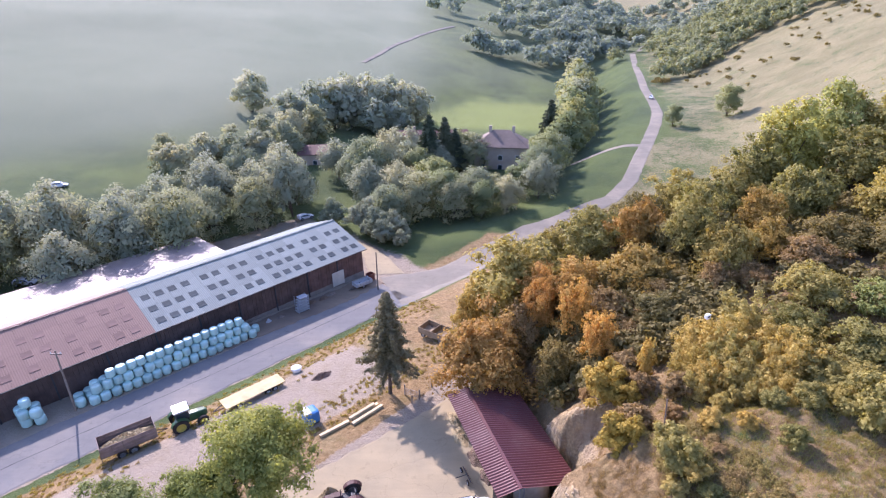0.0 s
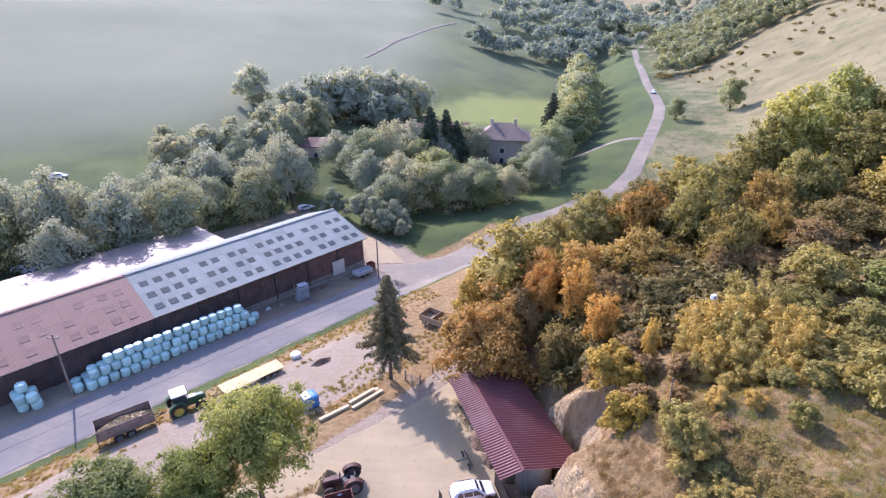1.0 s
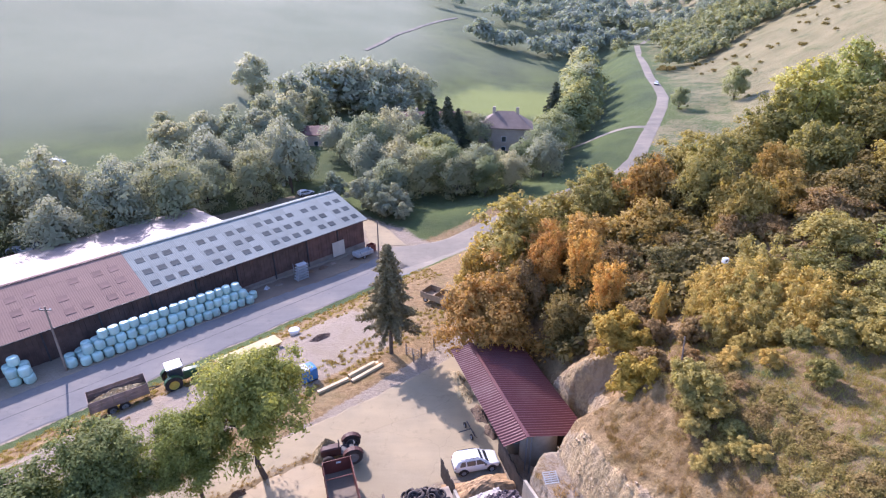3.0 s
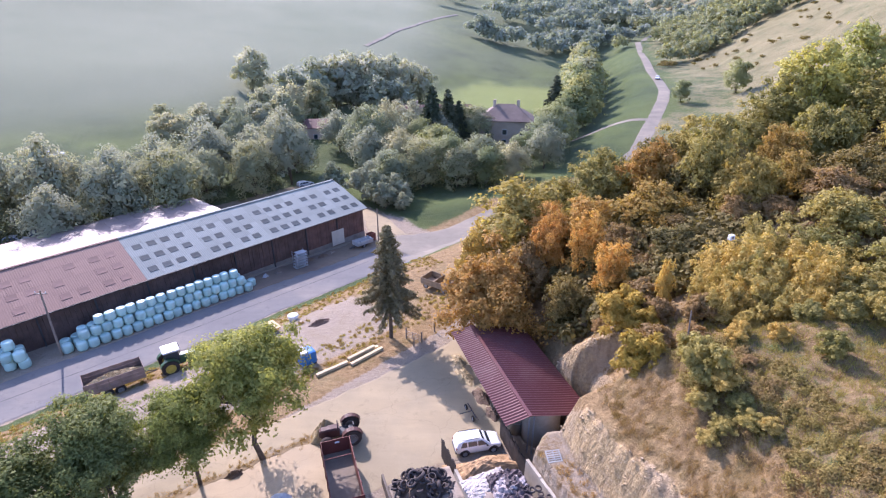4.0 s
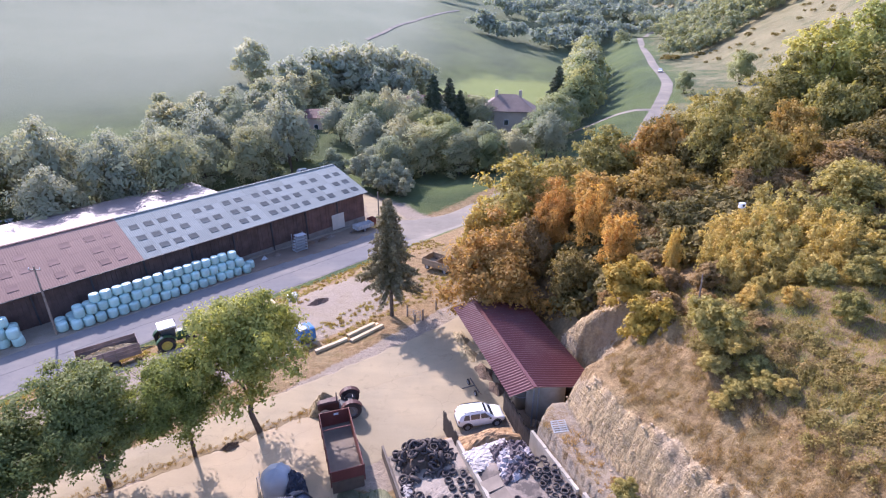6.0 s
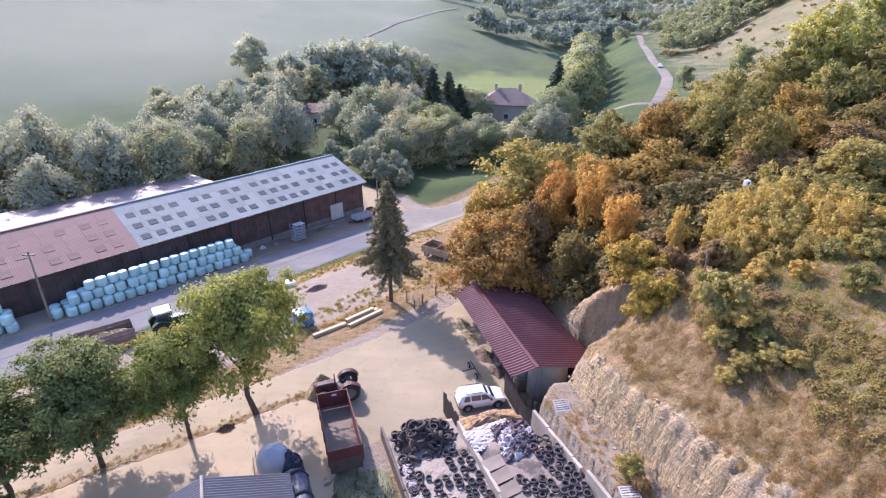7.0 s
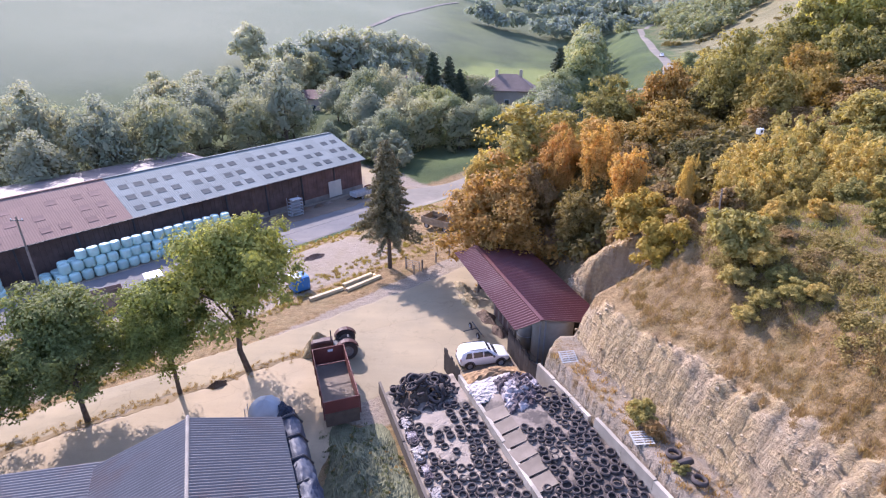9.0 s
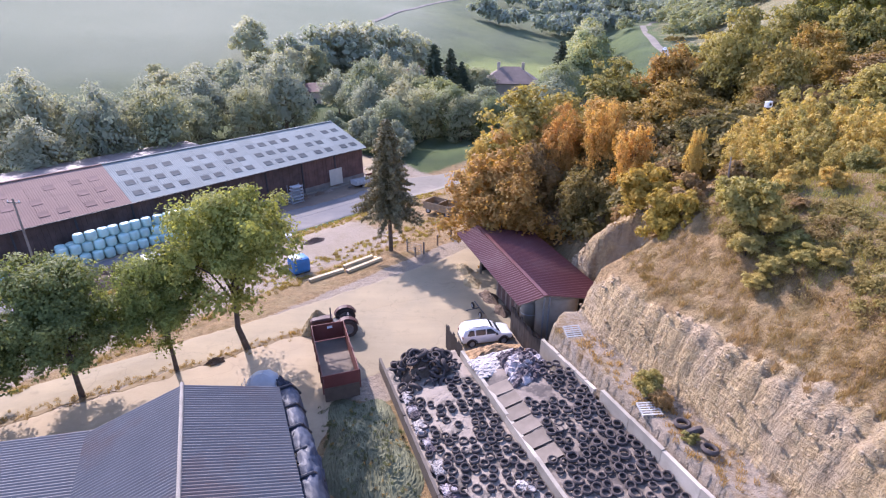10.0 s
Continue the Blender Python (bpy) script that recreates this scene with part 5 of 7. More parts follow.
def make_tractor(m, paint, rim, label, roof_paint, cab=True):
    t = thing("tractor", m, label, "tractor")
    bm = bmesh.new()
    loft(bm, [[(x, -w, z0), (x, -w, z1 - 0.12), (x, -w * 0.7, z1), (x, w * 0.7, z1), (x, w, z1 - 0.12), (x, w, z0)] for x, w, z0, z1 in ((0.35, 0.42, 0.8, 1.62), (1.2, 0.40, 0.75, 1.6), (2.0, 0.36, 0.75, 1.5), (2.2, 0.28, 0.85, 1.35))])
    part("bonnet", bm, paint, t)
    bpart("chassis", t, M_DARKSTEEL, (-1.3, 2.0, -0.25, 0.25, 0.55, 0.95), bevel=0.03)
    if cab:
        for x in (-1.05, 0.3):
            for y in (-0.72, 0.72):
                bm = bmesh.new()
                tube(bm, (x, y, 1.0), (x * 0.92, y * 0.9, 2.5), 0.045, n=6)
                part("cab_pillar", bm, M_DARKSTEEL, t)
        bpart("cab_base", t, paint, (-1.1, 0.35, -0.75, 0.75, 0.95, 1.35), bevel=0.05)
        bpart("cab_roof", t, roof_paint, (-1.2, 0.45, -0.82, 0.82, 2.48, 2.68), bevel=0.09)
        bpart("cab_glass", t, M_GLASS, (-1.0, 0.28, -0.68, 0.68, 1.35, 2.48), bevel=0.03)
    else:
        bpart("platform", t, M_DARKSTEEL, (-1.1, 0.35, -0.6, 0.6, 0.85, 1.0), bevel=0.03)
        bpart("seat", t, M_DARKSTEEL, (-0.95, -0.5, -0.25, 0.25, 1.15, 1.3), (-1.0, -0.9, -0.25, 0.25, 1.3, 1.65), bevel=0.05)
        bm = bmesh.new()
        tube(bm, (0.3, 0, 1.3), (-0.05, 0, 1.62), 0.03, n=6)
        part("steering_column", bm, M_DARKSTEEL, t)
        bm = bmesh.new()
        lathe(bm, [(0.2, 0.0), (0.23, 0.02), (0.2, 0.04), (0.18, 0.02), (0.2, 0.0)], 14, Matrix.Translation((-0.06, 0, 1.62)) @ Matrix.Rotation(radians(-45), 4, "Y"))
        part("steering_wheel", bm, M_DARKSTEEL, t)
    for s in (-1, 1):
        bm = bmesh.new()
        loft(bm, [[(-0.75 + 1.0 * math.cos(a), s * 0.72, 0.85 + 1.0 * math.sin(a)), (-0.75 + 1.0 * math.cos(a), s * 1.2, 0.85 + 1.0 * math.sin(a)), (-0.75 + 0.94 * math.cos(a), s * 1.2, 0.85 + 0.94 * math.sin(a)), (-0.75 + 0.94 * math.cos(a), s * 0.72, 0.85 + 0.94 * math.sin(a))] for a in [radians(20 + 20 * i) for i in range(8)]])
        part("mudguard", bm, paint, t)
        wheel(t, -0.75, s * 0.98, 0.85, 0.86, 0.46, rim, "rear_wheel")
        wheel(t, 1.55, s * 0.85, 0.58, 0.6, 0.36, rim, "front_wheel")
    bm = bmesh.new()
    tube(bm, (0.5, 0.5, 1.5), (0.5, 0.5, 2.7), 0.05, n=8)
    part("exhaust", bm, M_DARKSTEEL, t)
    return t


def make_trailer(m, length, width, side_h, deck, wheels_x, r, board, label, boards=True, floor=None, tail=True, inner=None):
    """A farm trailer: drawbar ahead (+x), chassis, deck and boards."""
    t = thing("farm_trailer", m, label, "trailer")
    L, w = length / 2, width / 2
    bpart("chassis", t, M_DARKSTEEL, (-L + 0.2, L - 0.1, -0.5, -0.36, deck - 0.28, deck - 0.06), (-L + 0.2, L - 0.1, 0.36, 0.5, deck - 0.28, deck - 0.06), bevel=0)
    bm = bmesh.new()
    tube(bm, (L - 0.2, -0.42, deck - 0.18), (L + 1.3, 0, deck - 0.35), 0.06, n=6)
    tube(bm, (L - 0.2, 0.42, deck - 0.18), (L + 1.3, 0, deck - 0.35), 0.06, n=6)
    part("drawbar", bm, M_DARKSTEEL, t)
    bpart("deck", t, floor or board, (-L, L, -w, w, deck - 0.05, deck + 0.03), bevel=0.01)
    if boards:
        for s in (-1, 1):
            for k in range(3):
                z0 = deck + 0.04 + side_h * k / 3
                y0 = s * (w - 0.03)
                bpart("side_board", t, board, (-L, L, min(y0, y0 + s * 0.05), max(y0, y0 + s * 0.05), z0, z0 + side_h / 3 - 0.02), bevel=0.008)
            for k in range(6):
                x = -L + 0.05 + (2 * L - 0.1) * k / 5
                y0 = s * (w + 0.025)
                bpart("stake", t, inner or M_DARKSTEEL, (x - 0.05, x + 0.05, min(y0, y0 + s * 0.05), max(y0, y0 + s * 0.05), deck, deck + side_h + 0.03), bevel=0)
        for x in ((L - 0.05, -L) if tail else (L - 0.05,)):
            bpart("end_board", t, board, (x, x + 0.06, -w + 0.04, w - 0.04, deck + 0.04, deck + side_h), bevel=0.008)
        if side_h > 1.2:
            bpart("tail_apron", t, M_SOIL, (-L - 0.04, -L + 0.04, -w + 0.04, w - 0.04, deck - 0.62, deck + 0.5), bevel=0.01, label="dirty lower tail panel")
    for x in wheels_x:
        for s in (-1, 1):
            wheel(t, x, s * (w - 0.22), r, r, 0.32, M_WHITE if not boards else M_STEEL)
    bm = bmesh.new()
    for x in wheels_x:
        tube(bm, (x, -w + 0.1, r), (x, w - 0.1, r), 0.05, n=6)
    part("axle", bm, M_DARKSTEEL, t)
    return t


make_trailer(pose(-37.2, 48.4, gz(-37.2, 48.4) + 0.05, 0, 0, 38), 5.9, 2.45, 1.35, 1.2, (-0.9, 0.3), 0.55, M_TRAILERWOOD, "high-sided weathered wooden farm trailer on two axles", inner=M_WOOD)
make_tractor(pose(-31.9, 52.0, gz(-31.9, 52.0) + 0.05, 0, 0, 36) @ Matrix.Scale(1.12, 4), M_GREENPAINT, M_YELLOWPAINT, "green tractor with a white cab roof", M_WHITE)
make_trailer(pose(-25.2, 57.0, gz(-25.2, 57.0) + 0.05, 0, 0, 224), 8.2, 2.3, 0.0, 0.95, (-2.6, -1.6, 2.4), 0.42, M_DECK, "flatbed trailer with a pale plank deck", boards=False)
red = make_trailer(pose(-8.6, 32.3, 0.05, 0, 0, 109.5), 6.6, 2.45, 1.5, 1.15, (-1.5, -0.4), 0.52, M_RED, "red steel tipping trailer, empty, with a rusty grey bed", floor=M_MAT, inner=M_RED)
bpart("badge", red, M_WHITE, (3.235, 3.25, -0.35, 0.05, 2.2, 2.4), bevel=0.005)
bpart("cross_beam", red, M_RED, (1.6, 1.66, -1.17, 1.17, 2.2, 2.26), bevel=0.01)
make_tractor(pose(-9.6, 38.3, 0.05, 0, 0, 195), M_OLDRED, M_RIM, "old dark red tractor without a cab beside hay", M_HAY, cab=False)


def heap(name, x, y, rx, ry, h, material, label, category, seed, z=None, turn=0.0, crumple=0.12, n=26, power=1.3):
    """A loose heap with a rough skin."""
    r2 = np.random.default_rng(seed)
    bm = bmesh.new()
    rows = []
    for i in range(n + 1):
        row = []
        for j in range(n + 1):
            a, b = i / n * 2 - 1, j / n * 2 - 1
            q = min(1.0, math.hypot(a, b))
            edge = 1 + 0.12 * math.sin(5 * math.atan2(b, a) + seed)
            zz = h * max(0.0, 1 - q ** power) + crumple * r2.normal() * (1 - q * 0.8)
            row.append(bm.verts.new((a * rx * edge, b * ry * edge, zz - (0.15 if q >= 1 else 0))))
        rows.append(row)
    for a, b in zip(rows, rows[1:]):
        for j in range(n):
            bm.faces.new((a[j], a[j + 1], b[j + 1], b[j]))
    ob = part(name, bm, material)
    ob.matrix_basis = pose(x, y, gz(x, y) if z is None else z, 0, 0, turn)
    return tagged(ob, label, category)


heap("hay_load", -37.2, 48.4, 2.7, 1.1, 0.55, M_HAY, "brown hay lying in the wooden trailer", "hay", 12, z=gz(-37.2, 48.4) + 1.7, turn=38, power=3.0)
heap("hay_heap", -11.3, 38.6, 1.5, 1.2, 1.9, M_HAY, "loose heap of hay beside the tractor", "hay", 3, turn=30)
heap("grass_mound", -5.1, 24.4, 2.9, 6.2, 1.2, M_GRASSPILE, "low grey-green pile of mown grass beside the clamp", "heap", 4, turn=20, n=80, crumple=0.06, z=-0.03, power=2.0)
heap("soil_heap", -18.3, 33.9, 0.8, 0.45, 0.35, M_SOIL, "small dark heap of soil on the grass strip", "heap", 5, turn=30)
for k, (x, y, rx, ry, h, mt) in enumerate(((3.6, 44.2, 1.5, 0.8, 0.4, M_SOIL), (2.0, 47.5, 1.7, 0.9, 0.35, M_HAY), (1.4, 50.4, 1.5, 0.8, 0.4, M_HAY), (4.6, 41.6, 1.1, 0.7, 0.5, M_SOIL))):
    heap("straw_heap" if mt is M_HAY else "earth_heap", x, y, rx, ry, h, mt, "low heap of brown straw beside the shed" if mt is M_HAY else "low heap of earth and scrap beside the shed", "heap", 60 + k, turn=110, crumple=0.05, n=24, power=2.0)
heap("earth_heap", -16.8, 60.6, 1.5, 0.8, 0.45, M_EARTH, "dark heap of soil and twigs", "heap", 6, turn=40)

# water tank, blue barrel, timbers, crates
tub = thing("water_tub", pose(-21.0, 62.8, gz(-21.0, 62.8)) @ Matrix.Scale(0.86, 4), "white round water tub on the verge", "tub")
bm = bmesh.new()
lathe(bm, [(0.001, 0.95), (0.55, 0.98), (0.8, 0.9), (0.85, 0.8), (0.72, 0.0), (0.001, 0.0)], 20)
bmesh.ops.recalc_face_normals(bm, faces=bm.faces)
part("shell", bm, M_WHITE, tub, smooth=True)
bm = bmesh.new()
lathe(bm, [(0.86, 0.78), (0.9, 0.84), (0.86, 0.9)], 20)
part("rim", bm, M_WHITE, tub)
blue = thing("blue_tank", pose(-15.9, 50.9, gz(-15.9, 50.9), 0, 0, 40) @ Matrix.Scale(1.2, 4), "bright blue plastic tank with a white lid", "tank")
bpart("shell", blue, M_BLUE, (-1.0, 0.6, -0.75, 0.75, 0.15, 1.5), bevel=0.3)
bpart("lid", blue, M_WHITE, (-0.95, -0.2, -0.6, 0.6, 1.44, 1.6), bevel=0.06)
bpart("foot", blue, M_DARKSTEEL, (-0.9, 0.5, -0.65, -0.5, 0, 0.2), (-0.9, 0.5, 0.5, 0.65, 0, 0.2), bevel=0)
for x, y, ln, rz in [(-12.8, 49.0, 3.9, 40), (-9.2, 51.3, 4.6, 46), (-9.6, 51.9, 4.0, 46), (-9.9, 51.6, 3.8, 45)]:
    lg = thing("squared_log", pose(x, y, gz(x, y) + (0.32 if ln == 3.8 else 0), 0, 0, rz), "pale squared timber beam lying on the verge", "log", "timber beams beside the lane")
    bm = bmesh.new()
    box(bm, -ln / 2, ln / 2, -0.2, 0.2, 0.0, 0.34, bevel=0.04)
    part("beam", bm, M_NEWWOOD, lg)
    bm = bmesh.new()
    box(bm, -ln / 2 - 0.012, -ln / 2 + 0.01, -0.17, 0.17, 0.03, 0.31)
    part("end_grain", bm, M_WOOD, lg)
cart = thing("wooden_cart", pose(-1.1, 69.6, gz(-1.1, 69.6), 0, 0, -35) @ Matrix.Scale(1.18, 4), "old open wooden cart with two bays", "cart")
bpart("floor", cart, M_CARTWOOD, (-2.0, 2.0, -1.1, 1.1, 0.55, 0.65), bevel=0)
for x in (-2.0, -0.04, 1.94):
    bpart("end_board", cart, M_CARTWOOD, (x, x + 0.07, -1.1, 1.1, 0.65, 1.4), bevel=0.01)
for y in (-1.14, 1.08):
    bpart("side_board", cart, M_CARTWOOD, (-2.0, 2.0, y, y + 0.06, 0.65, 1.0), (-2.0, 2.0, y, y + 0.06, 1.03, 1.4), bevel=0.01)
for x in (-1.3, 1.3):
    for y in (-0.95, 0.95):
        wheel(cart, x, y, 0.36, 0.36, 0.2)
# unidentified white speck in the bushes; its container shape is made up
old = thing("white_speck", pose(25.66, 44.6, 17.75, 0, 0, 25) @ Matrix.Scale(0.38, 4), "small unidentified white thing with a dark round mark among bushes", "container")
bpart("shell", old, M_WHITE, (-0.7, 0.7, -0.5, 0.5, 0.0, 1.3), bevel=0.2)
bm = bmesh.new()
tube(bm, (-0.1, -0.49, 0.7), (-0.1, -0.53, 0.7), 0.32, n=14)
part("opening", bm, M_RUBBER, old)
imp = thing("hay_tedder", pose(2.5, 41.6, 0.05, 0, 0, 110), "small rusty hay implement beside the shed", "implement")
bm = bmesh.new()
tube(bm, (-1.1, 0, 0.5), (1.1, 0, 0.55), 0.05, n=6)
tube(bm, (0, 0, 0.5), (0, 1.3, 0.45), 0.05, n=6)
part("beam", bm, M_DARKSTEEL, imp)
for k in range(7):
    bm = bmesh.new()
    tube(bm, (-1.05 + 0.35 * k, 0, 0.5), (-1.0 + 0.35 * k, -0.35, 0.03), 0.02, n=5)
    part("tine", bm, M_RED, imp)
for k in (-0.9, 0.9):
    wheel(imp, k, 0.25, 0.3, 0.3, 0.14)
# gate, posts and fence beside the lane
for x, y, h in [(-4.9, 55.1, 1.5), (-3.0, 54.2, 1.5), (-1.5, 56.6, 1.3), (0.1, 58.4, 1.3), (-3.9, 53.4, 1.2)]:
    ob = bpart("fence_post", None, M_WOOD, (-0.08, 0.08, -0.08, 0.08, -0.2, h), bevel=0.02)
    ob.matrix_basis = pose(x, y, gz(x, y), rng.normal() * 3, rng.normal() * 3, rng.random() * 90)
    tagged(ob, "weathered wooden fence post beside the lane", "post", "fence posts")
gate = thing("metal_gate", pose(-4.1, 54.6, gz(-4.1, 54.6), 0, 0, -25), "grey tubular metal field gate", "gate")
for k in range(5):
    bm = bmesh.new()
    tube(bm, (-0.9, 0, 0.25 + 0.22 * k), (0.9, 0, 0.25 + 0.22 * k), 0.025, n=6)
    part("rail", bm, M_STEEL, gate)
for k in (-0.9, 0.0, 0.9):
    bm = bmesh.new()
    tube(bm, (k, 0, 0.05), (k, 0, 1.2), 0.03, n=6)
    part("upright", bm, M_STEEL, gate)

# things in front of the barn's far end
def barn_side(u, v, rz=0.0, dz=0.0):
    x, y, _ = yard(u, v)
    return pose(x, y, gz(x, y) + dz, 0, 0, 46 + rz)


make_trailer(barn_side(55.6, 75.6, 178), 3.6, 1.7, 0.7, 0.75, (0.2,), 0.4, M_GREYTARP, "small grey-blue farm trailer beside the barn door", inner=M_STEEL)
rack = thing("metal_rack", barn_side(42.5, 76.2) @ Matrix.Scale(1.35, 4), "stack of pale metal racks against the barn", "rack")
for k in range(6):
    z = 0.15 + 0.38 * k
    bpart("shelf", rack, M_GREYTARP, (-0.9 + 0.08 * k, 0.8, -0.5, 0.5, z, z + 0.06), bevel=0.01)
for x in (-0.8, 0.75):
    for y in (-0.45, 0.45):
        bpart("leg", rack, M_STEEL, (x - 0.03, x + 0.03, y - 0.03, y + 0.03, 0, 2.3), bevel=0)
barrow = thing("red_skip", barn_side(58.6, 76.9), "rust-red steel skip beside the barn corner", "skip")
bpart("side", barrow, M_RED, (-0.7, 0.7, -0.6, -0.54, 0.1, 1.5), (-0.7, 0.7, 0.54, 0.6, 0.1, 1.5), bevel=0.01)
bpart("end", barrow, M_RED, (-0.7, -0.64, -0.54, 0.54, 0.1, 1.5), (0.64, 0.7, -0.54, 0.54, 0.1, 1.5), bevel=0.01)
bpart("bottom", barrow, M_RED, (-0.7, 0.7, -0.6, 0.6, 0.02, 0.1), bevel=0.01)
for u, v, sx, sy, sz, mt in [(38.5, 76.9, 0.9, 0.5, 0.5, M_WOOD), (45.0, 77.2, 1.4, 0.5, 0.5, M_SOIL), (47.5, 77.0, 1.2, 0.6, 0.6, M_SOIL), (49.6, 77.3, 1.0, 0.5, 0.4, M_WOOD), (36.2, 77.0, 0.6, 0.4, 0.7, M_STEEL)]:
    x, y, _ = yard(u, v)
    heap("scrap_heap", x, y, sx, sy, sz, mt, "low heap of scrap and straw against the barn", "heap", int(u), turn=46, crumple=0.1, n=14)


# ---- silage clamps with tyres ----
def along(a, b, t, z=0.0):
    return Vector((a[0] + (b[0] - a[0]) * t, a[1] + (b[1] - a[1]) * t, z))


W_LEFT, W_MID, W_RIGHT = ((-5.4, 33.1), (-0.8, 20.7)), ((-0.1, 34.9), (5.7, 19.7)), ((6.6, 33.0), (12.1, 18.6))


def clamp_wall(line, t0, t1, z_top0, z_top1, thick, label, material):
    w = thing("clamp_wall", Matrix(), label, "wall", "walls of the silage clamps")
    n = 6
    d = Vector((line[1][0] - line[0][0], line[1][1] - line[0][1], 0)).normalized()
    side = Vector((-d.y, d.x, 0)) * thick / 2
    for i in range(n):
        a = along(*line, t0 + (t1 - t0) * i / n) + d * 0.012
        b = along(*line, t0 + (t1 - t0) * (i + 1) / n) - d * 0.012
        za, zb = (z_top0 + (z_top1 - z_top0) * k / n + 0.03 * math.sin(i * 2.3) for k in (i, i + 1))
        bm = bmesh.new()
        loft(bm, [[(p + side * s * k).to_tuple()[:2] + (z,) for s, k, z in ((-1, 1.3, -0.5), (-1, 0.8, zt), (1, 0.8, zt), (1, 1.3, -0.5))] for p, zt in ((a, za), (b, zb))])
        part("slab", bm, material, w)
    return w


clamp_wall(W_LEFT, 0.0, 1.5, 1.15, 1.25, 0.22, "dark grey concrete side wall of a silage clamp, shade in its tone", M_SHADEWALL)
clamp_wall(W_MID, 0.14, 1.5, 2.1, 2.35, 0.3, "pale concrete middle wall between silage clamps", M_CLAMPWALL)
clamp_wall(W_RIGHT, 0.0, 0.42, 3.0, 3.35, 0.3, "pale concrete outer wall of a silage clamp", M_CLAMPWALL)
clamp_wall(W_RIGHT, 0.46, 1.5, 3.75, 4.1, 0.3, "pale concrete outer wall of a silage clamp", M_CLAMPWALL)


def board_wall(a, b, h, n, label):
    w = thing("board_screen", Matrix(), label, "screen")
    for i in range(n):
        p, q = Vector((*a, 0)).lerp(Vector((*b, 0)), i / n), Vector((*a, 0)).lerp(Vector((*b, 0)), (i + 0.92) / n)
        d = (q - p).normalized()
        s = Vector((-d.y, d.x, 0)) * 0.03
        hh = h + 0.18 * math.sin(i * 1.9)
        bm = bmesh.new()
        loft(bm, [[(p + s)[:2] + (z,), (p - s)[:2] + (z,), (q - s)[:2] + (z,), (q + s)[:2] + (z,)] for z in (0.0, hh)])
        part("board", bm, M_DARKWOOD, w)
    return w


board_wall((-0.45, 36.0), (0.75, 32.9), 2.3, 9, "tarred board screen at the head of the clamp wall")
board_wall((5.0, 38.6), (6.55, 33.2), 2.5, 12, "tarred board screen beside the shed")


def bay(name, la, lb, t0, t1, za, zb, label, material, seed, swell=0.25):
    """The covered surface of a clamp: a low swell between two walls, laid in wide strips."""
    cover = thing(name, Matrix(), label, "cover")
    r2 = np.random.default_rng(seed)
    strips, n, m = 6, 12, 26
    for q in range(strips):
        bm = bmesh.new()
        rows = []
        for i in range(n + 1):
            f = (q + i / n * 1.03) / strips
            t = t0 + (t1 - t0) * f
            row = []
            for j in range(m + 1):
                s = 0.03 + 0.94 * j / m
                p = along(*la, t).lerp(along(*lb, t), s)
                z = za + (zb - za) * s + swell * math.sin(math.pi * s) + 0.05 * float(wave_noise(p.x, p.y, 0.5, seed)) + 0.02 * r2.normal() + 0.02 * (q % 2)
                row.append(bm.verts.new((p.x, p.y, 0.0 if i == q == 0 else z)))
            rows.append(row)
        for a, b in zip(rows, rows[1:]):
            for j in range(m):
                bm.faces.new((a[j], a[j + 1], b[j + 1], b[j]))
        part("strip", bm, material, cover, smooth=True)
    return cover


def foil_material(name, pale, dark, dirt, level):
    k = Nodes(name, 0.65, 0.0, 0.25)
    p = k.pos()
    col = k.mix(k.ramp(k.noise(0.55, 4, p), (level, (0, 0, 0)), (level + 0.07, (1, 1, 1))), pale, dark)
    col = k.mix(k.ramp(k.noise(1.4, 5, p), (0.5, (0, 0, 0)), (0.7, (0.8, 0.8, 0.8))), col, dirt)
    k.color(col)
    k.bump(k.noise(4, 5, p), 0.6, 0.06)
    return k.m


M_COVER = foil_material("clamp_cover", (0.29, 0.238, 0.188), (0.10, 0.085, 0.07), (0.21, 0.17, 0.13), 0.54)
M_COVER2 = foil_material("clamp_cover_dark", (0.215, 0.172, 0.138), (0.08, 0.064, 0.054), (0.165, 0.13, 0.10), 0.48)
SURF = {"l": (W_LEFT, W_MID, 0.85, 1.55, 0.15), "r": (W_MID, W_RIGHT, 1.95, 2.95, 0.2)}
bay("silage_cover", W_LEFT, W_MID, 0.06, 1.5, 0.85, 1.55, "pale plastic silage cover with patches and dirt", M_COVER, 1, 0.15)
bay("silage_cover", W_MID, W_RIGHT, 0.26, 1.5, 1.95, 2.95, "grey plastic silage cover weighed down with tyres", M_COVER2, 2, 0.2)


def on_bay(b, t, s, dz=0.0):
    la, lb, za, zb, sw = SURF[b]
    p = along(*la, t).lerp(along(*lb, t), s)
    p.z = za + (zb - za) * s + sw * math.sin(math.pi * s) + dz
    return p


bm = bmesh.new()
R1, R2 = 0.235, 0.07
lathe(bm, [(R1 + R2 * math.cos(a) * (1.0 if math.cos(a) > 0 else 0.7), 0.11 + 0.11 * math.sin(a)) for a in [radians(60 * i) for i in range(7)]], 14)
bmesh.ops.recalc_face_normals(bm, faces=bm.faces)
tyre_me = bpy.data.meshes.new("tyre")
bm.to_mesh(tyre_me)
bm.free()
tyre_me.materials.append(M_OLDTYRE)
tyre_me.polygons.foreach_set("use_smooth", [True] * len(tyre_me.polygons))


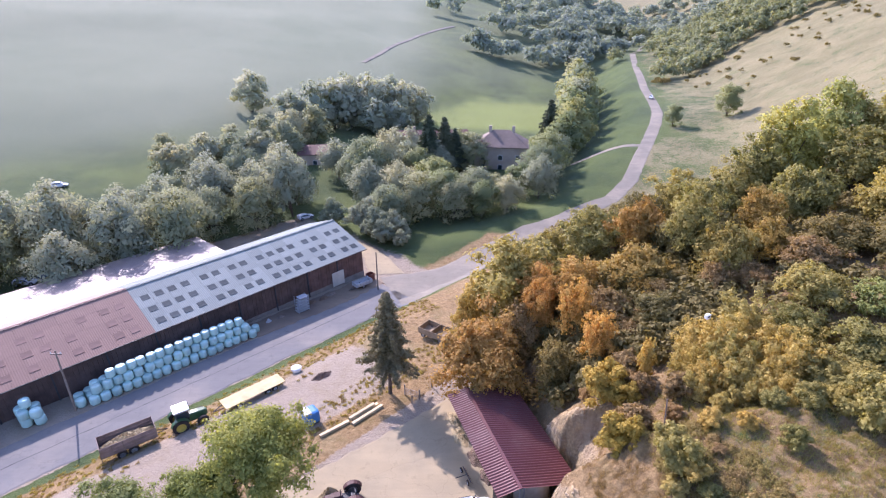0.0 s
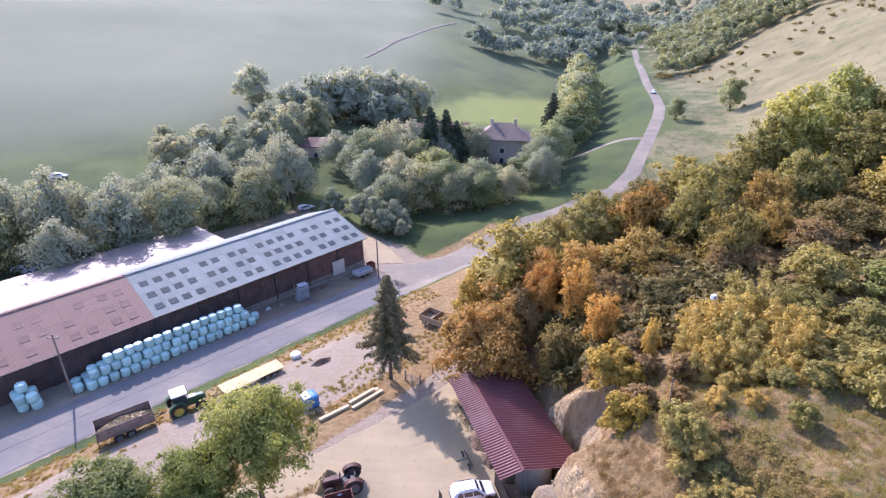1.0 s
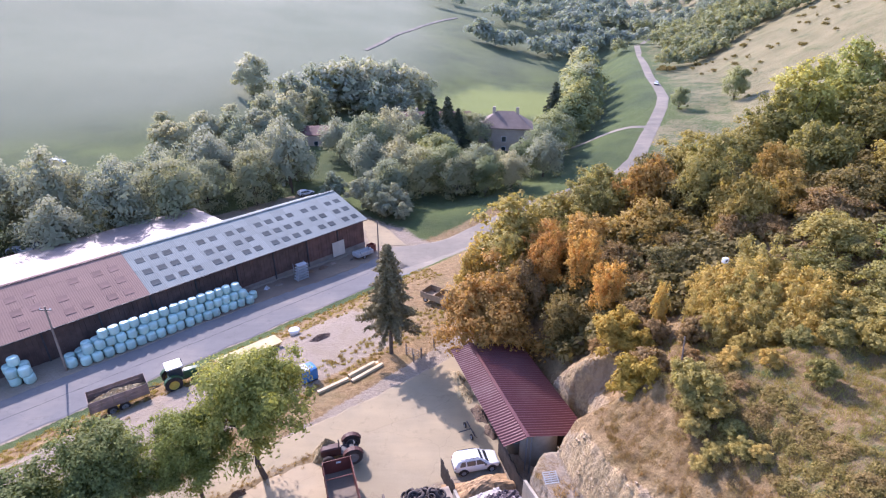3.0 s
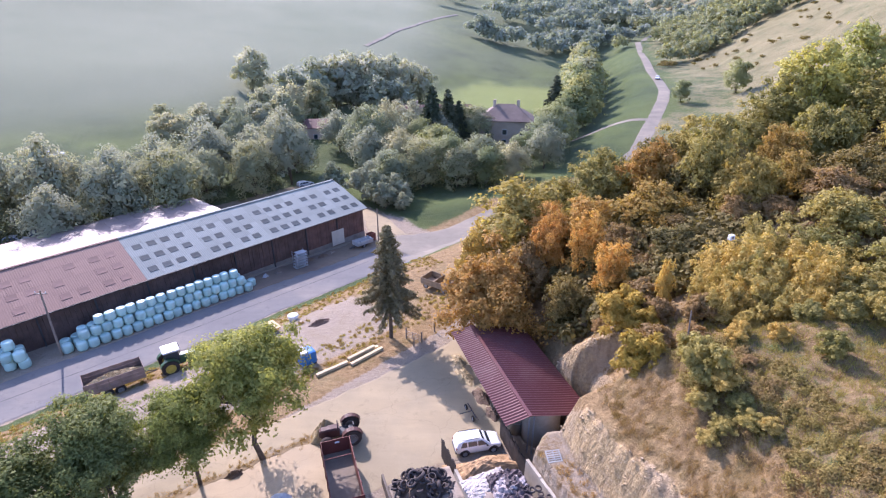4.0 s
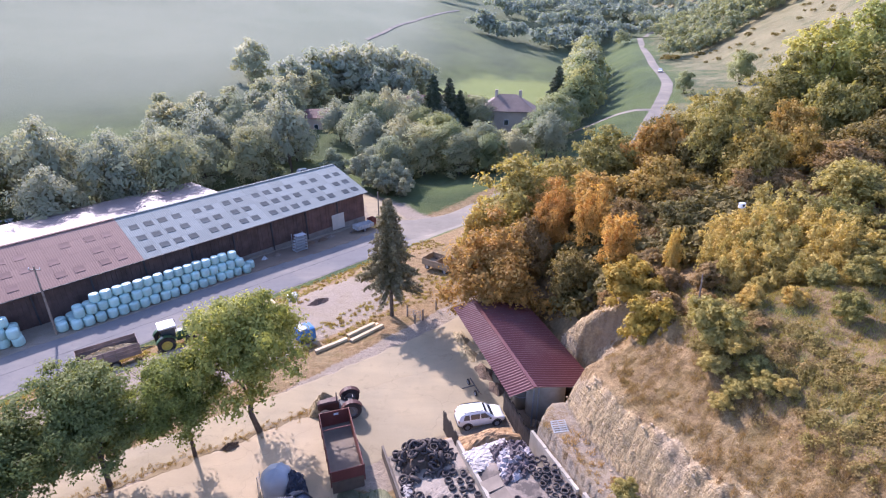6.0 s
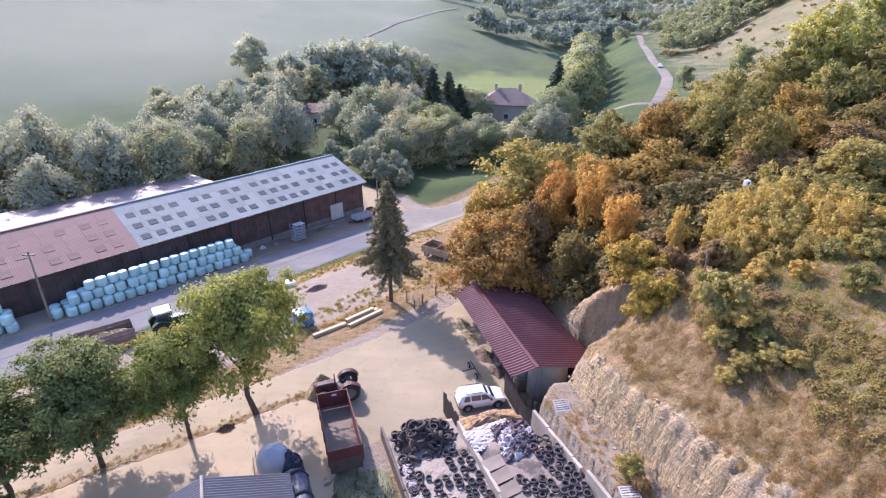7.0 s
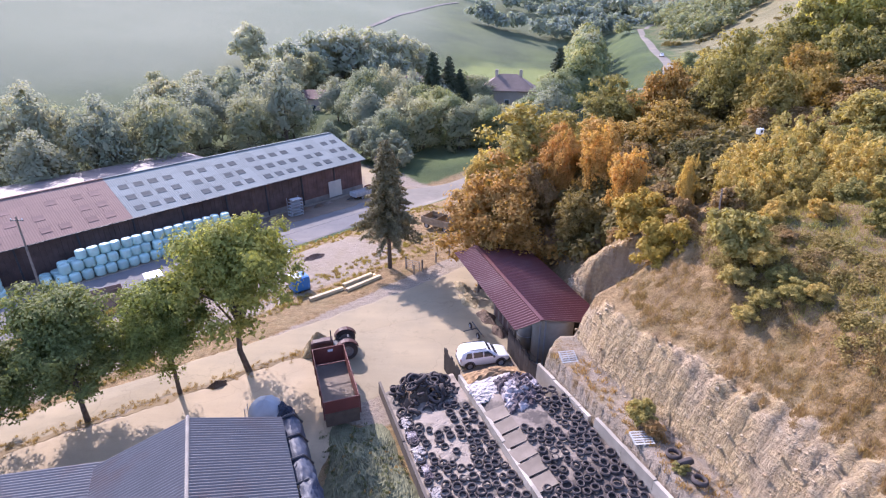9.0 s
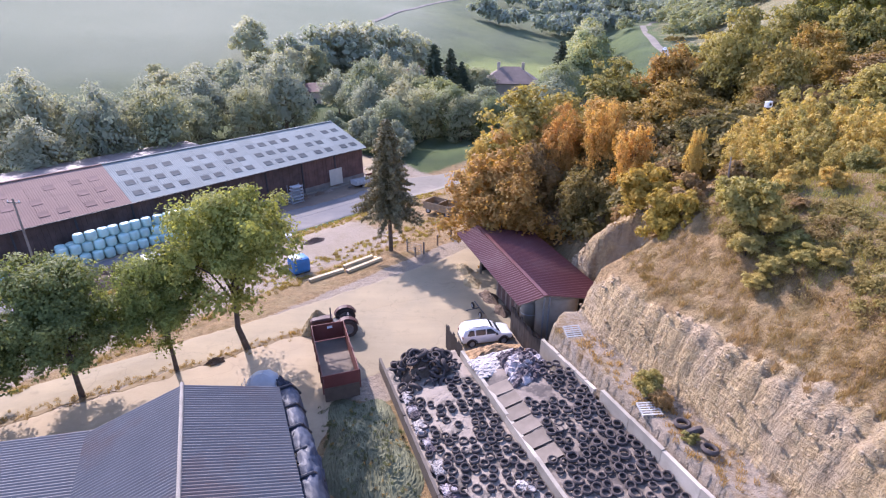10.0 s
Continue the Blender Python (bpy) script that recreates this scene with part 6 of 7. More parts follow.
def tyre(p, size=1.0, rx=0.0, ry=0.0, grp="tyres on the silage covers", lab="old black car tyre lying on the silage cover"):
    ob = new("old_tyre", tyre_me)
    ob.matrix_basis = pose(p[0], p[1], p[2], rx, ry, rng.random() * 360) @ Matrix.Scale(size, 4)
    return tagged(ob, lab, "tyre", grp)


placed = []


def scatter(b, t0, t1, s0, s1, count, gap=0.62):
    made = tries = 0
    while made < count and tries < count * 30:
        tries += 1
        t, s = t0 + (t1 - t0) * rng.random(), s0 + (s1 - s0) * rng.random()
        p = on_bay(b, t, s, 0.02)
        if all((p - q).length > gap for q in placed):
            placed.append(p)
            made += 1
            tyre(p, 0.84 + 0.28 * rng.random() + (0.25 if rng.random() < 0.06 else 0), rng.normal() * 6, rng.normal() * 6)


scatter("l", 0.30, 0.98, 0.64, 0.94, 56, 0.53)
scatter("l", 0.30, 0.98, 0.06, 0.24, 36, 0.5)
scatter("l", 0.42, 0.62, 0.24, 0.64, 7, 0.53)
scatter("l", 0.66, 0.98, 0.24, 0.64, 26, 0.53)
scatter("r", 0.50, 0.98, 0.28, 0.95, 132, 0.52)
scatter("r", 0.22, 0.5, 0.66, 0.95, 30, 0.5)
scatter("r", 0.80, 0.98, 0.08, 0.28, 8, 0.52)
# the pile of tyres at the head of the left clamp
# debris among the tyres; its dark soil also paints shade into the gaps
heap("debris_heap", -1.9, 31.6, 2.3, 1.5, 1.25, M_SOIL, "dark heap of debris below the pile of tyres", "heap", 71, z=0.75, turn=20, crumple=0.06, n=20, power=2.0)
for i in range(72):
    a, q = rng.random() * 2 * math.pi, rng.random() ** 0.55
    x, y = -1.9 + 2.5 * q * math.cos(a), 31.6 + 1.7 * q * math.sin(a)
    z = 0.95 + 1.3 * (1 - q * q) + 0.2 * rng.random()
    big = rng.random() < 0.15
    tyre((x, y, z), 1.7 if big else 0.95 + 0.3 * rng.random(), rng.normal() * 38, rng.normal() * 38, "tyres in a pile", "old black tyre in a loose pile")
for x, y, z, s, rx in [(-2.6, 29.5, 1.05, 1.7, 62), (-1.5, 29.9, 1.1, 1.6, 58), (-0.7, 30.1, 1.15, 1.75, 66), (0.2, 30.6, 1.2, 1.5, 40), (-3.4, 29.7, 1.0, 1.4, 20)]:
    tyre((x, y, z), s, rx, 0, "tyres in a pile", "large black tyre leaning on a pile")
for x, y, z, s, rx in [(12.7, 21.7, 4.0, 1.7, 60), (12.4, 22.6, 4.0, 1.5, 8), (13.0, 20.7, 4.0, 1.5, 12)]:
    tyre((x, y, max(z, gz(x, y)) + 0.05 + 0.16 * s * math.sin(radians(rx))), s, rx, 0, "tractor tyres below the cut", "large black tractor tyre below the rock cut")
# mats, foil heap, wood chips
for i in range(6):
    t = 0.42 + 0.075 * i
    p = on_bay("r", t, 0.12, 0.09)
    ob = bpart("rubber_mat", None, M_MAT, (-0.75, 0.75, -0.52, 0.52, 0, 0.05), bevel=0.01)
    ob.matrix_basis = pose(p.x, p.y, p.z, 0, 0, 22 + rng.normal() * 2) @ pose(0, 0, 0, rng.normal() * 1.5, -9, 0)
    tagged(ob, "dusty grey rubber mat on the silage cover", "mat", "mats on the silage cover")
for b, t, s, rz in [("l", 0.42, 0.5, 15), ("l", 0.60, 0.45, 25), ("l", 0.72, 0.55, -10), ("l", 0.95, 0.4, 35), ("l", 0.97, 0.62, 10), ("r", 0.62, 0.5, 20), ("r", 0.98, 0.55, 30)]:
    p = on_bay(b, t, s, 0.07)
    bm = bmesh.new()
    bmesh.ops.create_grid(bm, x_segments=8, y_segments=8, size=0.8)
    for v in bm.verts:
        v.co.z = 0.035 * float(wave_noise(v.co.x * 4 + t * 50, v.co.y * 4, 1.0, s))
    ob = part("cover_sheet", bm, M_COVER if b == "l" else M_MAT)
    sd = ob.modifiers.new("thick", "SOLIDIFY")
    sd.thickness = 0.02
    ob.matrix_basis = pose(p.x, p.y, p.z, 0, -3, rz) @ Matrix.Diagonal((1.0, 0.7, 1, 1))
    tagged(ob, "loose grey cover sheet held by tyres", "sheet", "loose sheets on the clamps")
heap("wood_chip_mound", 3.2, 34.0, 3.0, 1.5, 1.15, M_CHIPS, "tan heap of wood chips behind the car", "heap", 8, turn=15, z=0.6, crumple=0.05, n=30)


def crumpled(name, x, y, z, rx, ry, h, turn, material, label, seed, crease=1.0):
    r2 = np.random.default_rng(seed)
    n = 30
    bm = bmesh.new()
    rows = []
    for i in range(n + 1):
        row = []
        for j in range(n + 1):
            a, b = i / n * 2 - 1, j / n * 2 - 1
            q = math.hypot(a, b) / 1.25
            fold = abs(math.sin(7 * a + 3 * math.sin(4 * b + seed))) * 0.22 + abs(math.sin(9 * b - 4 * a)) * 0.14
            row.append(bm.verts.new((a * rx + 0.06 * r2.normal(), b * ry + 0.06 * r2.normal(), (h * (1 - q) + fold * crease) * (1 if max(abs(a), abs(b)) < 0.98 else 0.1) + 0.05 * crease * r2.normal())))
        rows.append(row)
    for a, b in zip(rows, rows[1:]):
        for j in range(n):
            bm.faces.new((a[j], a[j + 1], b[j + 1], b[j]))
    ob = part(name, bm, material)
    ob.matrix_basis = pose(x, y, z, 0, 0, turn)
    return tagged(ob, label, "tarp")


M_MIXFOIL = foil_material("silver_black_foil", (0.44, 0.385, 0.375), (0.085, 0.066, 0.07), (0.23, 0.175, 0.172), 0.42)
crumpled("silver_tarp", 3.2, 31.2, 2.15, 1.9, 1.1, 0.25, 25, M_SILVERFOIL, "pale silver plastic sheet spread over the clamp", 2, 0.3)
crumpled("crumpled_tarp", 5.0, 30.3, 2.35, 1.5, 1.9, 0.75, 15, M_MIXFOIL, "crumpled silver and black plastic sheet in a heap", 1)

for i, (t, q) in enumerate([(0.36, 0.12), (0.47, 0.12), (0.58, 0.12), (0.7, 0.12), (0.83, 0.12), (0.97, 0.12), (0.93, 0.78), (1.02, 0.6), (1.06, 0.86)]):
    p = on_bay("l", t, q, 0.05)
    crumpled("torn_sheet", p.x, p.y, p.z, 0.26 + 0.08 * (i % 3), 0.55, 0.15, 20 if i < 6 else 40 * i, M_MIXFOIL if i % 2 else M_SILVERFOIL, "torn pale plastic sheet at the edge of the clamp", 20 + i, 0.28)

# pallets on the bank
bm = bmesh.new()
box(bm, -0.6, 0.6, -0.045, 0.045, 0.0, 0.022)
slat_me = bpy.data.meshes.new("slat")
bm.to_mesh(slat_me)
bm.free()
slat_me.materials.append(M_PALLET)
for x, y, rz, tx in [(8.5, 32.1, 10, 20), (11.1, 24.0, 5, 4)]:
    pal = thing("pallet", pose(x, y, gz(x, y) + 0.05, tx, 0, rz), "whitish slatted pallet lying on the bank", "pallet", "pallets")
    for k in range(6):
        o = new("slat", slat_me)
        o.parent = pal
        o.matrix_basis = pose(0, -0.45 + 0.18 * k, 0.1)
    for k in (-0.55, 0, 0.55):
        bpart("bearer", pal, M_PALLET, (k - 0.04, k + 0.04, -0.5, 0.5, 0, 0.1), bevel=0)

# ---- the grey-roofed barn ----
gb = thing("grey_barn", pose(-14.2, 22.3, 0, 0, 0, 23.5), "barn with a ribbed blue-grey metal roof", "barn")
for sx in (1, -1):
    bm = bmesh.new()
    wave_sheet(bm, 0, 4.75 * sx, -24, 0.25, 7.0, 5.4, 0.19, 0.048, 6, 2)
    part("roof_slope", bm, M_GREYSHEET, gb, smooth=True)
bm = bmesh.new()
tube(bm, (0, -24, 7.03), (0, 0.3, 7.03), 0.1, n=8)
part("ridge_cap", bm, M_CONCRETE, gb)
bpart("wall", gb, M_CONCRETE, (-4.4, 4.4, -0.35, -0.1, -0.3, 5.3), (4.2, 4.4, -24, -0.4, -0.3, 5.3), (-4.4, -4.2, -24, -0.4, -0.3, 5.3), bevel=0)
link_mesh("gable_wall", [(x, y, z) for y in (-0.1, -0.3) for x, z in ((-4.4, 5.3), (4.4, 5.3), (0, 6.85))], [(0, 1, 2), (5, 4, 3), (0, 3, 4, 1), (1, 4, 5, 2), (2, 5, 3, 0)], M_CONCRETE, gb)
lean = thing("lean_to", pose(-18.8, 20.8, 0, 0, 0, 5), "low lean-to with a dark grey ribbed roof", "lean-to")
bm = bmesh.new()
wave_sheet(bm, 3.0, -11, -10, 0.6, 5.25, 3.9, 0.19, 0.048, 6, 2)
part("roof_slope", bm, M_GREYSHEET, lean, smooth=True)
bpart("wall", lean, M_CONCRETE, (-10.5, 0, -0.2, 0.0, -0.3, 3.9), bevel=0)

# the tarpaulin-covered stack along the grey barn
stack = thing("covered_stack", gb.matrix_basis @ pose(5.55, 0, 0), "long stack under shiny dark blue tarpaulin with bars across", "tarp")
bm = bmesh.new()
n = 170
key = [(-0.85, 4.85), (-0.5, 5.0), (-0.15, 4.95), (0.12, 4.7), (0.3, 4.0), (0.38, 2.2), (0.45, 0.0)]
kt = np.linspace(0, 1, len(key))
prof = [(float(np.interp(q, kt, [p[0] for p in key])), float(np.interp(q, kt, [p[1] for p in key]))) for q in np.linspace(0, 1, 19)]
r4 = np.random.default_rng(9)
rows = []
for i in range(n + 1):
    y = 2.4 - 26.0 * i / n
    drop = max(0.0, (1.6 - (2.4 - y)) / 1.6)
    pinch = 0.10 * abs(math.sin(math.pi * (y - 0.6) / 1.75)) ** 0.35
    rough = 1.0 + 2.2 * math.exp(-((y + 5.0) / 1.6) ** 2)
    row = []
    for q, (x, z) in enumerate(prof):
        fold = rough * 0.75 * (0.05 * abs(math.sin(y * 2.6 + 1.5 * math.sin(q * 0.5 + y))) + 0.035 * abs(math.sin(q * 1.1 + y * 4.3)) + 0.02 * r4.normal())
        row.append(bm.verts.new((x + fold * 0.8 - 0.3 * drop, y, max(0.0, z * (1 - 0.3 * drop) + fold + pinch - 0.12))))
    rows.append(row)
for a, b in zip(rows, rows[1:]):
    for j in range(len(prof) - 1):
        bm.faces.new((a[j], a[j + 1], b[j + 1], b[j]))
bm.faces.new(rows[0])
part("tarpaulin", bm, M_BLUETARP, stack, smooth=True)
for i in range(13):
    y = 0.6 - 1.75 * i
    bm = bmesh.new()
    tube(bm, (-0.8, y, 4.98), (-0.1, y + 0.05, 5.02), 0.085, n=7)
    tube(bm, (-0.1, y + 0.05, 5.02), (0.36, y + 0.1, 4.2), 0.085, 0.06, n=7)
    part("weight_bar", bm, M_BLACKFOIL, stack)
crumpled("blue_tarp", -11.7, 29.3, 0.0, 0.9, 1.5, 2.1, 24, M_BLUETARP, "dark blue tarpaulin slumped beside the covered tank", 5)
dome = thing("covered_tank", pose(-12.9, 29.4, 0) @ Matrix.Scale(0.84, 4), "round tank under a pale grey-blue cover", "tank")
bm = bmesh.new()
lathe(bm, [(0.001, 2.9), (0.5, 2.85), (1.0, 2.6), (1.35, 2.1), (1.45, 1.4), (1.42, 0.1), (1.3, 0.0)], 20)
for v in bm.verts:
    v.co += v.co.normalized() * 0.12 * float(wave_noise(v.co.x * 5, v.co.z * 4 + v.co.y * 5, 1.0))
bmesh.ops.recalc_face_normals(bm, faces=bm.faces)
part("cover", bm, M_GREYTARP, dome, smooth=True)
for k in (-0.35, 0.35):
    bm = bmesh.new()
    tube(bm, (-1.75, k, 0), (-1.65, k, 2.2), 0.03, n=6)
    part("ladder_rail", bm, M_STEEL, dome)
for q in range(6):
    bm = bmesh.new()
    tube(bm, (-1.73 + 0.015 * q, -0.35, 0.3 + 0.34 * q), (-1.73 + 0.015 * q, 0.35, 0.3 + 0.34 * q), 0.02, n=6)
    part("rung", bm, M_STEEL, dome)

# ---- houses in the valley ----
def window_unit(parent, x, y, z, w, h, normal_y=-1, shutters=True):
    f = bpart("window", parent, M_WHITE, (x - w / 2 - 0.08, x + w / 2 + 0.08, y - 0.06, y + 0.02, z - 0.08, z + h + 0.08), bevel=0)
    bpart("pane", f, M_GLASS, (x - w / 2, x + w / 2, y - 0.08, y - 0.062, z, z + h), bevel=0)
    return f


def hip_house(m, lx, ly, eave, ridge, hip, label, wall_mat, roof_mat, rows, cols, chimneys=2):
    hs = thing("house", m, label, "house")
    bpart("wall", hs, wall_mat, (-lx, lx, -ly, ly, -2.0, eave), bevel=0.03)
    o = 0.6
    link_mesh("roof", [(-lx - o, -ly - o, eave - 0.2), (lx + o, -ly - o, eave - 0.2), (lx + o, ly + o, eave - 0.2), (-lx - o, ly + o, eave - 0.2), (-lx + hip, 0, ridge), (lx - hip, 0, ridge),
                       (-lx - o, -ly - o, eave - 0.02), (lx + o, -ly - o, eave - 0.02), (lx + o, ly + o, eave - 0.02), (-lx - o, ly + o, eave - 0.02)],
              [(6, 7, 5, 4), (7, 8, 5), (8, 9, 4, 5), (9, 6, 4), (3, 2, 1, 0), (0, 1, 7, 6), (1, 2, 8, 7), (2, 3, 9, 8), (3, 0, 6, 9)], roof_mat, hs)
    for r in range(rows):
        for c in range(cols):
            x = -lx + 2 * lx * (c + 0.5) / cols
            window_unit(hs, x, -ly - 0.02, 0.9 + r * 3.0, 1.3, 1.5)
    for k in range(chimneys):
        ch = bpart("chimney", hs, M_PLASTER, (-lx * 0.5 + k * lx * 0.9, -lx * 0.5 + k * lx * 0.9 + 0.9, -0.4, 0.4, ridge - 1.4, ridge + 1.2), bevel=0.03)
    bpart("door", hs, M_DARKWOOD, (-0.6, 0.6, -ly - 0.05, -ly + 0.01, 0.0, 2.1), bevel=0)
    return hs


hip_house(pose(20.3, 184.5, -5.6, 0, 0, -8) @ Matrix.Scale(1.1, 4), 8.0, 5.6, 8.0, 12.2, 5.5, "two-storey beige house with a pinkish hipped roof", M_PLASTER, M_TILE, 2, 3)
hip_house(pose(-4.0, 192, -5.5, 0, 0, 4), 13.5, 5.5, 8.0, 11.8, 0.6, "long farmhouse with a brown-red tiled roof behind trees", M_PLASTER, M_REDTILE, 2, 6, 1)
hip_house(pose(-45.0, 186, -4.5, 0, 0, 8), 5.5, 5.0, 4.6, 6.8, 0.5, "low pinkish outbuilding with a tiled roof", M_PLASTER, M_REDTILE, 1, 3, 0)
van = make_car(pose(-112, 150, gz(-112, 150), 0, 0, 20), "white van parked on the meadow edge", M_WHITE, kind="suv")


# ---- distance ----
# far hills: distance haze put in as an even pale blue glow
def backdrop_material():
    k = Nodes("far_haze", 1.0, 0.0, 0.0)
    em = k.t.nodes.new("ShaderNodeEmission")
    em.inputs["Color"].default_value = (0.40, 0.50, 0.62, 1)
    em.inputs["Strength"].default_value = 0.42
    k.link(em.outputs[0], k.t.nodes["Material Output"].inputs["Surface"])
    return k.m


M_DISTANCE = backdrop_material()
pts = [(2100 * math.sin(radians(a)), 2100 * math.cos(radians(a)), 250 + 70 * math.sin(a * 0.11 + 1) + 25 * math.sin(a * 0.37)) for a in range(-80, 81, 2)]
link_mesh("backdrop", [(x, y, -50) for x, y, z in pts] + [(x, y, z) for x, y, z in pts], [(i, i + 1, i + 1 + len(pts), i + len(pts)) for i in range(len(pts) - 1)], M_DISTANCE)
tagged(bpy.data.objects["backdrop"], "far hills with pale blue haze put in as glow", "hills", kind="structure")


# ---- far woods and hedges ----
def wood(name, spots, leaf, per, material, label, seed, lobes=12):
    """A far wood as one mesh: many rounded, uneven crowns of leaves."""
    r2 = np.random.default_rng(seed)
    cs, rs = [], []
    for x, y, r, h in spots:
        z = gz(x, y)
        for _ in range(lobes):
            d = r2.normal(size=3)
            d /= np.linalg.norm(d)
            q = 0.45 + 0.3 * r2.random()
            cs.append((x + r * q * d[0], y + r * q * d[1], z + h * (0.52 + 0.42 * q * (d[2] if d[2] > -0.6 else 0.3))))
            rs.append(r * (0.26 + 0.14 * r2.random()))
        cs.append((x, y, z + h * 0.45))
        rs.append(r * 0.5)
    vs, fs = leaf_cloud(r2, np.array(cs), np.array(rs), per * len(spots), leaf, jitter=0.12)
    ob = new(name, fast_mesh(name, vs, fs, material))
    return tagged(ob, label, "trees", kind="stuff")


def band_spots(line, width, step, r, h, seed):
    r2 = np.random.default_rng(seed)
    out = []
    for (x0, y0), (x1, y1) in zip(line, line[1:]):
        ln = math.hypot(x1 - x0, y1 - y0)
        for i in range(max(1, int(ln / step))):
            t = (i + r2.random()) / max(1, int(ln / step))
            out.append((x0 + (x1 - x0) * t + r2.normal() * width / 2, y0 + (y1 - y0) * t + r2.normal() * width / 2, r * (0.7 + 0.6 * r2.random()), h * (0.7 + 0.6 * r2.random())))
    return out


# wood above the road on the right-hand hill, and the head of the valley
spots = band_spots([(119, 312), (137, 318), (152, 326), (172, 345), (190, 340), (206, 330), (222, 312), (245, 300)], 5, 3.0, 5.6, 10, 14) + band_spots([(140, 335), (165, 360), (200, 362), (240, 345), (290, 340)], 14, 2.6, 7.5, 13, 1) + band_spots([(150, 370), (200, 400), (260, 400), (330, 400)], 30, 2.6, 8.5, 15, 2) + band_spots([(175, 430), (260, 470), (360, 480)], 50, 3.0, 9.5, 16, 3) + band_spots([(210, 500), (320, 580), (440, 640)], 90, 3.6, 11, 18, 9)
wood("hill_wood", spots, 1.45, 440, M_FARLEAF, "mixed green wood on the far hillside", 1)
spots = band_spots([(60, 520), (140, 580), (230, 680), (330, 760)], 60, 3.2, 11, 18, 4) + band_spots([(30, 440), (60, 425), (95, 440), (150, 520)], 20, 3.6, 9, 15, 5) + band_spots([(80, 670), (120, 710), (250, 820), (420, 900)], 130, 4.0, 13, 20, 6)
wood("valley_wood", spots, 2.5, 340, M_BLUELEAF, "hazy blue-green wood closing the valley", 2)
r3 = np.random.default_rng(77)
spots = [(125 + 85 * r3.random(), 235 + 85 * r3.random(), 1.2 + 1.2 * r3.random(), 1.4 + 1.4 * r3.random()) for _ in range(46)] + [(112 + 8 * r3.random(), 290 + 18 * r3.random(), 2.4, 3.4) for _ in range(8)]
wood("pasture_scrub", spots, 0.45, 160, M_DARKOLIVE, "small brown-green scrub on the dry pasture", 5)
strip("road", [(-50, 344), (-42, 371), (-34, 410), (-21.5, 458), (-9, 487), (8, 520)], [(-47, 343), (-39, 370), (-31, 409), (-18.5, 457), (-6, 486), (11, 519)], M_ROAD, "pale track climbing the opposite slope", n=80, m=4, lift=0.35)
strip("road", [(34, 176), (50, 177), (66, 178)], [(34, 173.5), (50, 174.5), (66, 175.5)], M_ROAD, "narrow drive crossing the meadow to the house", n=30, m=3, lift=0.1)

# scrub and undergrowth on the near hill, its dark leaves painting in shade
spots = []
for i in range(560):
    x, y = (8 + 60 * r3.random(), 42 + 55 * r3.random()) if i < 400 else (13 + 18 * r3.random(), 47 + 18 * r3.random())
    if x < np.interp(y, FOOT_Y, FOOT_X) + 1.5 or (y < 47 and x < 24):
        continue
    deep = 13 < x < 46 and 48 < y < 78
    spots.append((x, y, (1.7 if deep else 1.5) + 1.0 * r3.random(), (1.3 if deep else 1.6) + 1.5 * r3.random()))
wood("undergrowth", spots, 0.5, 170, M_DARKOLIVE, "tangled dark olive and brown undergrowth on the hillside", 6)


def tufts(name, spots, material, label, seed, size=0.5, per=26, rise=None):
    """Grass and weeds: many thin blades in tufts."""
    r2 = np.random.default_rng(seed)
    n = len(spots) * per
    base = np.repeat(np.array(spots), per, axis=0)
    a = r2.random(n) * 2 * math.pi
    q = r2.random(n) ** 0.5 * size * 0.7
    px_, py_ = base[:, 0] + q * np.cos(a), base[:, 1] + q * np.sin(a)
    pz = ground(px_, py_) + (rise(px_, py_) if rise else 0.0)
    h = size * (0.4 + 0.8 * r2.random(n))
    ln = r2.normal(size=(n, 2)) * 0.35 * h[:, None]
    wd = 0.05 * size * 1.6
    ca, sa = np.cos(a * 3) * wd, np.sin(a * 3) * wd
    p0 = np.stack([px_ - ca, py_ - sa, pz - 0.05], -1)
    p1 = np.stack([px_ + ca, py_ + sa, pz - 0.05], -1)
    p2 = np.stack([px_ + ln[:, 0] + ca * 0.3, py_ + ln[:, 1] + sa * 0.3, pz + h], -1)
    vs = np.stack([p0, p1, p2], 1).reshape(-1, 3)
    ob = new(name, fast_mesh(name, vs, np.arange(n * 3).reshape(-1, 3), material))
    return tagged(ob, label, "grass", kind="stuff")


M_DRYGRASS = leaf_material("dry_grass", (0.25, 0.162, 0.068), (0.47, 0.325, 0.14), through_light=0.3)
M_WEED = leaf_material("green_weeds", (0.19, 0.165, 0.05), (0.40, 0.345, 0.115), through_light=0.3)
spots = []
for _ in range(9000):
    x, y = 9 + 27 * r3.random(), 12 + 32 * r3.random()
    d = x - np.interp(y, FOOT_Y, FOOT_X)
    if d > 2.6:
        spots.append((x, y))
def meadow_edge(x):
    """Where the dry slope gives way to the olive-green meadow above it."""
    return 25.3 - 2.2 * (x - 19.5)


tufts("dry_grass", [(x, y) for x, y in spots if y < meadow_edge(x)][:1900] + [(x, y) for x, y in spots if y > meadow_edge(x)][:700], M_DRYGRASS, "dry straw-coloured grass on the slope", 1, 0.3)
spots = [(17 + 20 * a, 14 + 28 * b) for a, b in r3.random((9000, 2))]
spots = [(x, y) for x, y in spots if y > meadow_edge(x) + float(wave_noise(x, y, 1.6, 5.0))][:4600]
tufts("green_weeds", spots, M_WEED, "olive-green weeds and grass on the upper slope", 2, 0.34, 17)
spots = []
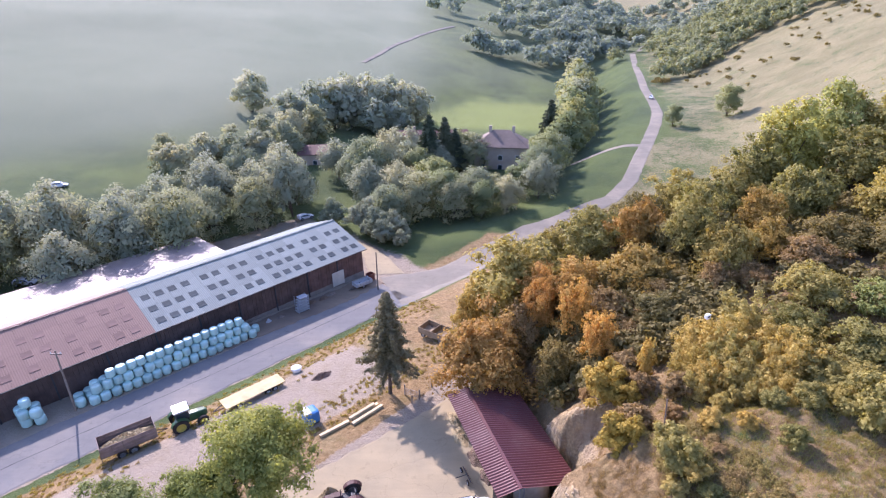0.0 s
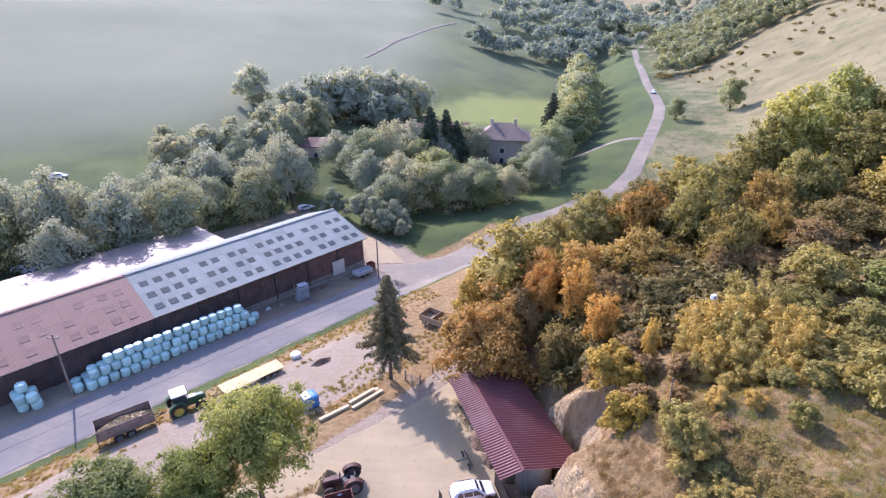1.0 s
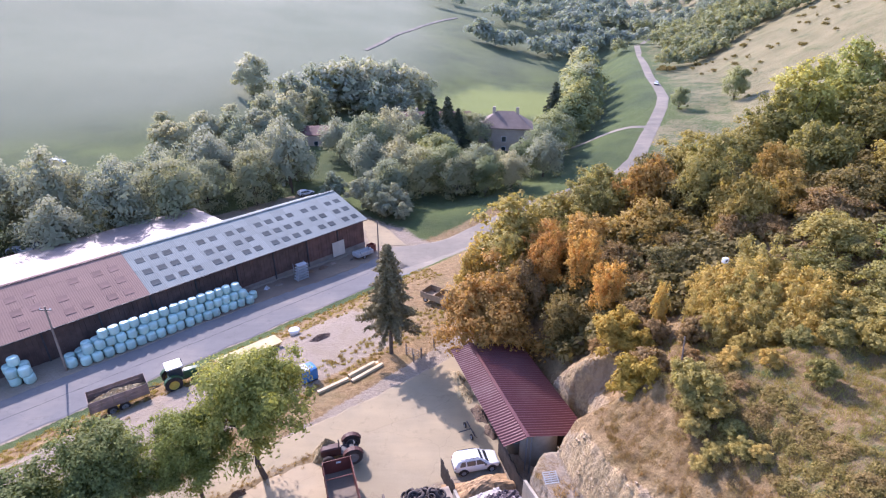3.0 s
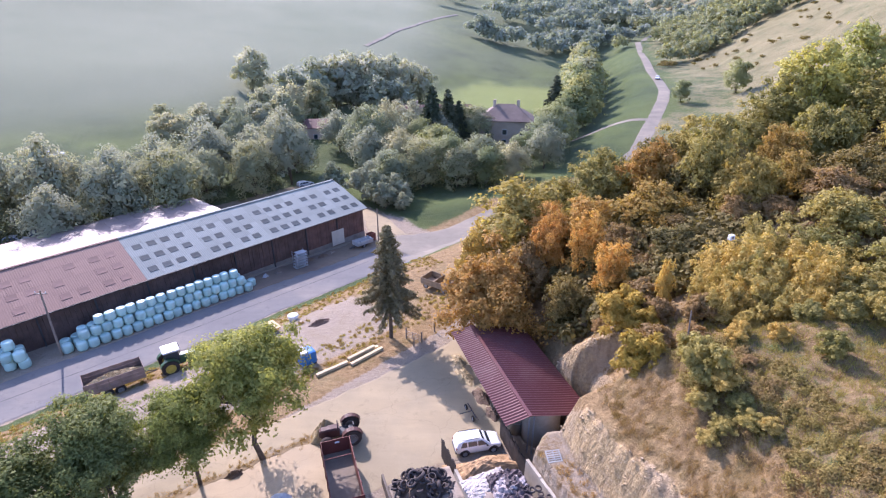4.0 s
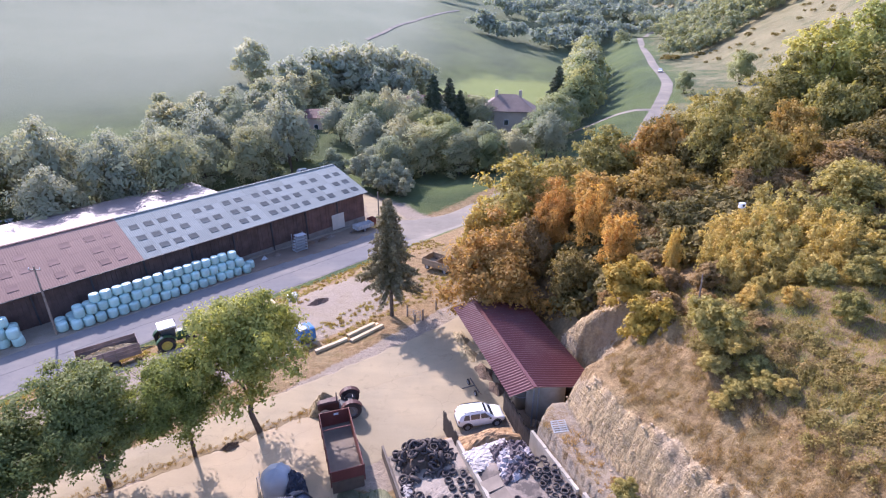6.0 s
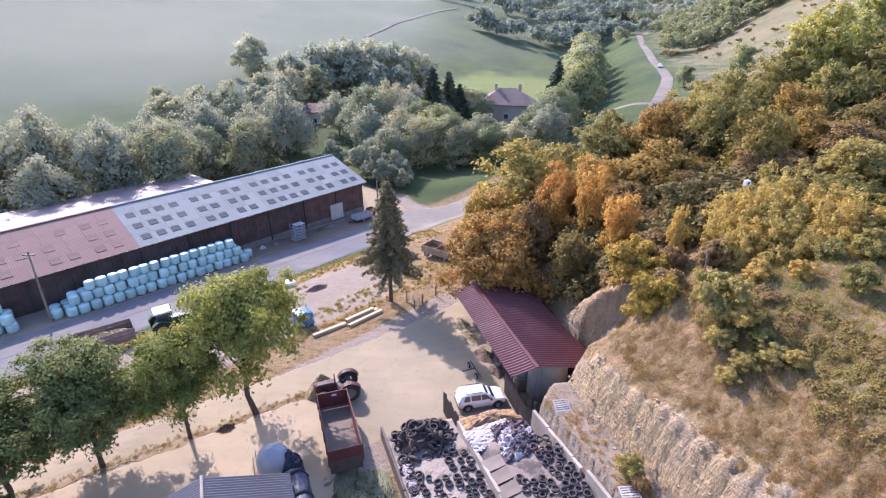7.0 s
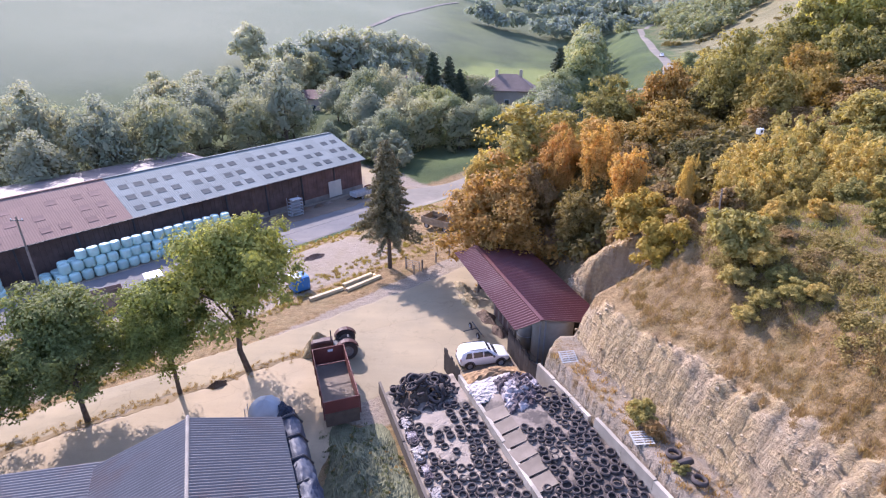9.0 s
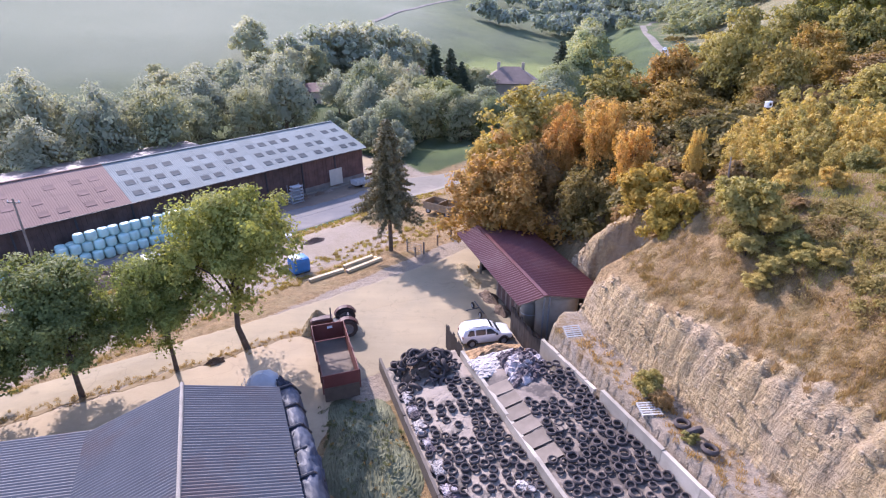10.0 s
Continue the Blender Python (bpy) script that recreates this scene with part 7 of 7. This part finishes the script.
for _ in range(3800):
    u, v = -45 + 104 * r3.random(), 43.5 + 20 * r3.random()
    x, y, _z = yard(u, v)
    if v > 58.5 or v < 44.5 or (v < 49 and u > 20) or (v > 55.8 and float(wave_noise(x, y, 2.2, 3.0)) > 0.12):
        spots.append((x, y))
tufts("verge_grass", spots[0::2], M_WEED, "green grass on the road verge", 3, 0.32, 40)
tufts("verge_weeds", spots[1::2], M_DRYGRASS, "dry weeds on the verge", 4, 0.3, 40)
spots = [(-34 + 23 * t + r3.normal() * 0.35, 24.8 + 14.6 * t + r3.normal() * 0.35) for t in r3.random(240)]
lawn_spots = [(-8.6 + 5.2 * r3.random() + 0.37 * (33 - yy) - 2.2, yy) for yy in 15 + 14 * r3.random(420)]
lawn_spots = [(x, y) for x, y in lawn_spots if x < -5.5 + 0.37 * (33 - y) - 0.3]
C20, S20 = math.cos(radians(20)), math.sin(radians(20))


def pile_rise(x, y):
    """Height of the mown-grass pile beside the clamp."""
    a = (C20 * (x + 5.1) + S20 * (y - 24.4)) / 2.7
    b = (-S20 * (x + 5.1) + C20 * (y - 24.4)) / 6.0
    return np.maximum(0.0, 1.2 * (1 - a * a - b * b) - 0.05)


pile_spots = [(-5.1 + C20 * a * 2.6 - S20 * b * 5.8, 24.4 + S20 * a * 2.6 + C20 * b * 5.8) for a, b in (r3.random((1500, 2)) * 2 - 1) if a * a + b * b < 0.95]
M_CUTGRASS = leaf_material("cut_grass", (0.12, 0.128, 0.06), (0.25, 0.255, 0.13), through_light=0.25)
tufts("loose_hay", pile_spots[::30], M_DRYGRASS, "loose straw on the pile of mown grass", 9, 0.14, 22, pile_rise)
tufts("cut_grass", pile_spots[1::8], M_CUTGRASS, "wilted green grass on the pile", 10, 0.15, 30, pile_rise)
tufts("yard_grass", lawn_spots, M_CUTGRASS, "rough green grass beside the silage clamp", 7, 0.16, 34)
spots_a = [(float(np.interp(yy, STEP_Y, STEP_X)) + 0.6 + 2.2 * r3.random(), yy) for yy in 15 + 18 * r3.random(110)]
tufts("bank_grass", spots_a, M_DRYGRASS, "dry grass between the clamp wall and the rock cut", 8, 0.3, 24)
tufts("strip_grass", spots, M_DRYGRASS, "dry grass on the strip below the walnut trees", 5, 0.22, 26)

# brambles and scrub over the upper part of the slope, brown tussocks below them
cs, rs = [], []
while len(cs) < 1250:
    x, y = 17 + 18 * r3.random(), 15 + 20 * r3.random()
    low_edge = meadow_edge(x) + 1.2 * float(wave_noise(x, y, 1.6, 5.0))
    if y < low_edge - 3.2 * r3.random() or y > low_edge + 14 or float(wave_noise(x, y, 0.7, 8.0)) < -0.35 + 0.2 * r3.random():
        continue
    rad = 0.18 + 0.32 * r3.random() ** 2
    cs.append((x, y, gz(x, y) + 0.3 * rad))
    rs.append(rad)
vs, fs = leaf_cloud(np.random.default_rng(31), np.array(cs), np.array(rs), 60000, 0.115, 0.3)
M_BRAMBLE = leaf_material("bramble_leaves", (0.165, 0.128, 0.038), (0.41, 0.315, 0.105), ((0.22, 0.14, 0.06), (0.40, 0.27, 0.12)), 0.46)
tagged(new("brambles", fast_mesh("brambles", vs, fs, M_BRAMBLE)), "low olive-green and brown brambles and scrub on the slope", "scrub", kind="stuff")
M_TUSSOCK = leaf_material("brown_tussock", (0.28, 0.18, 0.095), (0.50, 0.34, 0.185), through_light=0.35)
spots = []
for _ in range(2600):
    y = 13 + 31 * r3.random()
    x = float(np.interp(y, FOOT_Y, FOOT_X)) + 2.0 + 5.5 * r3.random()
    if float(wave_noise(x, y, 0.6, 4.0)) > -0.1:
        spots.append((x, y))
tufts("brown_tussocks", spots[:650], M_TUSSOCK, "brown dry tussocks above the rock cut", 14, 0.3, 34)


def rubble_material():
    k = Nodes("limestone_rubble", 0.95, 0.0, 0.15)
    geo = k.t.nodes.new("ShaderNodeNewGeometry")
    col = k.ramp(geo.outputs["Random Per Island"], (0.0, (0.36, 0.26, 0.15)), (0.4, (0.45, 0.335, 0.20)), (0.75, (0.55, 0.43, 0.28)), (1.0, (0.46, 0.36, 0.25)))
    grain = k.noise(9.0, 4, k.world_pos())
    k.color(k.mix(k.math("MULTIPLY", grain, 0.4), col, (0.24, 0.18, 0.12)))
    k.bump(grain, 0.5, 0.03)
    return k.m


M_STONE = rubble_material()
corner = np.array([(x, y, z) for x in (-1, 1) for y in (-1, 1) for z in (-1, 1)], float)
sides = np.array([(0, 1, 3, 2), (4, 6, 7, 5), (0, 4, 5, 1), (2, 3, 7, 6), (0, 2, 6, 4), (1, 5, 7, 3)])
allv, allf = [], []
i = 0
while i < 650:
    y = 12 + 34 * r3.random()
    d = -0.5 + 2.4 * r3.random() ** 0.9
    x = float(np.interp(y, FOOT_Y, FOOT_X)) + d
    q = 0.9 * y - 0.42 * x
    if abs(math.sin(2.6 * q + 0.9 * math.sin(0.7 * q) + 0.5 * math.sin(1.9 * q))) < 0.75 * r3.random():
        continue
    s = 0.02 + 0.06 * r3.random() ** 3
    a = r3.random() * 6.28
    rot = np.array([[math.cos(a), -math.sin(a), 0], [math.sin(a), math.cos(a), 0], [0, 0, 1]])
    shape = corner * (1 + 0.5 * (r3.random((8, 3)) - 0.5)) * np.array([1.1, 0.8, 0.6 + 0.5 * r3.random()])
    # lies on the finished face, ribs included
    ix, iy = np.searchsorted(gx, x), np.searchsorted(gy, y)
    allv.append(shape @ rot.T * s + np.array([x, y, GZ[iy, ix] - 0.2 * s]))
    allf.append(sides + i * 8)
    i += 1
stone_me = fast_mesh("loose_stones", np.concatenate(allv), np.concatenate(allf), M_STONE)
stone_me.shade_flat()
ob = new("loose_stones", stone_me)
tagged(ob, "pale limestone rubble on the rock cut", "stones", kind="stuff")

# ---- roof sheets, last ----
for nm, me_, par, m in roof_sheets:
    o = new(nm, annex_me if me_ == "annex" else me_)
    o.parent = par
    o.matrix_basis = m
